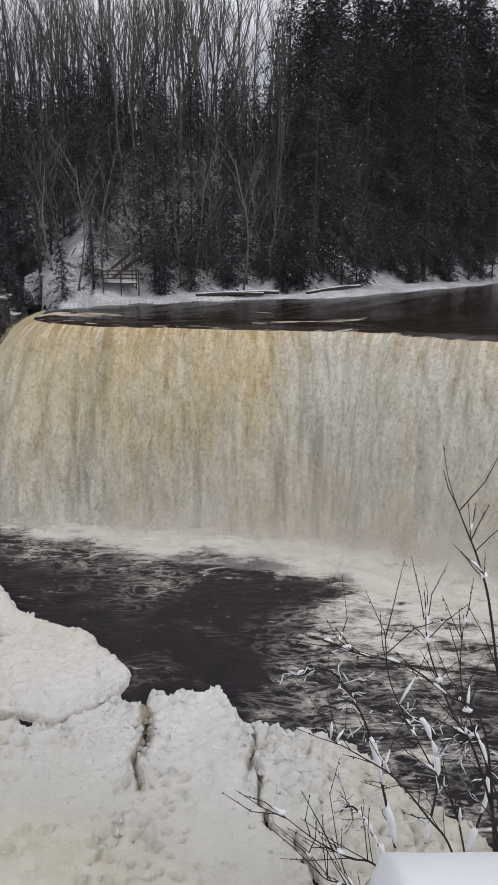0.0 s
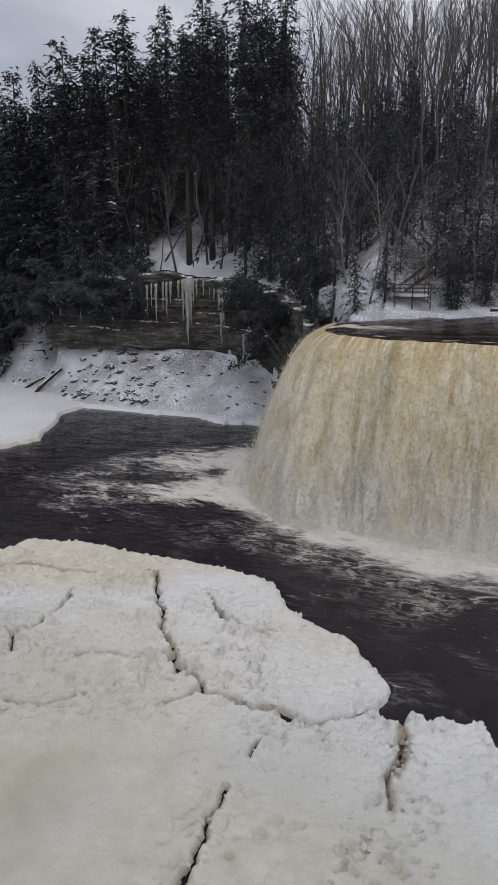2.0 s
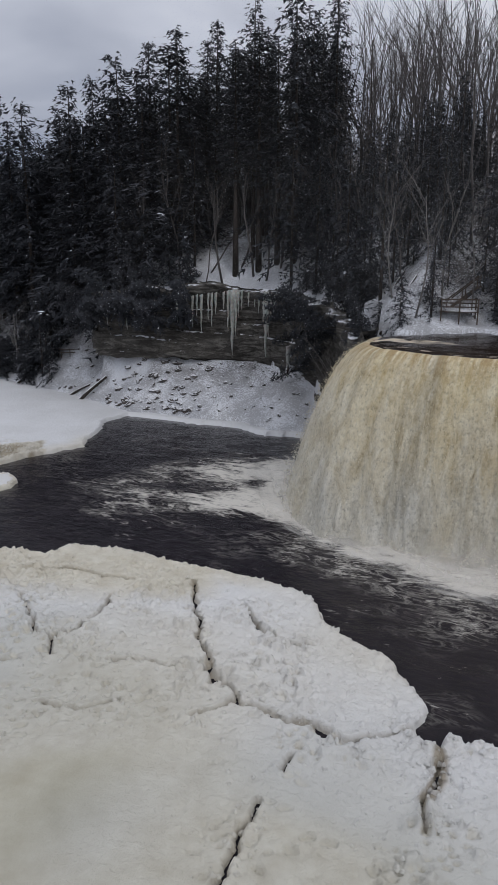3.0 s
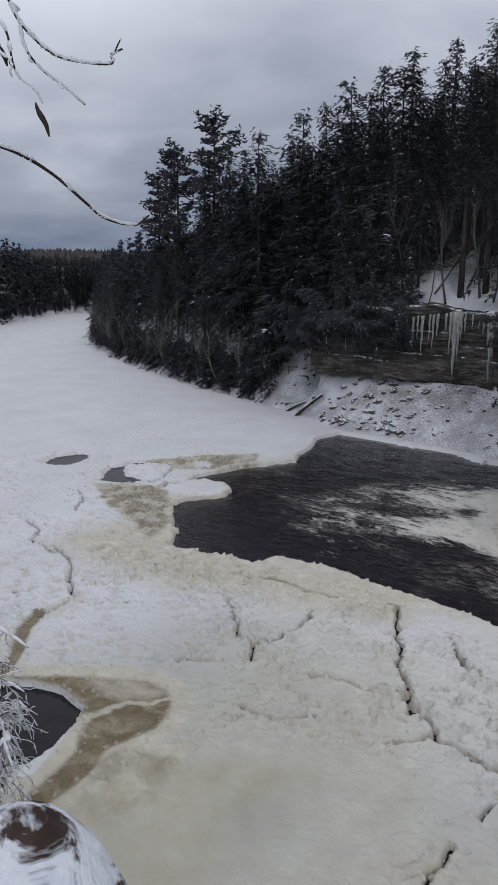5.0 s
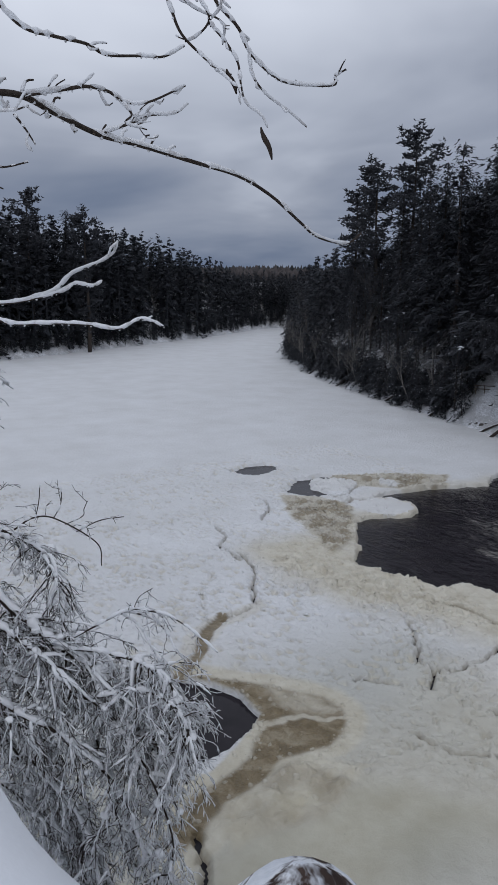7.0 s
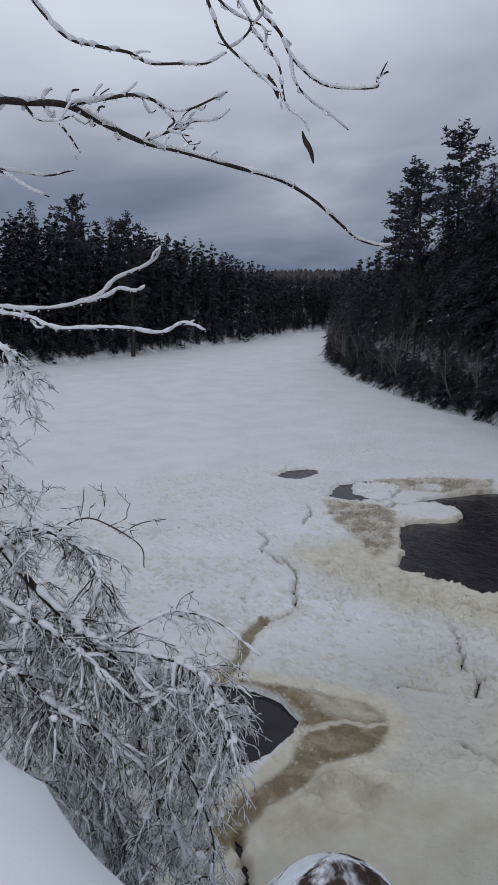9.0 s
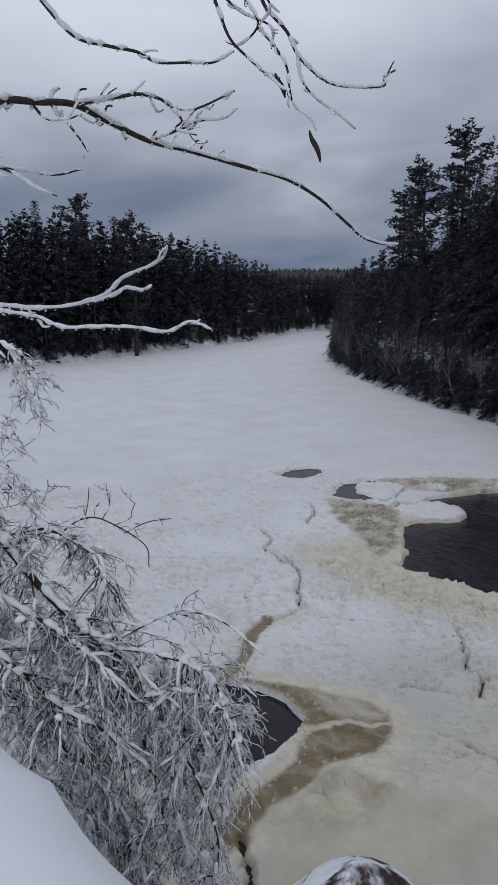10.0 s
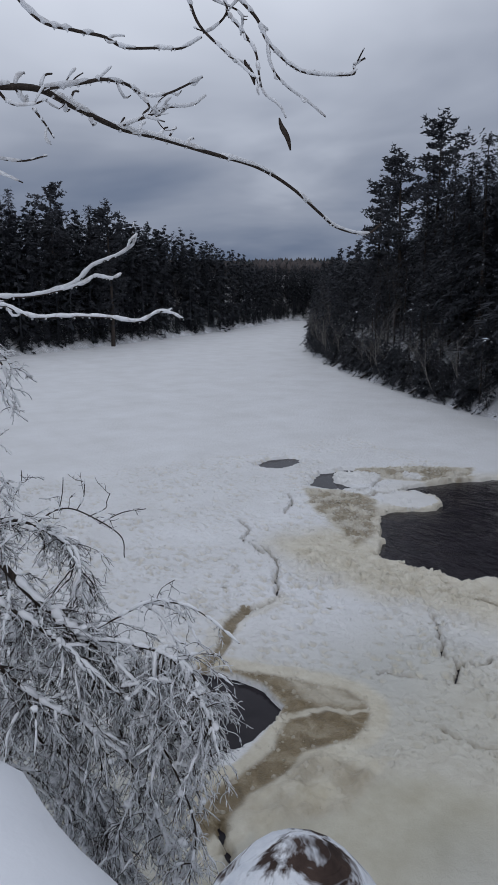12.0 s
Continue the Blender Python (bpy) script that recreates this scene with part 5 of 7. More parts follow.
# skyline trees: place and height of the top
for kind, x, y, top in ((SPRUCE[0], -51.6, 100.0, 51.0), (SPRUCE[1], -45.0, 98.3, 52.2), (HEMLOCK[1], -57.0, 99.0, 50.2), (HEMLOCK[0], -66.0, 97.8, 47.4), (HEMLOCK[1], -76.0, 98.9, 44.4), (SPRUCE[1], -71.0, 99.0, 45.2), (HEMLOCK[1], -86.0, 100.4, 42.8), (PINE[0], -112.0, 116.5, 50.6), (PINE[1], -126.0, 120.0, 46.9), (PINE[0], -137.0, 124.0, 42.0), (SPRUCE[0], -61.5, 98.5, 49.0), (HEMLOCK[0], -38.5, 97.6, 53.0), (SPRUCE[0], -34.5, 101.4, 54.0), (SPRUCE[0], -92.5, 104.0, 41.5), (SPRUCE[0], -98.0, 106.5, 41.0), (SPRUCE[1], -111.0, 112.5, 40.0), (SPRUCE[1], 14.0, 96.0, 50.0), (SPRUCE[0], 19.0, 99.0, 51.0), (SPRUCE[0], 9.0, 94.0, 47.0), (SPRUCE[0], 27.0, 104.0, 52.0), (HEMLOCK[1], 22.0, 97.0, 45.0), (SPRUCE[1], 34.0, 108.0, 52.0), (HEMLOCK[0], 4.5, 96.0, 46.0)):
    STANDING.append((x, y))
    grow(kind, x, y, top=top)

# a taller row behind that closes the skyline
for _ in range(190):
    x = rng_t.choice((rng_t.uniform(-100, -36), rng_t.uniform(7, 48)))
    base = 96 if x < 0 else 94 + 0.55 * (x - 5)
    y = base + rng_t.uniform(2, 18) + max(0, -x - 66) * 0.35
    if not free(x, y, 2.2):
        continue
    line = float(np.interp(x, [-100, -86, -66, -57, -45, -28, 7, 20, 48], [40, 42, 46, 49, 52, 52, 49, 53, 56]))
    top = line - 5.5 * rng_t.random() ** 1.3
    if top - height_at(x, y) > 6:
        grow(rng_t.choice(SPRUCE + HEMLOCK), x, y, top=top, squeeze=rng_t.uniform(0.9, 1.35))

# the slope behind the upper river and above the cliff
for _ in range(5200):
    x, y = rng_t.uniform(-66, 52), rng_t.uniform(66, 128)
    du = -float(signed(np.array(x), np.array(y), UPPER_RIVER))
    onl = bool(inside(np.array(x), np.array(y), CLIFF_LAND)) and float(line_dist(np.array(x), np.array(y), CLIFF)) > 2.2
    upper = x > -14 and du > 4.0
    if not (onl or upper) or du < 4.0 or y > 76 + 34 + 0.45 * abs(x):
        continue
    if abs(x + 11.5) < 2.4 and du < 6.5 or (-22 < x < -13 and du < 7 and rng_t.random() < 0.75):
        continue
    z = height_at(x, y)
    high = z > 21.5
    bare_zone = -35 < x < 7 and high
    if not free(x, y, 3.05 if not bare_zone else 1.4):
        continue
    r = rng_t.random()
    if bare_zone:
        if r < 0.5:
            grow(rng_t.choice(BARE), x, y, height=rng_t.uniform(16, 25), squeeze=rng_t.uniform(0.85, 1.25))
        else:
            grow(rng_t.choice(INNER + SHADE), x, y, height=max(4, min(rng_t.uniform(7, 15), 39.0 - z)))
    elif r < 0.27:
        grow(rng_t.choice(BARE), x, y, height=rng_t.uniform(11, 19))
    elif r < 0.36:
        grow(rng_t.choice(CEDAR), x, y, height=rng_t.uniform(3, 8))
    else:
        line = float(np.interp(x, [-66, -57, -45, -36, -33, 2, 10, 50], [43, 46, 49, 50, 33, 33, 46, 50]))
        hh = min(rng_t.uniform(8, 23), max(line - z + rng_t.uniform(-3, 0), 5))
        grow(rng_t.choice(INNER if r < 0.66 else SHADE), x, y, height=hh)

# dense low growth along the upper bank and the corner of the falls
for _ in range(170):
    x = rng_t.uniform(-24, 40)
    ys = float(np.interp(x, [p[0] for p in UPPER_SHORE], [p[1] for p in UPPER_SHORE])) + rng_t.uniform(4.5, 17)
    if abs(x + 11.5) < 2.4 or (-23 < x < -14 and rng_t.random() < 0.7):
        continue
    grow(rng_t.choice(CEDAR), x, ys, height=rng_t.uniform(2.5, 7.5))
for _ in range(40):
    k = rng_t.uniform(76, 205)
    x = -k
    ys = float(np.interp(k, [-p[0] for p in FAR_SHORE[8:15]], [p[1] for p in FAR_SHORE[8:15]])) + rng_t.uniform(0.5, 2.5)
    grow(BIRCH, x, ys, height=rng_t.uniform(5, 12), lean=rng_t.uniform(8, 32), turn=rng_t.uniform(-40, 30), squeeze=1.4)

for _ in range(20):
    x = rng_t.uniform(-26, 14)
    ys = float(np.interp(x, [p[0] for p in UPPER_SHORE], [p[1] for p in UPPER_SHORE])) + rng_t.uniform(4.0, 12)
    if abs(x + 11.5) > 1.8:
        grow(BIRCH, x, ys, height=rng_t.uniform(6, 13), lean=rng_t.uniform(0, 14))
for _ in range(30):
    s0 = rng_t.choice((rng_t.uniform(6, 25), rng_t.uniform(42, 60)))
    k = int(np.searchsorted(cs, s0))
    x, y = cl[k] + cn[k] * rng_t.uniform(-2.6, -1.6)
    out = math.degrees(math.atan2(cn[k][1], cn[k][0]))
    grow(rng_t.choice(CEDAR), float(x), float(y), height=rng_t.uniform(3.0, 6.5), lean=rng_t.uniform(10, 45), turn=out + 90)

# cedars rooted on the ledges, hanging down the face
for s0, z0 in ((1.0, 15.0), (2.0, 13.0), (4.2, 15.4), (6.5, 14.6), (8.7, 15.3), (9.4, 13.4), (12.2, 15.4), (14.0, 14.4), (33.0, 15.6), (35.0, 15.0), (37.4, 13.6), (39.0, 14.8), (41.0, 12.4), (44.6, 11.4), (3.0, 14.6), (5.5, 13.6), (7.5, 15.2), (10.0, 14.8), (11.5, 13.0), (13.0, 15.0), (14.5, 12.4), (16.0, 15.2), (34.0, 13.6), (36.0, 14.6), (38.0, 11.5), (40.0, 14.0), (42.0, 9.5), (43.5, 13.2), (46.0, 12.6), (47.2, 13.6), (48.5, 13.2), (49.5, 13.8), (51.5, 13.4), (37.0, 7.5), (50.5, 12.8)):
    x, y = cliff_spot(s0, 0.8)
    k = min(int(np.searchsorted(cs, s0 + 9.4)), len(cn) - 1)
    grow(rng_t.choice(CEDAR), float(x), float(y), height=rng_t.uniform(3.2, 6.0), lean=rng_t.uniform(60, 135), turn=math.degrees(math.atan2(cn[k][1], cn[k][0])) + 90 + rng_t.uniform(-25, 25), z=z0, sink=0.0)

for _ in range(18):
    s0, z0 = rng_t.uniform(-1, 16), rng_t.uniform(10.0, 15.0)
    x, y = cliff_spot(s0, 1.0)
    k = min(int(np.searchsorted(cs, s0 + 9.4)), len(cn) - 1)
    grow(rng_t.choice(CEDAR), float(x), float(y), height=rng_t.uniform(3.5, 6.5), lean=rng_t.uniform(50, 120), turn=math.degrees(math.atan2(cn[k][1], cn[k][0])) + 90 + rng_t.uniform(-25, 25), z=z0, sink=0.0)
for x, y, z0, hh in ((-20.6, 68.0, 11.6, 4.5), (-19.6, 66.4, 11.2, 4.0), (-21.6, 70.0, 12.0, 4.5), (-18.8, 65.6, 11.4, 3.6)):
    grow(rng_t.choice(CEDAR), x, y, height=hh, z=z0, sink=0.0)

for _ in range(16):
    s0 = rng_t.uniform(31, 51)
    x, y = cliff_spot(s0, rng_t.uniform(-3.0, -1.2))
    grow(rng_t.choice(CEDAR), float(x), float(y), height=rng_t.uniform(1.8, 4.0))

# dark leaning stems on the open slope above the cliff
for x, y, hh, lean, turn in ((-50.0, 95.0, 12, 14, 60), (-47.6, 94.0, 15, 10, 250), (-46.0, 96.5, 14, 16, 100), (-43.6, 95.5, 16, 7, 300), (-41.5, 95.0, 13, 12, 80), (-40.2, 97.0, 15, 5, 20)):
    grow(BARE[int(-x) % 4], x, y, height=hh, lean=lean, turn=turn, squeeze=1.5)

# pale leaning birches at the upper bank
for x, y, hh, lean, turn in ((-11.0, 72.5, 11.0, 12, 60), (-5.5, 76.5, 12.0, 7, 200), (-0.5, 77.5, 15.0, 5, 120), (1.5, 79.5, 13.0, 4, 20), (-19.5, 79.0, 12.0, 10, 80)):
    grow(BIRCH, x, y, height=hh, lean=lean, turn=turn)

# the wooded right bank downstream, thick to the water
bank_wood, left_wood = Woods(), Woods()
for _ in range(2600):
    x = -66 - 250 * rng_t.random() ** 1.6
    ys = float(np.interp(-x, [-p[0] for p in FAR_SHORE[8:15]], [p[1] for p in FAR_SHORE[8:15]]))
    off = 0.8 + 28 * rng_t.random() ** 1.3
    y = ys + off * 1.12
    if x > -76 and off < 15:
        continue
    if not free(x, y, 2.2 + 0.012 * (-66 - x) + (1.4 if off > 12 else 0)):
        continue
    near = x > -135
    if off < 5 and rng_t.random() < 0.55:
        grow(rng_t.choice(CEDAR), x, y, height=rng_t.uniform(4, 9))
    elif rng_t.random() < 0.13:
        grow(rng_t.choice(BARE), x, y, height=rng_t.uniform(9, 15))
    else:
        cap = float(np.interp(x, [-300, -170, -139, -119, -104, -86, -66], [30, 30, 32, 38, 42, 42, 46])) - height_at(x, y)
        hh = min(rng_t.uniform(14, 28) if off > 6 else rng_t.uniform(8, 17), max(cap * rng_t.uniform(0.85, 1.05), 5))
        if near:
            grow(rng_t.choice(INNER + SHADE), x, y, height=hh)
        else:
            bank_wood.add(x, y, hh)
for _ in range(2600):
    x, y = rng_t.uniform(-400, -300), rng_t.uniform(205, 310)
    inner = -float(signed(np.array(x), np.array(y), LOWER))
    if 0.6 < inner < 45 and free(x, y, 1.9):
        bank_wood.add(x, y, rng_t.uniform(4, 8) if inner < 4 else max(7.0, min(16.0, rng_t.uniform(24, 30) - height_at(x, y))))
bank_wood.done("downstream_woods", "dark conifer wood lining the frozen river")

# dense cedars and leaning brush right at the ice of the far bank
for _ in range(95):
    k = 79 + 118 * rng_t.random() ** 1.2
    ys = float(np.interp(k, [-p[0] for p in FAR_SHORE[8:15]], [p[1] for p in FAR_SHORE[8:15]])) + rng_t.uniform(0.3, 2.6)
    grow(rng_t.choice(CEDAR), -k, ys, height=rng_t.uniform(3.5, 8.0), lean=rng_t.uniform(0, 12), turn=rng_t.uniform(-30, 30), squeeze=1.25)
# broad hemlocks that close the wood below its spires
for _ in range(175):
    x = rng_t.uniform(-135, -36)
    y = (98 if x > -66 else 98 + (-x - 66) * 0.42) + rng_t.uniform(-3, 9)
    line = float(np.interp(x, [-139, -119, -104, -86, -66, -57, -45, -28], [30, 36, 40, 41, 45, 48, 50.5, 51]))
    if free(x, y, 1.7):
        grow(rng_t.choice(SHADE), x, y, top=line - rng_t.uniform(0.0, 6.5), squeeze=1.35)
# trees hanging over the cliff and the corner of the falls
for x, y, hh, lean, kind in ((-27.5, 85.5, 9, 0, CEDAR[0]), (-24.5, 81.0, 7, 8, CEDAR[1]), (-30.5, 90.0, 15, 0, HEMLOCK[0]), (-22.0, 77.5, 5, 0, CEDAR[0]), (-33.5, 92.5, 17, 0, HEMLOCK[0]), (-48.5, 93.5, 7, 6, CEDAR[1]), (-54.5, 92.0, 9, 6, CEDAR[0]), (-58.0, 91.5, 10, 0, CEDAR[1]), (-63.0, 91.0, 9, 0, CEDAR[0]), (-19.5, 71.5, 3.6, 0, CEDAR[1]), (-79.5, 95.0, 12, 0, HEMLOCK[1]), (-81.0, 94.0, 7, 0, CEDAR[1]), (-61.0, 90.0, 8, 12, CEDAR[1]), (-51.5, 92.5, 8, 8, CEDAR[0]), (-78.0, 97.5, 9, 0, CEDAR[0]), (-78.5, 99.5, 11, 0, HEMLOCK[0])):
    grow(kind, x, y, height=hh, lean=lean)

# the far left bank
for _ in range(2200):
    k = rng_t.random()
    sy = 20 + 240 * k
    sx = float(np.interp(sy, [p[1] for p in reversed(LEFT_SHORE)], [p[0] for p in reversed(LEFT_SHORE)]))
    off = 1.5 + 42 * rng_t.random() ** 1.2
    x, y = sx - off * 0.93, sy - off * 0.25
    if not free(x, y, 3.6):
        continue
    top = float(np.interp(y, [30, 64, 75, 96, 114, 134, 154, 175, 190, 260], [46, 46.5, 45.5, 44.5, 43.5, 42.0, 38, 32.5, 29, 27])) - height_at(x, y)
    if rng_t.random() < 0.15:
        grow(rng_t.choice(BARE), x, y, height=min(17, top * 0.95))
    else:
        left_wood.add(x, y, max(6, min(31, top * rng_t.uniform(0.8, 1.04))))
# low firs and brush right at the ice of the far bank
for _ in range(420):
    sy = 25 + 215 * rng_t.random()
    sx = float(np.interp(sy, [p[1] for p in reversed(LEFT_SHORE)], [p[0] for p in reversed(LEFT_SHORE)]))
    off = rng_t.uniform(0.6, 5.0)
    left_wood.add(sx - off * 0.93, sy - off * 0.25, rng_t.uniform(3.5, 9.0))
left_wood.done("far_bank_woods", "dark conifer wood on the opposite bank")
for x, y, top, kind in ((-229.0, 76.6, 48.0, PINE[0]), (-227.0, 93.8, 42.9, PINE[1]), (-236.0, 66.0, 47.6, SPRUCE[0]), (-237.0, 91.0, 44.0, SPRUCE[1])):
    grow(kind, x, y, top=top)

# the far ridge: woods nobody could count
woods = Soup()
rng_w = random.Random(5)
for _ in range(3600):
    a = radians(rng_w.uniform(38, 86))
    d = rng_w.uniform(470, 1050)
    x, y = -d * math.sin(a), d * math.cos(a)
    if inside(np.array(x), np.array(y), LOWER):
        continue
    z = height_at(x, y) - 0.5
    hh, rr = rng_w.uniform(4, 10), rng_w.uniform(2.0, 4.2)
    w0 = rng_w.uniform(0, 6)
    n = len(woods.v)
    for zz, k in ((0.0, 0.75), (0.35, 1.0), (0.7, 0.5)):
        for i in range(5):
            j = rng_w.uniform(0.7, 1.2)
            woods.v.append((x + rr * k * j * math.cos(w0 + i * 1.2566), y + rr * k * j * math.sin(w0 + i * 1.2566), z + hh * zz))
    woods.v.append((x, y, z + hh))
    for i in range(5):
        i2 = (i + 1) % 5
        woods.f += [(n + i, n + i2, n + 5 + i2, n + 5 + i), (n + 5 + i, n + 5 + i2, n + 10 + i2, n + 10 + i), (n + 10 + i, n + 10 + i2, n + 15)]
tagged(new("distant_woods", woods.mesh("distant_woods", FARWOODS)), "distant wooded ridge of dark conifers and grey hardwoods", "forest", kind="stuff")

# ---- things on the far bank ----
rng_f = random.Random(9)


def icicle(x, y, top, length, rad):
    s = Soup()
    n = 9
    s.tube([np.array((x + 0.05 * math.sin(i * 1.7), y, top - length * i / (n - 1))) for i in range(n)], [rad * (1 - i / (n - 0.7)) ** 0.7 * (1 + 0.2 * math.sin(i * 2.3 + x)) + 0.012 for i in range(n)], 7)
    s.tube([np.array((x + rad * 0.8, y, top + 0.1)), np.array((x + rad * 0.7, y, top - length * 0.5))], [rad * 0.6, 0.02], 5)
    ob = new("icicle", s.mesh("icicle", ICICLE))
    return tagged(ob, "long pale icicle hanging from the cliff edge", "icicle", "icicles on the cliff")


for s, top, length, rad in ((22.6, 15.9, 8.4, 0.42), (28.6, 15.8, 8.2, 0.40), (21.4, 15.6, 2.2, 0.16), (20.3, 15.5, 2.8, 0.18), (17.0, 15.0, 4.0, 0.16), (18.2, 15.2, 4.8, 0.2), (15.0, 14.6, 3.0, 0.15), (24.0, 15.8, 2.4, 0.14), (25.2, 15.6, 1.8, 0.12), (30.2, 15.7, 3.2, 0.2), (5.0, 14.4, 3.5, 0.16), (6.6, 14.6, 2.4, 0.12), (8.0, 14.5, 4.2, 0.15), (9.4, 14.6, 1.8, 0.12), (33.5, 9.4, 4.0, 0.3), (22.0, 15.8, 5.2, 0.2), (23.1, 15.9, 6.0, 0.24), (23.5, 15.8, 3.4, 0.14), (28.1, 15.8, 4.4, 0.18), (29.1, 15.8, 5.6, 0.22), (29.6, 15.7, 3.0, 0.13), (19.2, 15.4, 3.4, 0.14), (19.7, 15.4, 4.4, 0.16), (17.6, 15.2, 3.0, 0.13), (26.4, 15.8, 2.0, 0.1), (27.2, 15.8, 2.8, 0.12), (16.2, 14.9, 2.2, 0.1), (12.0, 14.6, 3.0, 0.13), (10.8, 14.5, 2.2, 0.1)):
    x, y = cliff_spot(s, 1.75)
    icicle(float(x), float(y), top, length, rad)

STONES = []
for k in range(5):
    s = Soup()
    s.blob((0, 0, 0.12), 0.5, 0.35, 0.26, rng_f, 0.35, 5, 8)
    ob = new("boulder", s.mesh("boulder", ROCK, True))
    tagged(ob, "dark angular stone half buried in shore snow", "rock", "stones on the talus shore")
    STONES.append(ob)
spots = []
while len(spots) < 230:
    x = rng_f.uniform(-74, -27)
    ys = float(np.interp(-x, [-p[0] for p in FAR_SHORE[2:10]], [p[1] for p in FAR_SHORE[2:10]]))
    y = ys + 0.6 + 7 * rng_f.random() ** (1.6 if x < -45 else 1.0)
    if rng_f.random() < (0.9 if -62 < x < -44 else 0.35):
        spots.append((x, y))
for n, (x, y) in enumerate(spots):
    k = rng_f.uniform(0.3, 1.1) ** 1.5 * (1.3 if -62 < x < -46 else 0.8)
    m = pose(x, y, height_at(x, y) + 0.02 * k, rng_f.uniform(-25, 25), rng_f.uniform(-20, 20), rng_f.uniform(0, 360)) @ Matrix.Diagonal((k, k * rng_f.uniform(0.7, 1.2), k * rng_f.uniform(0.6, 1.1), 1))
    if n < 5:
        STONES[n].matrix_world = m
    else:
        copy_thing(STONES[n % 5], pose(0, 0, 0)).matrix_basis = m


def log(pts, rad, snow=True):
    ob = new("fallen_log")
    base = np.array(pts[0], float)
    ob.location = base
    s, w = Soup(), Soup()
    line = [p - base for p in spline(pts, 4)]
    n = len(line)
    s.tube(line, [rad * (1 - 0.5 * i / n) for i in range(n)], 7)
    part("stem", s, BARK, ob)
    if snow:
        w.tube([p + np.array((0, 0, rad * 0.75)) for p in line], [rad * 0.62 * (1 - 0.5 * i / n) * (0.7 + 0.3 * math.sin(i * 1.9)) for i in range(n)], 6)
        part("snow_cap", w, SNOW, ob, "ridge of snow along the log")
    return tagged(ob, "fallen dark log capped with fresh snow", "log", "logs on the river banks")


def on_ground(x, y, up):
    return (x, y, height_at(x, y) + up)


for a, b, up, rad in (((-67.0, 85.6), (-63.4, 88.4), 0.9, 0.3), ((-70.0, 88.2), (-66.5, 88.6), 0.5, 0.2), ((-100.0, 97.5), (-94.0, 99.5), 0.2, 0.2), ((-122.0, 104.5), (-114.0, 108.0), 0.3, 0.22), ((-84.0, 92.0), (-78.0, 95.5), 0.4, 0.2), ((-111.0, 101.0), (-104.0, 104.5), 0.4, 0.2), ((-142.0, 114.0), (-135.0, 117.0), 0.3, 0.22), ((-2.0, 74.6), (3.0, 76.6), 0.3, 0.25), ((-5.0, 73.0), (1.5, 75.5), 0.25, 0.22), ((6.0, 78.0), (12.0, 82.0), 0.3, 0.22), ((-20.5, 72.5), (-18.5, 77.0), 0.5, 0.18), ((-19.0, 70.5), (-16.5, 73.5), 0.3, 0.16)):
    pa, pb = np.array(on_ground(*a, 0.05)), np.array(on_ground(*b, up))
    log([pa, pa * 0.5 + pb * 0.5 + np.array((0, 0, 0.12)), pb], rad)


def stairs(x, y, z, turn):
    """A wooden landing with rails and a flight that climbs the bank behind it."""
    ob = new("wooden_stairway")
    ob.matrix_world = pose(x, y, z, 0, 0, turn)

    def bar(name, a, b, w, t):
        s = Soup()
        a, b = Vector(a), Vector(b)
        d = b - a
        m = Matrix.Translation((a + b) / 2) @ d.to_track_quat("X", "Z").to_matrix().to_4x4()
        s.box(m, d.length, t, w, 0.06)
        return part(name, s, TIMBER, ob, "", True)

    for px, py in ((-1.6, -1.0), (0.0, -1.0), (1.6, -1.0), (-1.6, 1.0), (1.6, 1.0)):
        bar("post", (px, py, -1.1), (px, py, 1.15), 0.12, 0.12)
    for zz in (0.45, 0.8, 1.12):
        bar("rail", (-1.66, -1.0, zz), (1.66, -1.0, zz), 0.12, 0.05)
        bar("rail", (-1.6, -1.0, zz), (-1.6, 1.0, zz), 0.12, 0.05)
    for k in range(9):
        bar("deck_board", (-1.7, -1.0 + 0.25 * k, 0.0), (1.7, -1.0 + 0.25 * k, 0.0), 0.05, 0.23)
    for k in range(12):
        bar("tread", (-0.9 + 0.24 * k, 1.15 + 0.10 * k, 0.18 * k + 0.1), (-0.5 + 0.24 * k, 2.25 + 0.10 * k, 0.18 * k + 0.1), 0.05, 0.26)
    for dx, dy in ((-1.0, 1.1), (-0.6, 2.3)):
        bar("stringer", (dx, dy, 0.0), (dx + 2.8, dy + 1.15, 2.15), 0.25, 0.06)
        bar("handrail", (dx, dy, 1.0), (dx + 2.8, dy + 1.15, 3.15), 0.12, 0.06)
        for k in range(3):
            bar("post", (dx + 1.35 * k, dy + 0.55 * k, 1.03 * k - 0.1), (dx + 1.35 * k, dy + 0.55 * k, 1.03 * k + 1.05), 0.1, 0.1)
    s = Soup()
    s.blob((0.1, -0.1, 0.06), 1.5, 0.85, 0.14, rng_f, 0.1, 5, 10)
    part("snow_cover", s, SNOW, ob, "snow lying on the deck")
    return tagged(ob, "weathered wooden stair landing with rails in the snow", "stairs")


stairs(-11.9, 70.9, height_at(-11.9, 70.9) + 0.75, 14)

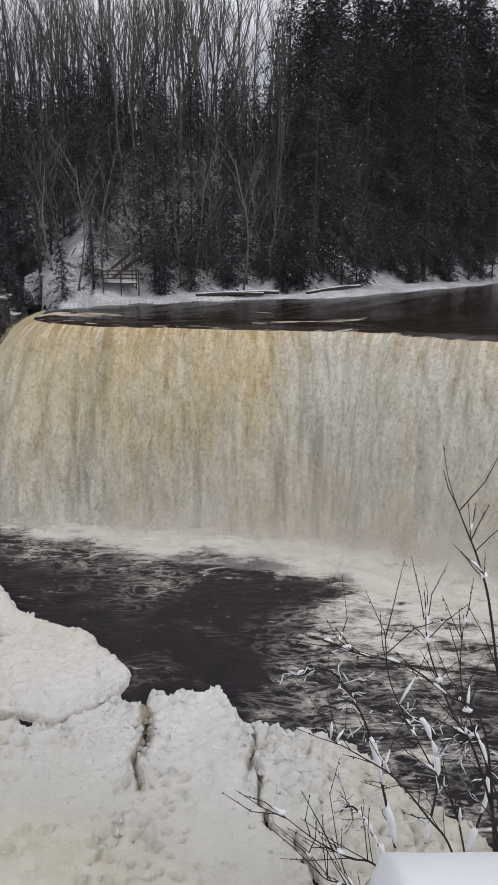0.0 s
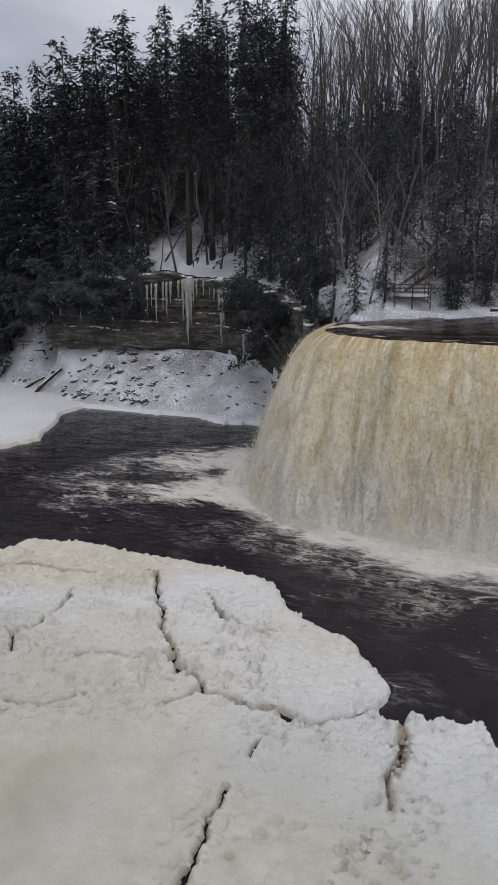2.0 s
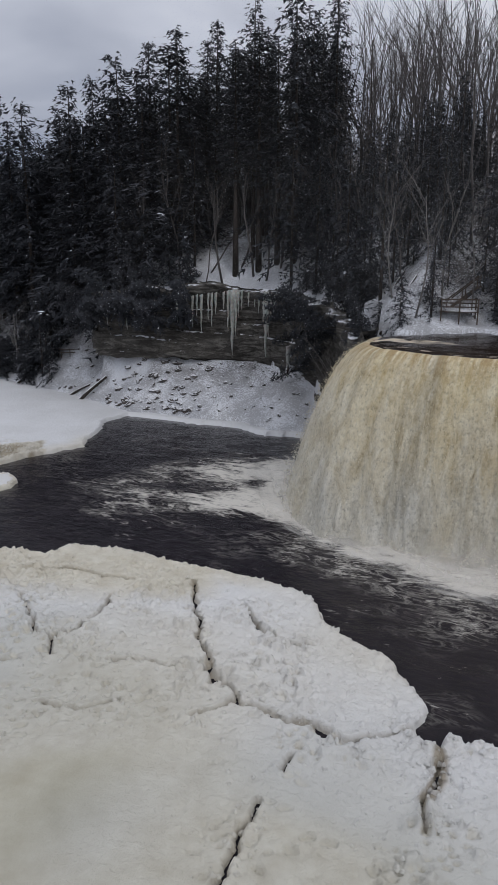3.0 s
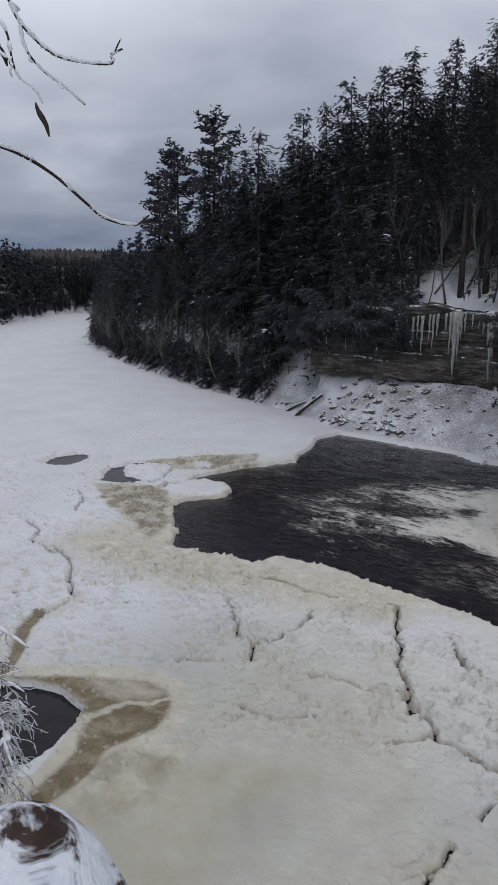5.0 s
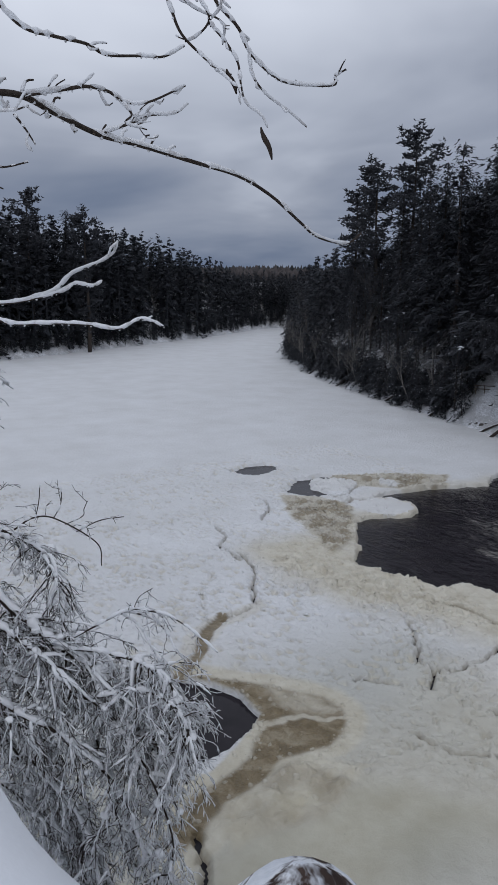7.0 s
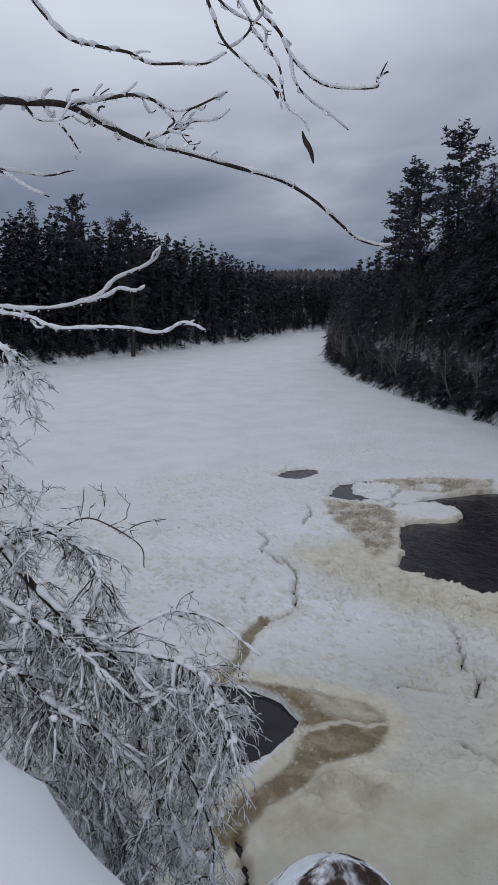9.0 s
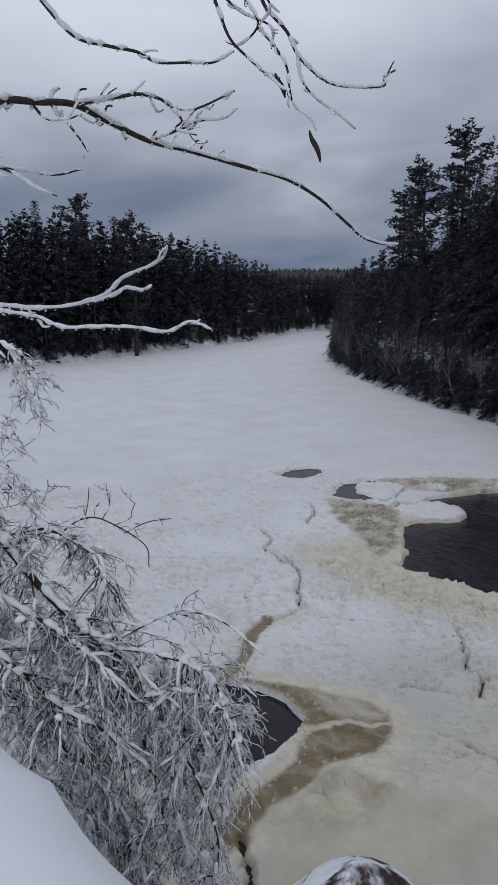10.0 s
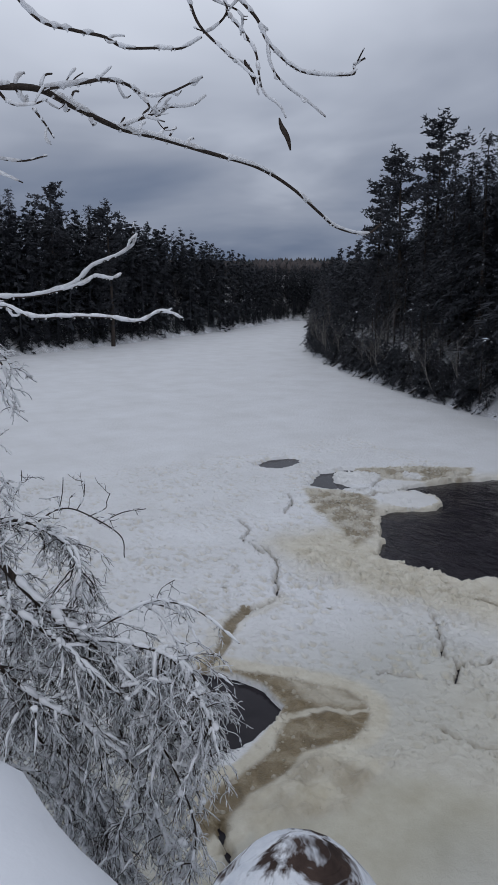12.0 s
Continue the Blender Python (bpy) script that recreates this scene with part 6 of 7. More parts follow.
rail = new("trail_railing")
rail.matrix_world = pose(-74.3, 94.3, height_at(-74.3, 94.3) + 0.05, 0, 0, 35)
for k in range(3):
    s = Soup()
    s.box(pose(-1.3 + 1.3 * k, 0, 0.5), 0.12, 0.12, 1.4, 0.06)
    part("post", s, TIMBER, rail, "", True)
for zz in (0.6, 1.1):
    s = Soup()
    s.box(pose(0, -0.09, zz), 3.2, 0.05, 0.13, 0.06)
    part("rail", s, TIMBER, rail, "", True)
tagged(rail, "short wooden trail railing on the snowy bank", "railing")


# ---- shrubs and branches near the camera ----
def frosted(soup, white, pts, rad, rng, crust=0.7, sides=6, per=5, taper=0.75):
    """A twig with a dark stem and an uneven ridge of frost or snow along its upper side."""
    line = spline(pts, per)
    n = len(line)
    soup.tube(line, [rad * (1 - taper * i / n) for i in range(n)], sides)
    run = []
    for i, p in enumerate(line):
        r = rad * (1 - taper * i / n)
        on = rng.random() < crust
        if on:
            run.append((p + np.array((0, 0, r * 0.75)) + np.array([rng.gauss(0, r * 0.15) for _ in range(3)]), r * rng.uniform(0.75, 1.5) + 0.003))
            if rng.random() < 0.5:
                c = p + np.array([rng.gauss(0, r * 0.4) for _ in range(2)] + [-r * rng.uniform(0.5, 1.1)])
                white.blob(c, r * rng.uniform(0.5, 1.0), r * rng.uniform(0.5, 1.0), r * rng.uniform(0.6, 1.3), rng, 0.4, 3, 5)
        if (not on or i == n - 1) and len(run) > 1:
            rs = [q[1] for q in run]
            rs[0], rs[-1] = rs[0] * 0.5, rs[-1] * 0.5
            white.tube([q[0] for q in run], rs, 6)
        if not on:
            run = []
    return line


def bough(name, label, group, twigs, rad_scale=1.0, crust=0.85, seed=1, spurs=0):
    """A hanging bough: lists of (radius in cm, points)."""
    rng = random.Random(seed)
    ob = new(name)
    base = np.array(twigs[0][1][0], float)
    ob.location = base
    dark, white = Soup(), Soup()
    for cm, pts in twigs:
        rel = [np.array(p, float) - base for p in pts]
        line = frosted(dark, white, rel, cm * 0.0115 * rad_scale, rng, crust, 7, 6, 0.55)
        for _ in range(int(spurs * len(pts))):
            i = rng.randrange(2, len(line) - 1)
            d = line[i] - line[i - 1]
            d = d / np.linalg.norm(d)
            side = np.cross(d, (0.8, 0.55, 0.0)) * rng.choice((-1, 1))
            a = line[i]
            b = a + (d * 0.6 + side) * rng.uniform(0.02, 0.06)
            frosted(dark, white, [a, b, b + d * rng.uniform(0.01, 0.04) + np.array((0, 0, 0.012))], cm * 0.0045, rng, 0.9, 5, 2, 0.4)
    part("stem", dark, TWIG, ob)
    tagged(part("frost", white, FROST, ob, "crust of frost and snow along the twigs"), kind="stuff")
    return tagged(ob, label, "branch", group)


OVER = "frosted branches hanging over the view"
bough("hanging_branch", "thin dark maple branch rimmed with white frost", OVER, [
    (1.15, [(-2.55, -0.05, 20.98), (-2.88, 0.34, 21.06), (-2.96, 0.43, 21.09), (-3.03, 0.55, 21.11), (-3.09, 0.69, 21.13), (-3.24, 0.87, 21.12), (-3.36, 1.09, 21.09), (-3.47, 1.32, 21.09), (-3.54, 1.62, 21.06), (-3.60, 1.90, 21.03), (-3.67, 2.15, 20.96), (-3.74, 2.39, 20.85), (-3.76, 2.53, 20.78), (-3.73, 2.71, 20.75), (-3.75, 2.84, 20.81)]),
    (0.65, [(-3.09, 0.69, 21.13), (-3.04, 0.83, 21.16), (-3.01, 0.89, 21.17), (-3.03, 0.98, 21.17), (-3.05, 1.05, 21.15), (-3.01, 1.12, 21.15), (-2.95, 1.24, 21.21)]),
    (0.6, [(-3.36, 1.10, 21.10), (-3.31, 1.20, 21.14), (-3.28, 1.26, 21.17), (-3.23, 1.35, 21.18), (-3.21, 1.40, 21.22)]),
    (0.45, [(-3.03, 0.53, 21.10), (-3.02, 0.57, 21.06), (-3.00, 0.63, 21.06), (-2.99, 0.68, 21.08)]),
    (0.4, [(-3.05, 0.65, 21.06), (-3.04, 0.68, 21.02), (-3.03, 0.71, 20.97)]),
    (0.45, [(-3.06, 1.03, 21.16), (-3.04, 1.07, 21.11), (-3.05, 1.05, 21.08), (-3.02, 1.12, 21.06)])], 1.0, 0.8, 3, 0.9)
bough("hanging_branch", "thin dark maple branch rimmed with white frost", OVER, [
    (0.7, [(-3.36, 0.56, 21.66), (-3.31, 0.64, 21.54), (-3.28, 0.76, 21.41), (-3.24, 0.87, 21.38), (-3.19, 0.97, 21.36), (-3.17, 1.04, 21.33), (-3.11, 1.15, 21.33), (-3.07, 1.22, 21.33), (-3.04, 1.29, 21.37)])], 1.0, 0.8, 4, 0.3)
bough("hanging_branch", "drooping dark twigs with frost and curled dead leaves", OVER, [
    (0.9, [(-3.80, 1.55, 22.15), (-3.68, 1.77, 21.87), (-3.65, 1.82, 21.78), (-3.60, 1.90, 21.68), (-3.57, 1.94, 21.58), (-3.51, 2.03, 21.48), (-3.45, 2.11, 21.44), (-3.33, 2.25, 21.43), (-3.33, 2.26, 21.47), (-3.30, 2.30, 21.50)]),
    (0.6, [(-3.57, 1.94, 21.58), (-3.56, 1.95, 21.48), (-3.52, 2.01, 21.39), (-3.46, 2.09, 21.32), (-3.41, 2.16, 21.25)]),
    (0.8, [(-3.56, 1.38, 22.05), (-3.52, 1.46, 21.76), (-3.50, 1.49, 21.66), (-3.48, 1.53, 21.56), (-3.43, 1.61, 21.47), (-3.39, 1.67, 21.41), (-3.35, 1.73, 21.35)]),
    (0.6, [(-3.42, 1.63, 21.61), (-3.38, 1.69, 21.53), (-3.35, 1.73, 21.45), (-3.34, 1.74, 21.36), (-3.33, 1.76, 21.29), (-3.29, 1.81, 21.24), (-3.28, 1.84, 21.19)])], 0.9, 0.8, 5, 0.5)
bough("hanging_branch", "drooping dark twigs with frost and curled dead leaves", OVER, [
    (0.7, [(-3.50, 1.50, 21.92), (-3.45, 1.57, 21.74), (-3.42, 1.63, 21.63), (-3.44, 1.59, 21.56), (-3.47, 1.54, 21.53)]),
    (0.6, [(-3.59, 1.54, 21.78), (-3.54, 1.62, 21.70), (-3.47, 1.73, 21.64), (-3.47, 1.73, 21.55)]),
    (0.6, [(-3.48, 1.55, 21.86), (-3.39, 1.67, 21.70), (-3.42, 1.63, 21.61)])], 0.9, 0.85, 6, 0.8)
for x, y, z, k in ((-3.285, 1.835, 21.135, 1.0), (-3.372, 1.71, 21.385, 0.75)):
    s = Soup()
    s.tube([np.array((0.006 * math.sin(i), 0.004 * i, -0.02 * i * k)) for i in range(-3, 5)], [0.003, 0.008, 0.012, 0.013, 0.012, 0.010, 0.007, 0.003], 6)
    leaf = new("dead_leaf", s.mesh("dead_leaf", TWIG))
    leaf.matrix_world = pose(x, y, z, 8, -10, 0)
    tagged(leaf, "curled dark dead leaf hanging from a twig", "leaf", "dead leaves on the twigs")
bough("hanging_branch", "low branch thickly crusted with white frost", OVER, [
    (0.7, [(-3.40, 0.20, 20.47), (-3.57, 0.44, 20.46), (-3.55, 0.52, 20.45), (-3.52, 0.65, 20.44), (-3.48, 0.78, 20.45), (-3.43, 0.93, 20.49), (-3.41, 0.98, 20.52), (-3.38, 1.04, 20.51), (-3.37, 1.08, 20.53)]),
    (0.55, [(-3.48, 0.80, 20.455), (-3.44, 0.90, 20.49), (-3.41, 0.97, 20.56), (-3.38, 1.06, 20.60), (-3.35, 1.12, 20.64), (-3.34, 1.14, 20.69)])], 1.0, 1.0, 7, 0.4)
bough("hanging_branch", "low branch thickly crusted with white frost", OVER, [
    (0.9, [(-4.10, 0.30, 20.48), (-4.26, 0.58, 20.44), (-4.23, 0.68, 20.41), (-4.20, 0.83, 20.38), (-4.16, 0.94, 20.33), (-4.10, 1.14, 20.33), (-4.03, 1.30, 20.32), (-3.98, 1.43, 20.30), (-3.93, 1.53, 20.35), (-3.88, 1.63, 20.31)])], 1.0, 1.0, 8, 0.2)
bough("hanging_branch", "thin dark maple branch rimmed with white frost", OVER, [
    (0.5, [(-3.22, 0.22, 20.97), (-3.17, 0.41, 20.93), (-3.14, 0.53, 20.91), (-3.11, 0.62, 20.90), (-3.08, 0.70, 20.92)]),
    (0.4, [(-3.17, 0.41, 20.93), (-3.15, 0.49, 20.90), (-3.13, 0.55, 20.86), (-3.11, 0.62, 20.83)])], 1.0, 0.8, 9, 0.3)


RIGHTWARDS, INWARDS = np.array((0.52, 0.86, 0.0)), np.array((-0.86, 0.52, 0.0))


def laden(dark, white, line, r0, r1, cover, rng, sides=5, lump=1.0):
    """A stem with a broken, lumpy ridge of snow lying along its upper side."""
    n = len(line)
    dark.tube(line, [r0 + (r1 - r0) * i / (n - 1) for i in range(n)], sides)
    i = 0
    while i < n - 1:
        k = min(n, i + rng.randint(3, 8))
        if rng.random() < cover and k - i > 2:
            pts, rad = [], []
            for j in range(i, k):
                r = (r0 + (r1 - r0) * j / (n - 1)) * rng.uniform(0.75, 1.9) * lump + 0.005
                r = r * (0.45 if j in (i, k - 1) else 1.0)
                pts.append(line[j] + np.array((rng.gauss(0, 0.15 * r), rng.gauss(0, 0.15 * r), 0.75 * r)))
                rad.append(r)
            white.tube(pts, rad, 6)
        i = k - 1 if rng.random() < 0.6 else k + 1


def rimed_twig(dark, white, start, way, length, hang, rng, rime, spurs, thick=1.0):
    """A thin twig that sags, rimed along its upper side, with short side spurs."""
    p, q = [start], way / np.linalg.norm(way)
    for _ in range(5):
        q = q + np.array((rng.gauss(0, 0.27), rng.gauss(0, 0.27), rng.gauss(0, 0.2) - 0.20 * hang))
        q = q / np.linalg.norm(q)
        p.append(p[-1] + q * length / 5)
    dark.tube(p, [0.0040 * thick * (1 - 0.45 * k / 5) for k in range(6)], 3, False)
    if rng.random() < rime:
        up = 0.0038 * thick
        white.tube([c + np.array((rng.gauss(0, 0.002), rng.gauss(0, 0.002), up)) for c in p], [thick * rng.uniform(0.0030, 0.0070) * (1 - 0.2 * k / 5) for k in range(6)], 4)
    for _ in range(spurs):
        k = rng.randrange(1, 5)
        w = (p[k + 1] - p[k]) / (length / 5) * 0.8 + np.array((rng.gauss(0, 0.55), rng.gauss(0, 0.55), rng.uniform(-0.7, 0.5)))
        w = w / np.linalg.norm(w) * length * rng.uniform(0.15, 0.42)
        tip = [p[k], p[k] + w * 0.55 + np.array((0, 0, rng.gauss(0, 0.008))), p[k] + w]
        if rng.random() < rime:
            white.tube([c + np.array((0, 0, 0.003)) for c in tip], [0.004 * thick, 0.005 * thick * rng.uniform(0.7, 1.5), 0.003 * thick], 4)
        else:
            dark.tube(tip, [0.003 * thick, 0.0024 * thick, 0.0018 * thick], 3, False)
    return p


def rimed_bush(name, root, limbs, seed, density, hang, rime):
    """A leaning bush: limbs as (radius, snow cover, points), side branches, and a lace of rimed twigs."""
    rng = random.Random(seed)
    ob = new(name)
    base = np.array(root, float)
    ob.location = base
    stems, loads, fine, pale = Soup(), Soup(), Soup(), Soup()
    for rad, cover, pts in limbs:
        rel = [np.array(p, float) - base for p in pts]
        if rad > 0.015:
            rel = [rel[0] * 0.05, rel[0] * 0.5 + np.array((0, 0, 0.2))] + rel
        line = spline(rel, 10)
        n = len(line)
        laden(stems, loads, line, rad, rad * 0.25 + 0.003, cover, rng, 7, 1.05 if rad > 0.02 else 1.3)
        first = 20 if rad > 0.015 else 2
        run = sum(float(np.linalg.norm(line[k + 1] - line[k])) for k in range(first, n - 1))
        for _ in range(int(run * density * (1.0 if rad > 0.012 else 0.7))):
            k = rng.randrange(first, n - 1)
            d = line[k + 1] - line[k]
            d = d / np.linalg.norm(d)
            low = min(1.0, k / n + 0.1)
            way = d * rng.uniform(0.2, 1.0) + RIGHTWARDS * rng.uniform(-0.55, 0.4) + INWARDS * rng.uniform(-0.2, 0.7) + np.array((rng.gauss(0, 0.6), rng.gauss(0, 0.6), rng.uniform(-0.7, 0.7) - 0.2 * hang * low))
            big = rad > 0.012 and rng.random() < 0.34
            length = rng.uniform(0.40, 0.80) if big else rng.uniform(0.14, 0.42)
            length = length * (1.0 if rad > 0.012 else 0.7)
            twig = rimed_twig(fine, pale, line[k], way, length, hang * (0.5 + low), rng, rime, 5 if big else rng.randint(2, 4), 1.3 if big else 1.0)
            if big:
                arm = spline(twig, 3)
                laden(fine, loads, arm, 0.009, 0.003, 0.45, rng, 4, 1.4)
                if rng.random() < 0.4:
                    lump = rng.uniform(0.022, 0.045)
                    loads.blob(arm[rng.randrange(2, len(arm) - 1)] + np.array((0, 0, lump * 0.5)), lump * 1.5, lump * 1.2, lump * 0.8, rng, 0.25, 5, 8)
                for _ in range(9):
                    m = rng.randrange(2, len(arm) - 1)
                    w = (arm[m] - arm[m - 1]) * 12 + RIGHTWARDS * rng.uniform(-0.2, 0.3) + np.array((rng.gauss(0, 0.5), rng.gauss(0, 0.5), rng.uniform(-0.8, 0.2)))
                    rimed_twig(fine, pale, arm[m], w, rng.uniform(0.14, 0.34), hang, rng, rime, rng.randint(2, 4), 0.9)
    part("limb", stems, TWIG, ob)
    tagged(part("snow_load", loads, SNOW, ob, "snow lying along the limbs"), kind="stuff")
    tagged(part("bare_twig_mass", fine, TWIG, ob), kind="stuff")
    tagged(part("frosted_twig_mass", pale, FROST, ob, "twigs coated with white frost"), kind="stuff")
    return ob


tagged(rimed_bush("snowy_bush", (-9.6, -0.4, 16.9), [
    (0.022, 0.35, [(-8.11, 0.88, 17.93), (-7.78, 1.65, 18.16), (-7.62, 1.94, 18.05), (-7.49, 2.16, 17.87), (-7.30, 2.36, 17.28)]),
    (0.058, 1, [(-8.11, 0.94, 18.59), (-7.82, 1.32, 18.11), (-7.54, 1.72, 17.49), (-7.29, 2.13, 17.02), (-6.96, 2.66, 16.53), (-6.65, 3.10, 15.91)]),
    (0.03, 1, [(-7.87, 0.83, 17.81), (-7.44, 1.51, 17.39), (-7.27, 1.78, 17.15), (-7.12, 2.01, 16.92), (-6.85, 2.39, 16.45)]),
    (0.032, 0.9, [(-7.79, 0.78, 17.32), (-7.53, 1.18, 17.03), (-7.21, 1.67, 16.47), (-6.98, 2.10, 16.13), (-6.70, 2.51, 15.55), (-6.42, 2.76, 14.55)]),
    (0.025, 0.9, [(-8.12, 0.79, 16.75), (-7.76, 1.36, 16.38), (-7.55, 1.69, 16.00), (-7.15, 2.24, 15.10), (-6.94, 2.39, 14.29)]),
    (0.03, 0.7, [(-8.95, 1.02, 17.81), (-8.33, 1.70, 16.61), (-7.98, 2.14, 15.96), (-7.66, 2.39, 14.63), (-7.53, 2.41, 13.83)])], 41, 44, 0.75, 0.55), "leaning leafless bush weighed down with snow and frost", "bush", "frosted bushes on the bluff")
tagged(rimed_bush("snowy_bush", (-9.2, 0.3, 16.2), [
    (0.02, 0.8, [(-7.36, 2.15, 16.97), (-7.29, 2.27, 16.66), (-7.19, 2.37, 16.22), (-6.92, 2.66, 15.22), (-6.82, 2.73, 14.65)]),
    (0.018, 1, [(-7.18, 2.24, 16.96), (-6.83, 2.67, 16.90), (-6.65, 2.86, 16.81), (-6.50, 3.00, 16.70), (-6.31, 3.05, 16.31)]),
    (0.018, 0.9, [(-7.03, 2.31, 16.48), (-6.77, 2.56, 16.19), (-6.54, 2.72, 15.87), (-6.21, 2.85, 15.22), (-6.12, 2.75, 14.76)]),
    (0.02, 0.9, [(-7.67, 2.13, 16.72), (-7.27, 2.54, 16.46), (-6.93, 2.82, 16.12), (-6.67, 3.01, 15.85), (-6.42, 3.15, 15.53)]),
    (0.014, 1, [(-6.87, 2.40, 16.53), (-6.62, 2.75, 16.61), (-6.40, 2.97, 16.50), (-6.25, 3.05, 16.31), (-6.09, 3.07, 15.96)]),
    (0.018, 0.6, [(-8.96, 1.15, 17.18), (-8.37, 1.92, 16.74), (-7.99, 2.51, 16.74), (-7.34, 3.08, 15.64), (-7.05, 3.19, 14.78)]),
    (0.02, 0.7, [(-8.67, 1.01, 16.10), (-8.17, 1.73, 15.71), (-7.73, 2.19, 14.88), (-7.44, 2.53, 14.36), (-7.20, 2.67, 13.59)]),
    (0.02, 0.8, [(-8.47, 0.76, 15.60), (-7.97, 1.53, 15.34), (-7.64, 1.97, 14.96), (-7.40, 2.25, 14.51), (-7.19, 2.40, 13.88)])], 42, 50, 1.1, 0.8), "drooping curtain of twigs furred with frost", "bush", "frosted bushes on the bluff")
tagged(rimed_bush("snowy_bush", (-7.65, 1.92, 18.1), [
    (0.009, 0.3, [(-7.65, 1.92, 18.14), (-7.58, 2.09, 18.25), (-7.46, 2.28, 18.24), (-7.21, 2.60, 18.00), (-7.15, 2.62, 17.77)]),
    (0.006, 0.3, [(-7.33, 2.44, 18.11), (-7.19, 2.63, 18.23), (-7.03, 2.82, 18.28)]),
    (0.005, 0.2, [(-7.56, 2.11, 18.25), (-7.55, 2.15, 18.42), (-7.55, 2.17, 18.59)]),
    (0.005, 0.2, [(-7.47, 2.26, 18.24), (-7.47, 2.34, 18.37), (-7.51, 2.37, 18.51), (-7.55, 2.35, 18.52)]),
    (0.005, 0.2, [(-7.40, 2.35, 18.18), (-7.33, 2.51, 18.26), (-7.33, 2.53, 18.33), (-7.33, 2.57, 18.41)]),
    (0.005, 0.5, [(-7.82, 1.67, 18.20), (-7.79, 1.72, 18.37), (-7.74, 1.80, 18.54), (-7.73, 1.81, 18.67)])], 44, 10, 0.2, 0.3), "thin dark twigs rising from the bush", "bush", "frosted bushes on the bluff")
tagged(rimed_bush("snowy_bush", (-7.08, 2.27, 17.1), [
    (0.009, 1, [(-7.08, 2.27, 17.12), (-6.78, 2.69, 17.40), (-6.61, 2.88, 17.42), (-6.41, 3.09, 17.33), (-6.09, 3.32, 17.08)]),
    (0.008, 1, [(-6.86, 2.73, 17.36), (-6.68, 2.89, 17.33), (-6.52, 2.99, 17.22), (-6.37, 3.03, 17.03)]),
    (0.007, 1, [(-6.88, 2.69, 17.34), (-6.74, 2.82, 17.23), (-6.61, 2.89, 17.03), (-6.51, 2.98, 16.98)]),
    (0.004, 0.2, [(-6.83, 2.80, 17.38), (-6.82, 2.87, 17.50), (-6.76, 2.98, 17.58)])], 46, 22, 1.2, 0.85), "arching sprays furred white with frost", "bush", "frosted bushes on the bluff")
tagged(rimed_bush("snowy_bush", (-8.3, 0.7, 19.6), [
    (0.01, 0.9, [(-7.99, 1.06, 20.40), (-7.69, 1.43, 20.07), (-7.53, 1.62, 19.89), (-7.44, 1.71, 19.74), (-7.40, 1.77, 19.71)]),
    (0.01, 1, [(-7.97, 1.05, 20.29), (-7.67, 1.45, 20.03), (-7.55, 1.56, 19.80), (-7.46, 1.61, 19.57), (-7.37, 1.68, 19.35)]),
    (0.008, 1, [(-7.86, 1.17, 20.14), (-7.63, 1.46, 19.90), (-7.56, 1.50, 19.69), (-7.49, 1.54, 19.50)]),
    (0.008, 1, [(-7.88, 1.13, 19.61), (-7.66, 1.40, 19.37), (-7.60, 1.46, 19.27), (-7.55, 1.49, 19.15)]),
    (0.009, 1, [(-7.93, 1.12, 19.28), (-7.75, 1.38, 19.20), (-7.65, 1.49, 19.06), (-7.58, 1.57, 18.98)]),
    (0.009, 1, [(-8.00, 1.11, 19.04), (-7.80, 1.38, 18.91), (-7.71, 1.48, 18.78), (-7.64, 1.56, 18.66)]),
    (0.009, 0.6, [(-8.09, 1.12, 18.97), (-7.88, 1.38, 18.72), (-7.74, 1.53, 18.53), (-7.56, 1.74, 18.28), (-7.41, 1.97, 18.23)]),
    (0.007, 0.6, [(-7.94, 1.22, 18.59), (-7.79, 1.46, 18.57), (-7.71, 1.61, 18.60), (-7.64, 1.70, 18.53)]),
    (0.008, 1, [(-7.64, 1.49, 20.00), (-7.54, 1.63, 19.79), (-7.51, 1.68, 19.61), (-7.44, 1.76, 19.35)])], 43, 34, 0.5, 1.0), "drooping frost-covered twigs above the larger bush", "bush", "frosted bushes on the bluff")


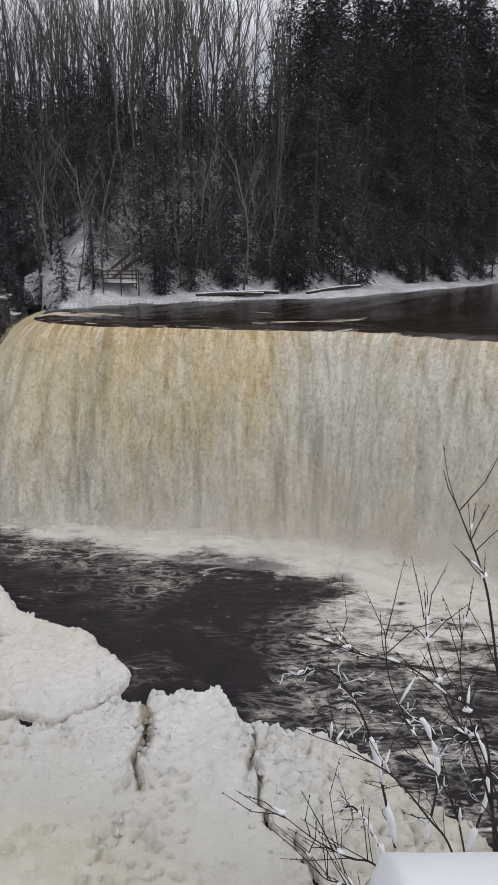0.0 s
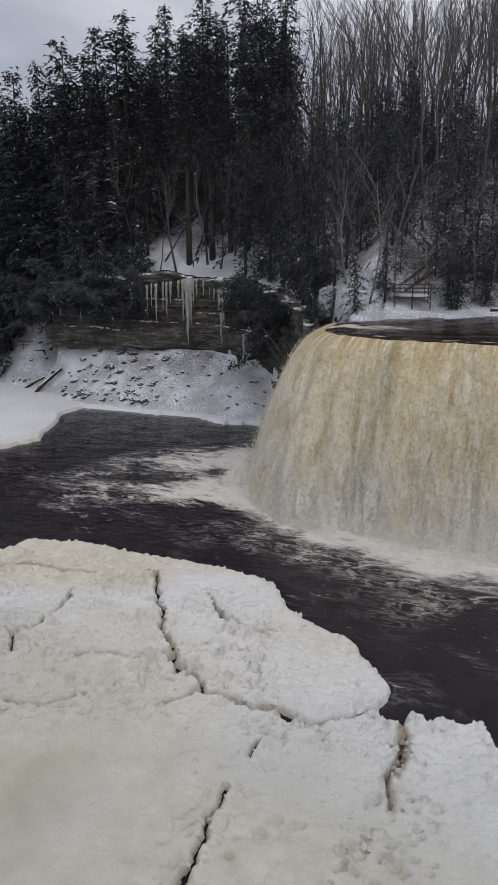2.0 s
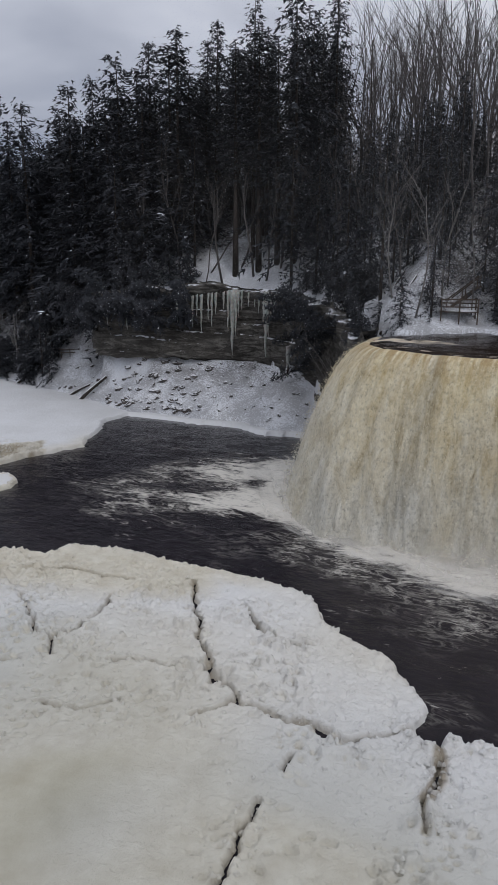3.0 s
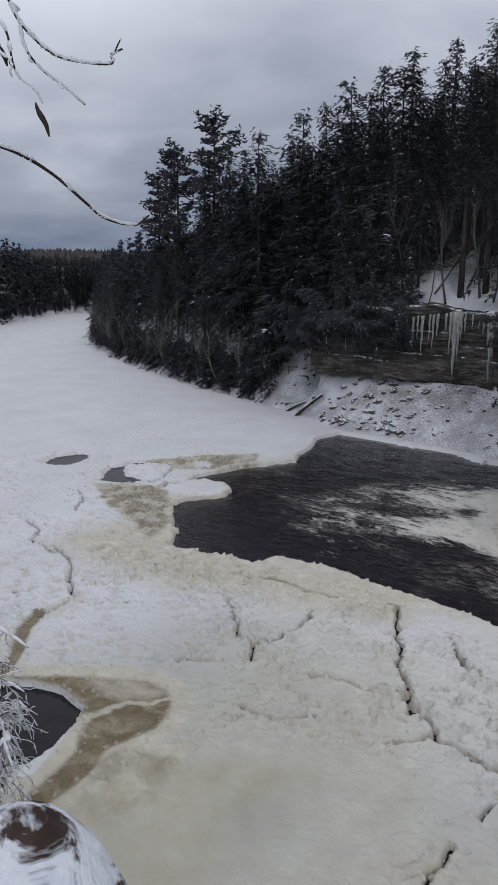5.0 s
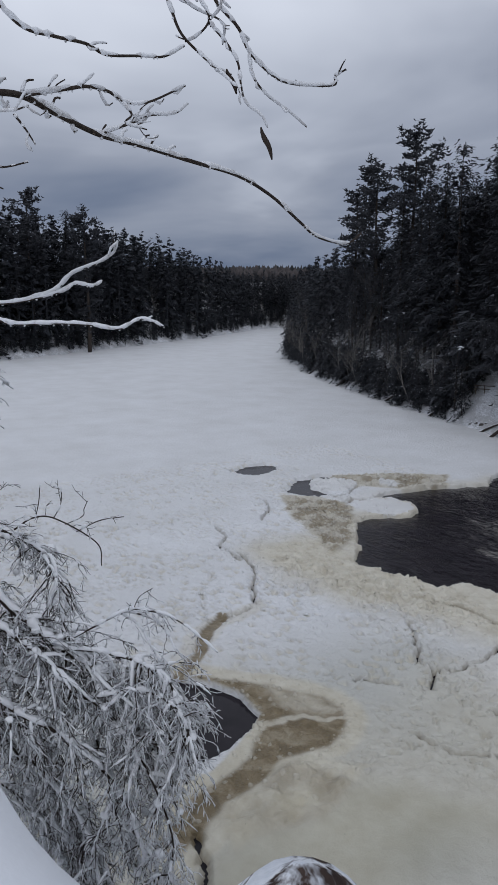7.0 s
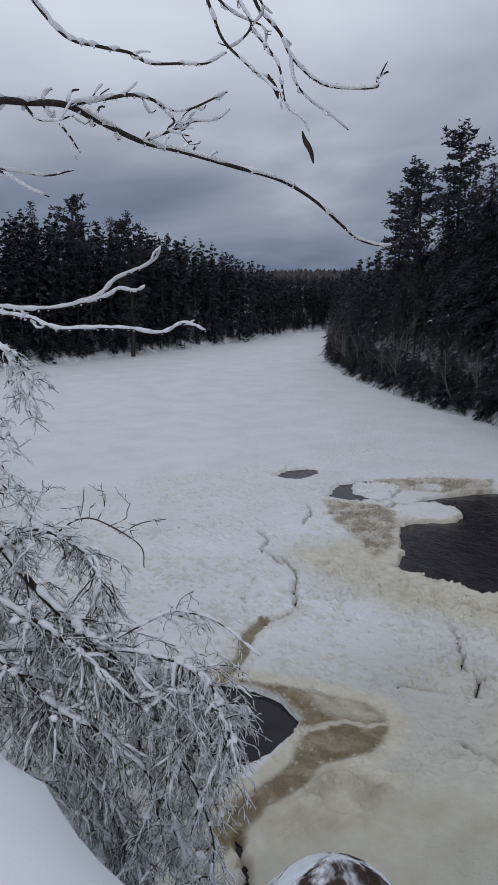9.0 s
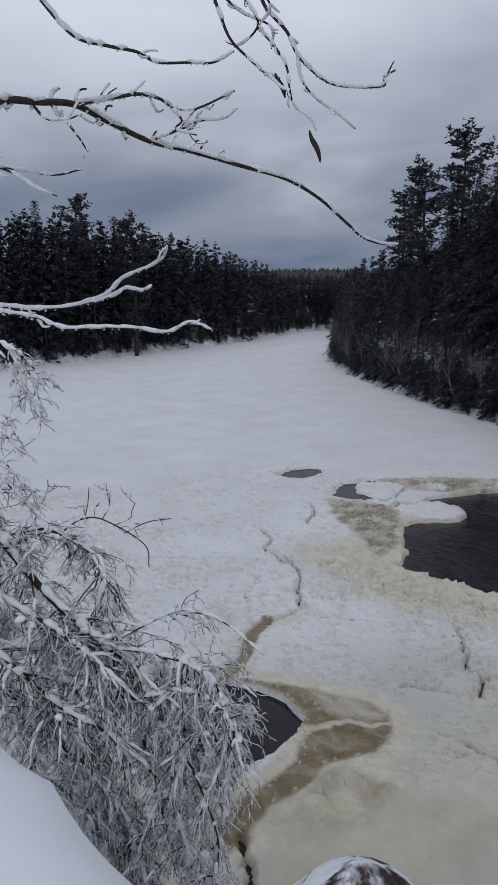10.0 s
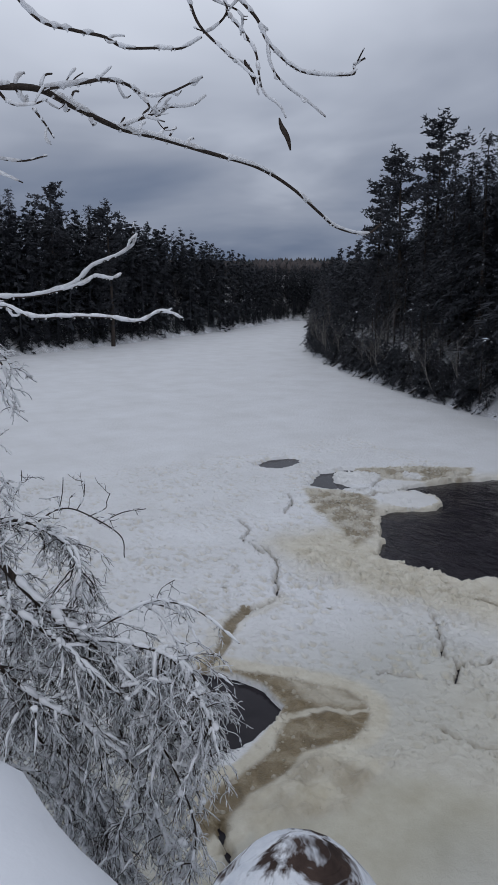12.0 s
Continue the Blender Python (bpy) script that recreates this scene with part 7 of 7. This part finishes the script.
def upright_shrub(name, stems, seed, label):
    """A thin dark shrub of rising stems with buds, and snow lodged in its forks."""
    rng = random.Random(seed)
    ob = new(name)
    base = np.array(stems[0][1][0], float)
    ob.location = base
    dark, white = Soup(), Soup()
    for cm, pts in stems:
        line = [p - base for p in spline(pts, 6)]
        n = len(line)
        dark.tube(line, [0.0085 * cm * (1 - 0.75 * i / n) for i in range(n)], 6)
        for _ in range(16):
            i = rng.randrange(int(n * 0.25), n)
            d = line[min(i + 1, n - 1)] - line[max(0, i - 1)]
            d = d / (np.linalg.norm(d) + 1e-6)
            q = d * 0.8 + np.array((rng.gauss(0, 0.5), rng.gauss(0, 0.5), rng.uniform(-0.1, 0.5)))
            q = q / np.linalg.norm(q)
            ln = rng.uniform(0.12, 0.5)
            tw = [line[i], line[i] + q * ln * 0.5, line[i] + q * ln + np.array((0, 0, 0.06 * ln))]
            tw[1] = tw[1] + np.array((rng.gauss(0, 0.03), rng.gauss(0, 0.03), rng.gauss(0, 0.03))) * ln * 2
            dark.tube(tw, [0.0036, 0.0028, 0.0016], 4)
            for b in range(rng.randint(1, 4)):
                u = rng.uniform(0.0, 1.0)
                c = tw[1] + (tw[2] - tw[1]) * u
                dark.blob(c + np.array([rng.gauss(0, 0.003) for _ in range(3)]), 0.0042, 0.0042, 0.008, rng, 0.2, 3, 5)
            if rng.random() < 0.30:
                q2 = tw[0] + (tw[1] - tw[0]) * rng.uniform(0.3, 0.9)
                white.tube([tw[0] + (0, 0, 0.006), (tw[0] + q2) / 2 + (0, 0, 0.012), q2 + (0, 0, 0.006)], [0.005, 0.011, 0.003], 5)
            if rng.random() < 0.07:
                white.blob(tw[0] + (0, 0, 0.012), 0.026, 0.02, 0.016, rng, 0.35, 5, 8)
    part("stem", dark, TWIG, ob)
    tagged(part("snow_load", white, SNOW, ob, "snow lodged on the twigs"), kind="stuff")
    return tagged(ob, label, "bush", "shrubs on the bluff edge")


upright_shrub("bare_shrub", [
    (1.1, [(1.45, 3.6, 16.2), (1.28, 3.72, 16.78), (1.13, 3.76, 16.99), (0.92, 3.82, 17.23), (0.71, 3.87, 17.35), (0.52, 3.90, 17.45)]),
    (1.2, [(1.60, 3.55, 16.3), (1.51, 3.63, 16.99), (1.34, 3.69, 17.54), (1.20, 3.74, 17.77), (1.05, 3.79, 18.15), (1.01, 3.80, 18.45)]),
    (1.2, [(1.65, 3.55, 16.3), (1.54, 3.62, 17.33), (1.36, 3.69, 18.39), (1.27, 3.72, 18.72), (1.19, 3.75, 18.91), (1.12, 3.77, 19.07)]),
    (1.0, [(1.55, 3.6, 16.5), (1.39, 3.68, 17.67), (1.16, 3.75, 17.88), (0.94, 3.82, 18.02), (0.68, 3.87, 18.06), (0.51, 3.90, 18.12)]),
    (0.9, [(1.40, 3.5, 16.2), (1.30, 3.68, 17.0), (1.05, 3.76, 17.5), (0.85, 3.8, 17.9), (0.8, 3.82, 18.2)]),
    (0.9, [(1.62, 3.5, 16.4), (1.50, 3.6, 17.2), (1.25, 3.72, 17.9), (1.22, 3.75, 18.4)])], 51, "leafless dark shrub with buds and lodged snow")
upright_shrub("bare_shrub", [
    (0.9, [(1.0, 3.2, 16.7), (0.75, 3.35, 17.02), (0.59, 3.38, 17.06), (0.40, 3.41, 17.15), (0.20, 3.43, 17.31)]),
    (0.7, [(0.9, 3.2, 16.6), (0.62, 3.36, 16.85), (0.45, 3.4, 16.9), (0.36, 3.42, 17.05)])], 52, "leafless dark shrub with buds and lodged snow")
tagged(rimed_bush("snowy_bush", (1.5, 4.7, 14.9), [
    (0.0115, 0.6, [(1.19, 4.78, 15.78), (0.97, 4.83, 16.69), (0.78, 4.87, 17.11), (0.60, 4.90, 17.30), (0.38, 4.92, 17.24)]),
    (0.0105, 0.65, [(1.4, 4.7, 15.9), (1.45, 4.7, 16.5), (1.35, 4.75, 16.9), (1.2, 4.8, 17.0)]),
    (0.0105, 0.65, [(1.7, 4.6, 15.9), (1.8, 4.6, 16.5), (1.7, 4.65, 16.9), (1.6, 4.7, 16.8)]),
    (0.0105, 0.65, [(1.2, 4.75, 15.5), (1.0, 4.8, 15.9), (0.85, 4.85, 16.1), (0.75, 4.9, 16.0)]),
    (0.0105, 0.65, [(1.9, 4.5, 15.6), (2.1, 4.5, 16.1), (2.1, 4.55, 16.6), (2.0, 4.6, 16.8)])], 45, 26, 0.3, 0.5), "low bush crusted with snow on the bluff slope", "bush", "shrubs on the bluff edge")

# the snow-capped post at the edge
post = new("fence_post")
post.location = (-0.785, 0.068, 18.769)
s = Soup()
rings = ((-0.3, 0.085), (0.4, 0.085), (0.9, 0.09), (1.16, 0.097), (1.22, 0.094), (1.27, 0.082), (1.315, 0.062), (1.345, 0.040), (1.36, 0.018), (1.365, 0.004))
s.tube([np.array((0.002 * i, 0.0, z)) for i, (z, _) in enumerate(rings)], [r for _, r in rings], 18)
M = Mat("snow_patched_timber", rough=0.8, spec=0.2)
c = M.coords()
caught = M.math("ADD", M.noise(M.coords(scale=(1, 1, 0.55), rot=(0.5, 0.3, 0)), 26.0, 4, 0.6, 0.8), M.math("MULTIPLY", M.up(), 0.06))
M.color(M.mix(M.ramp(caught, (0.465, 0.0), (0.56, 1.0)), M.ramp(M.noise(c, 40.0, 5), (0.3, (0.022, 0.014, 0.012)), (0.7, (0.075, 0.05, 0.04))), M.ramp(M.noise(c, 60.0, 3), (0.3, (0.60, 0.63, 0.68)), (0.7, (0.80, 0.81, 0.83)))))
M.bump(caught, 0.5, 0.02)
part("timber", s, M.m, post)
tagged(post, "weathered round-topped wooden post patched with snow", "post")
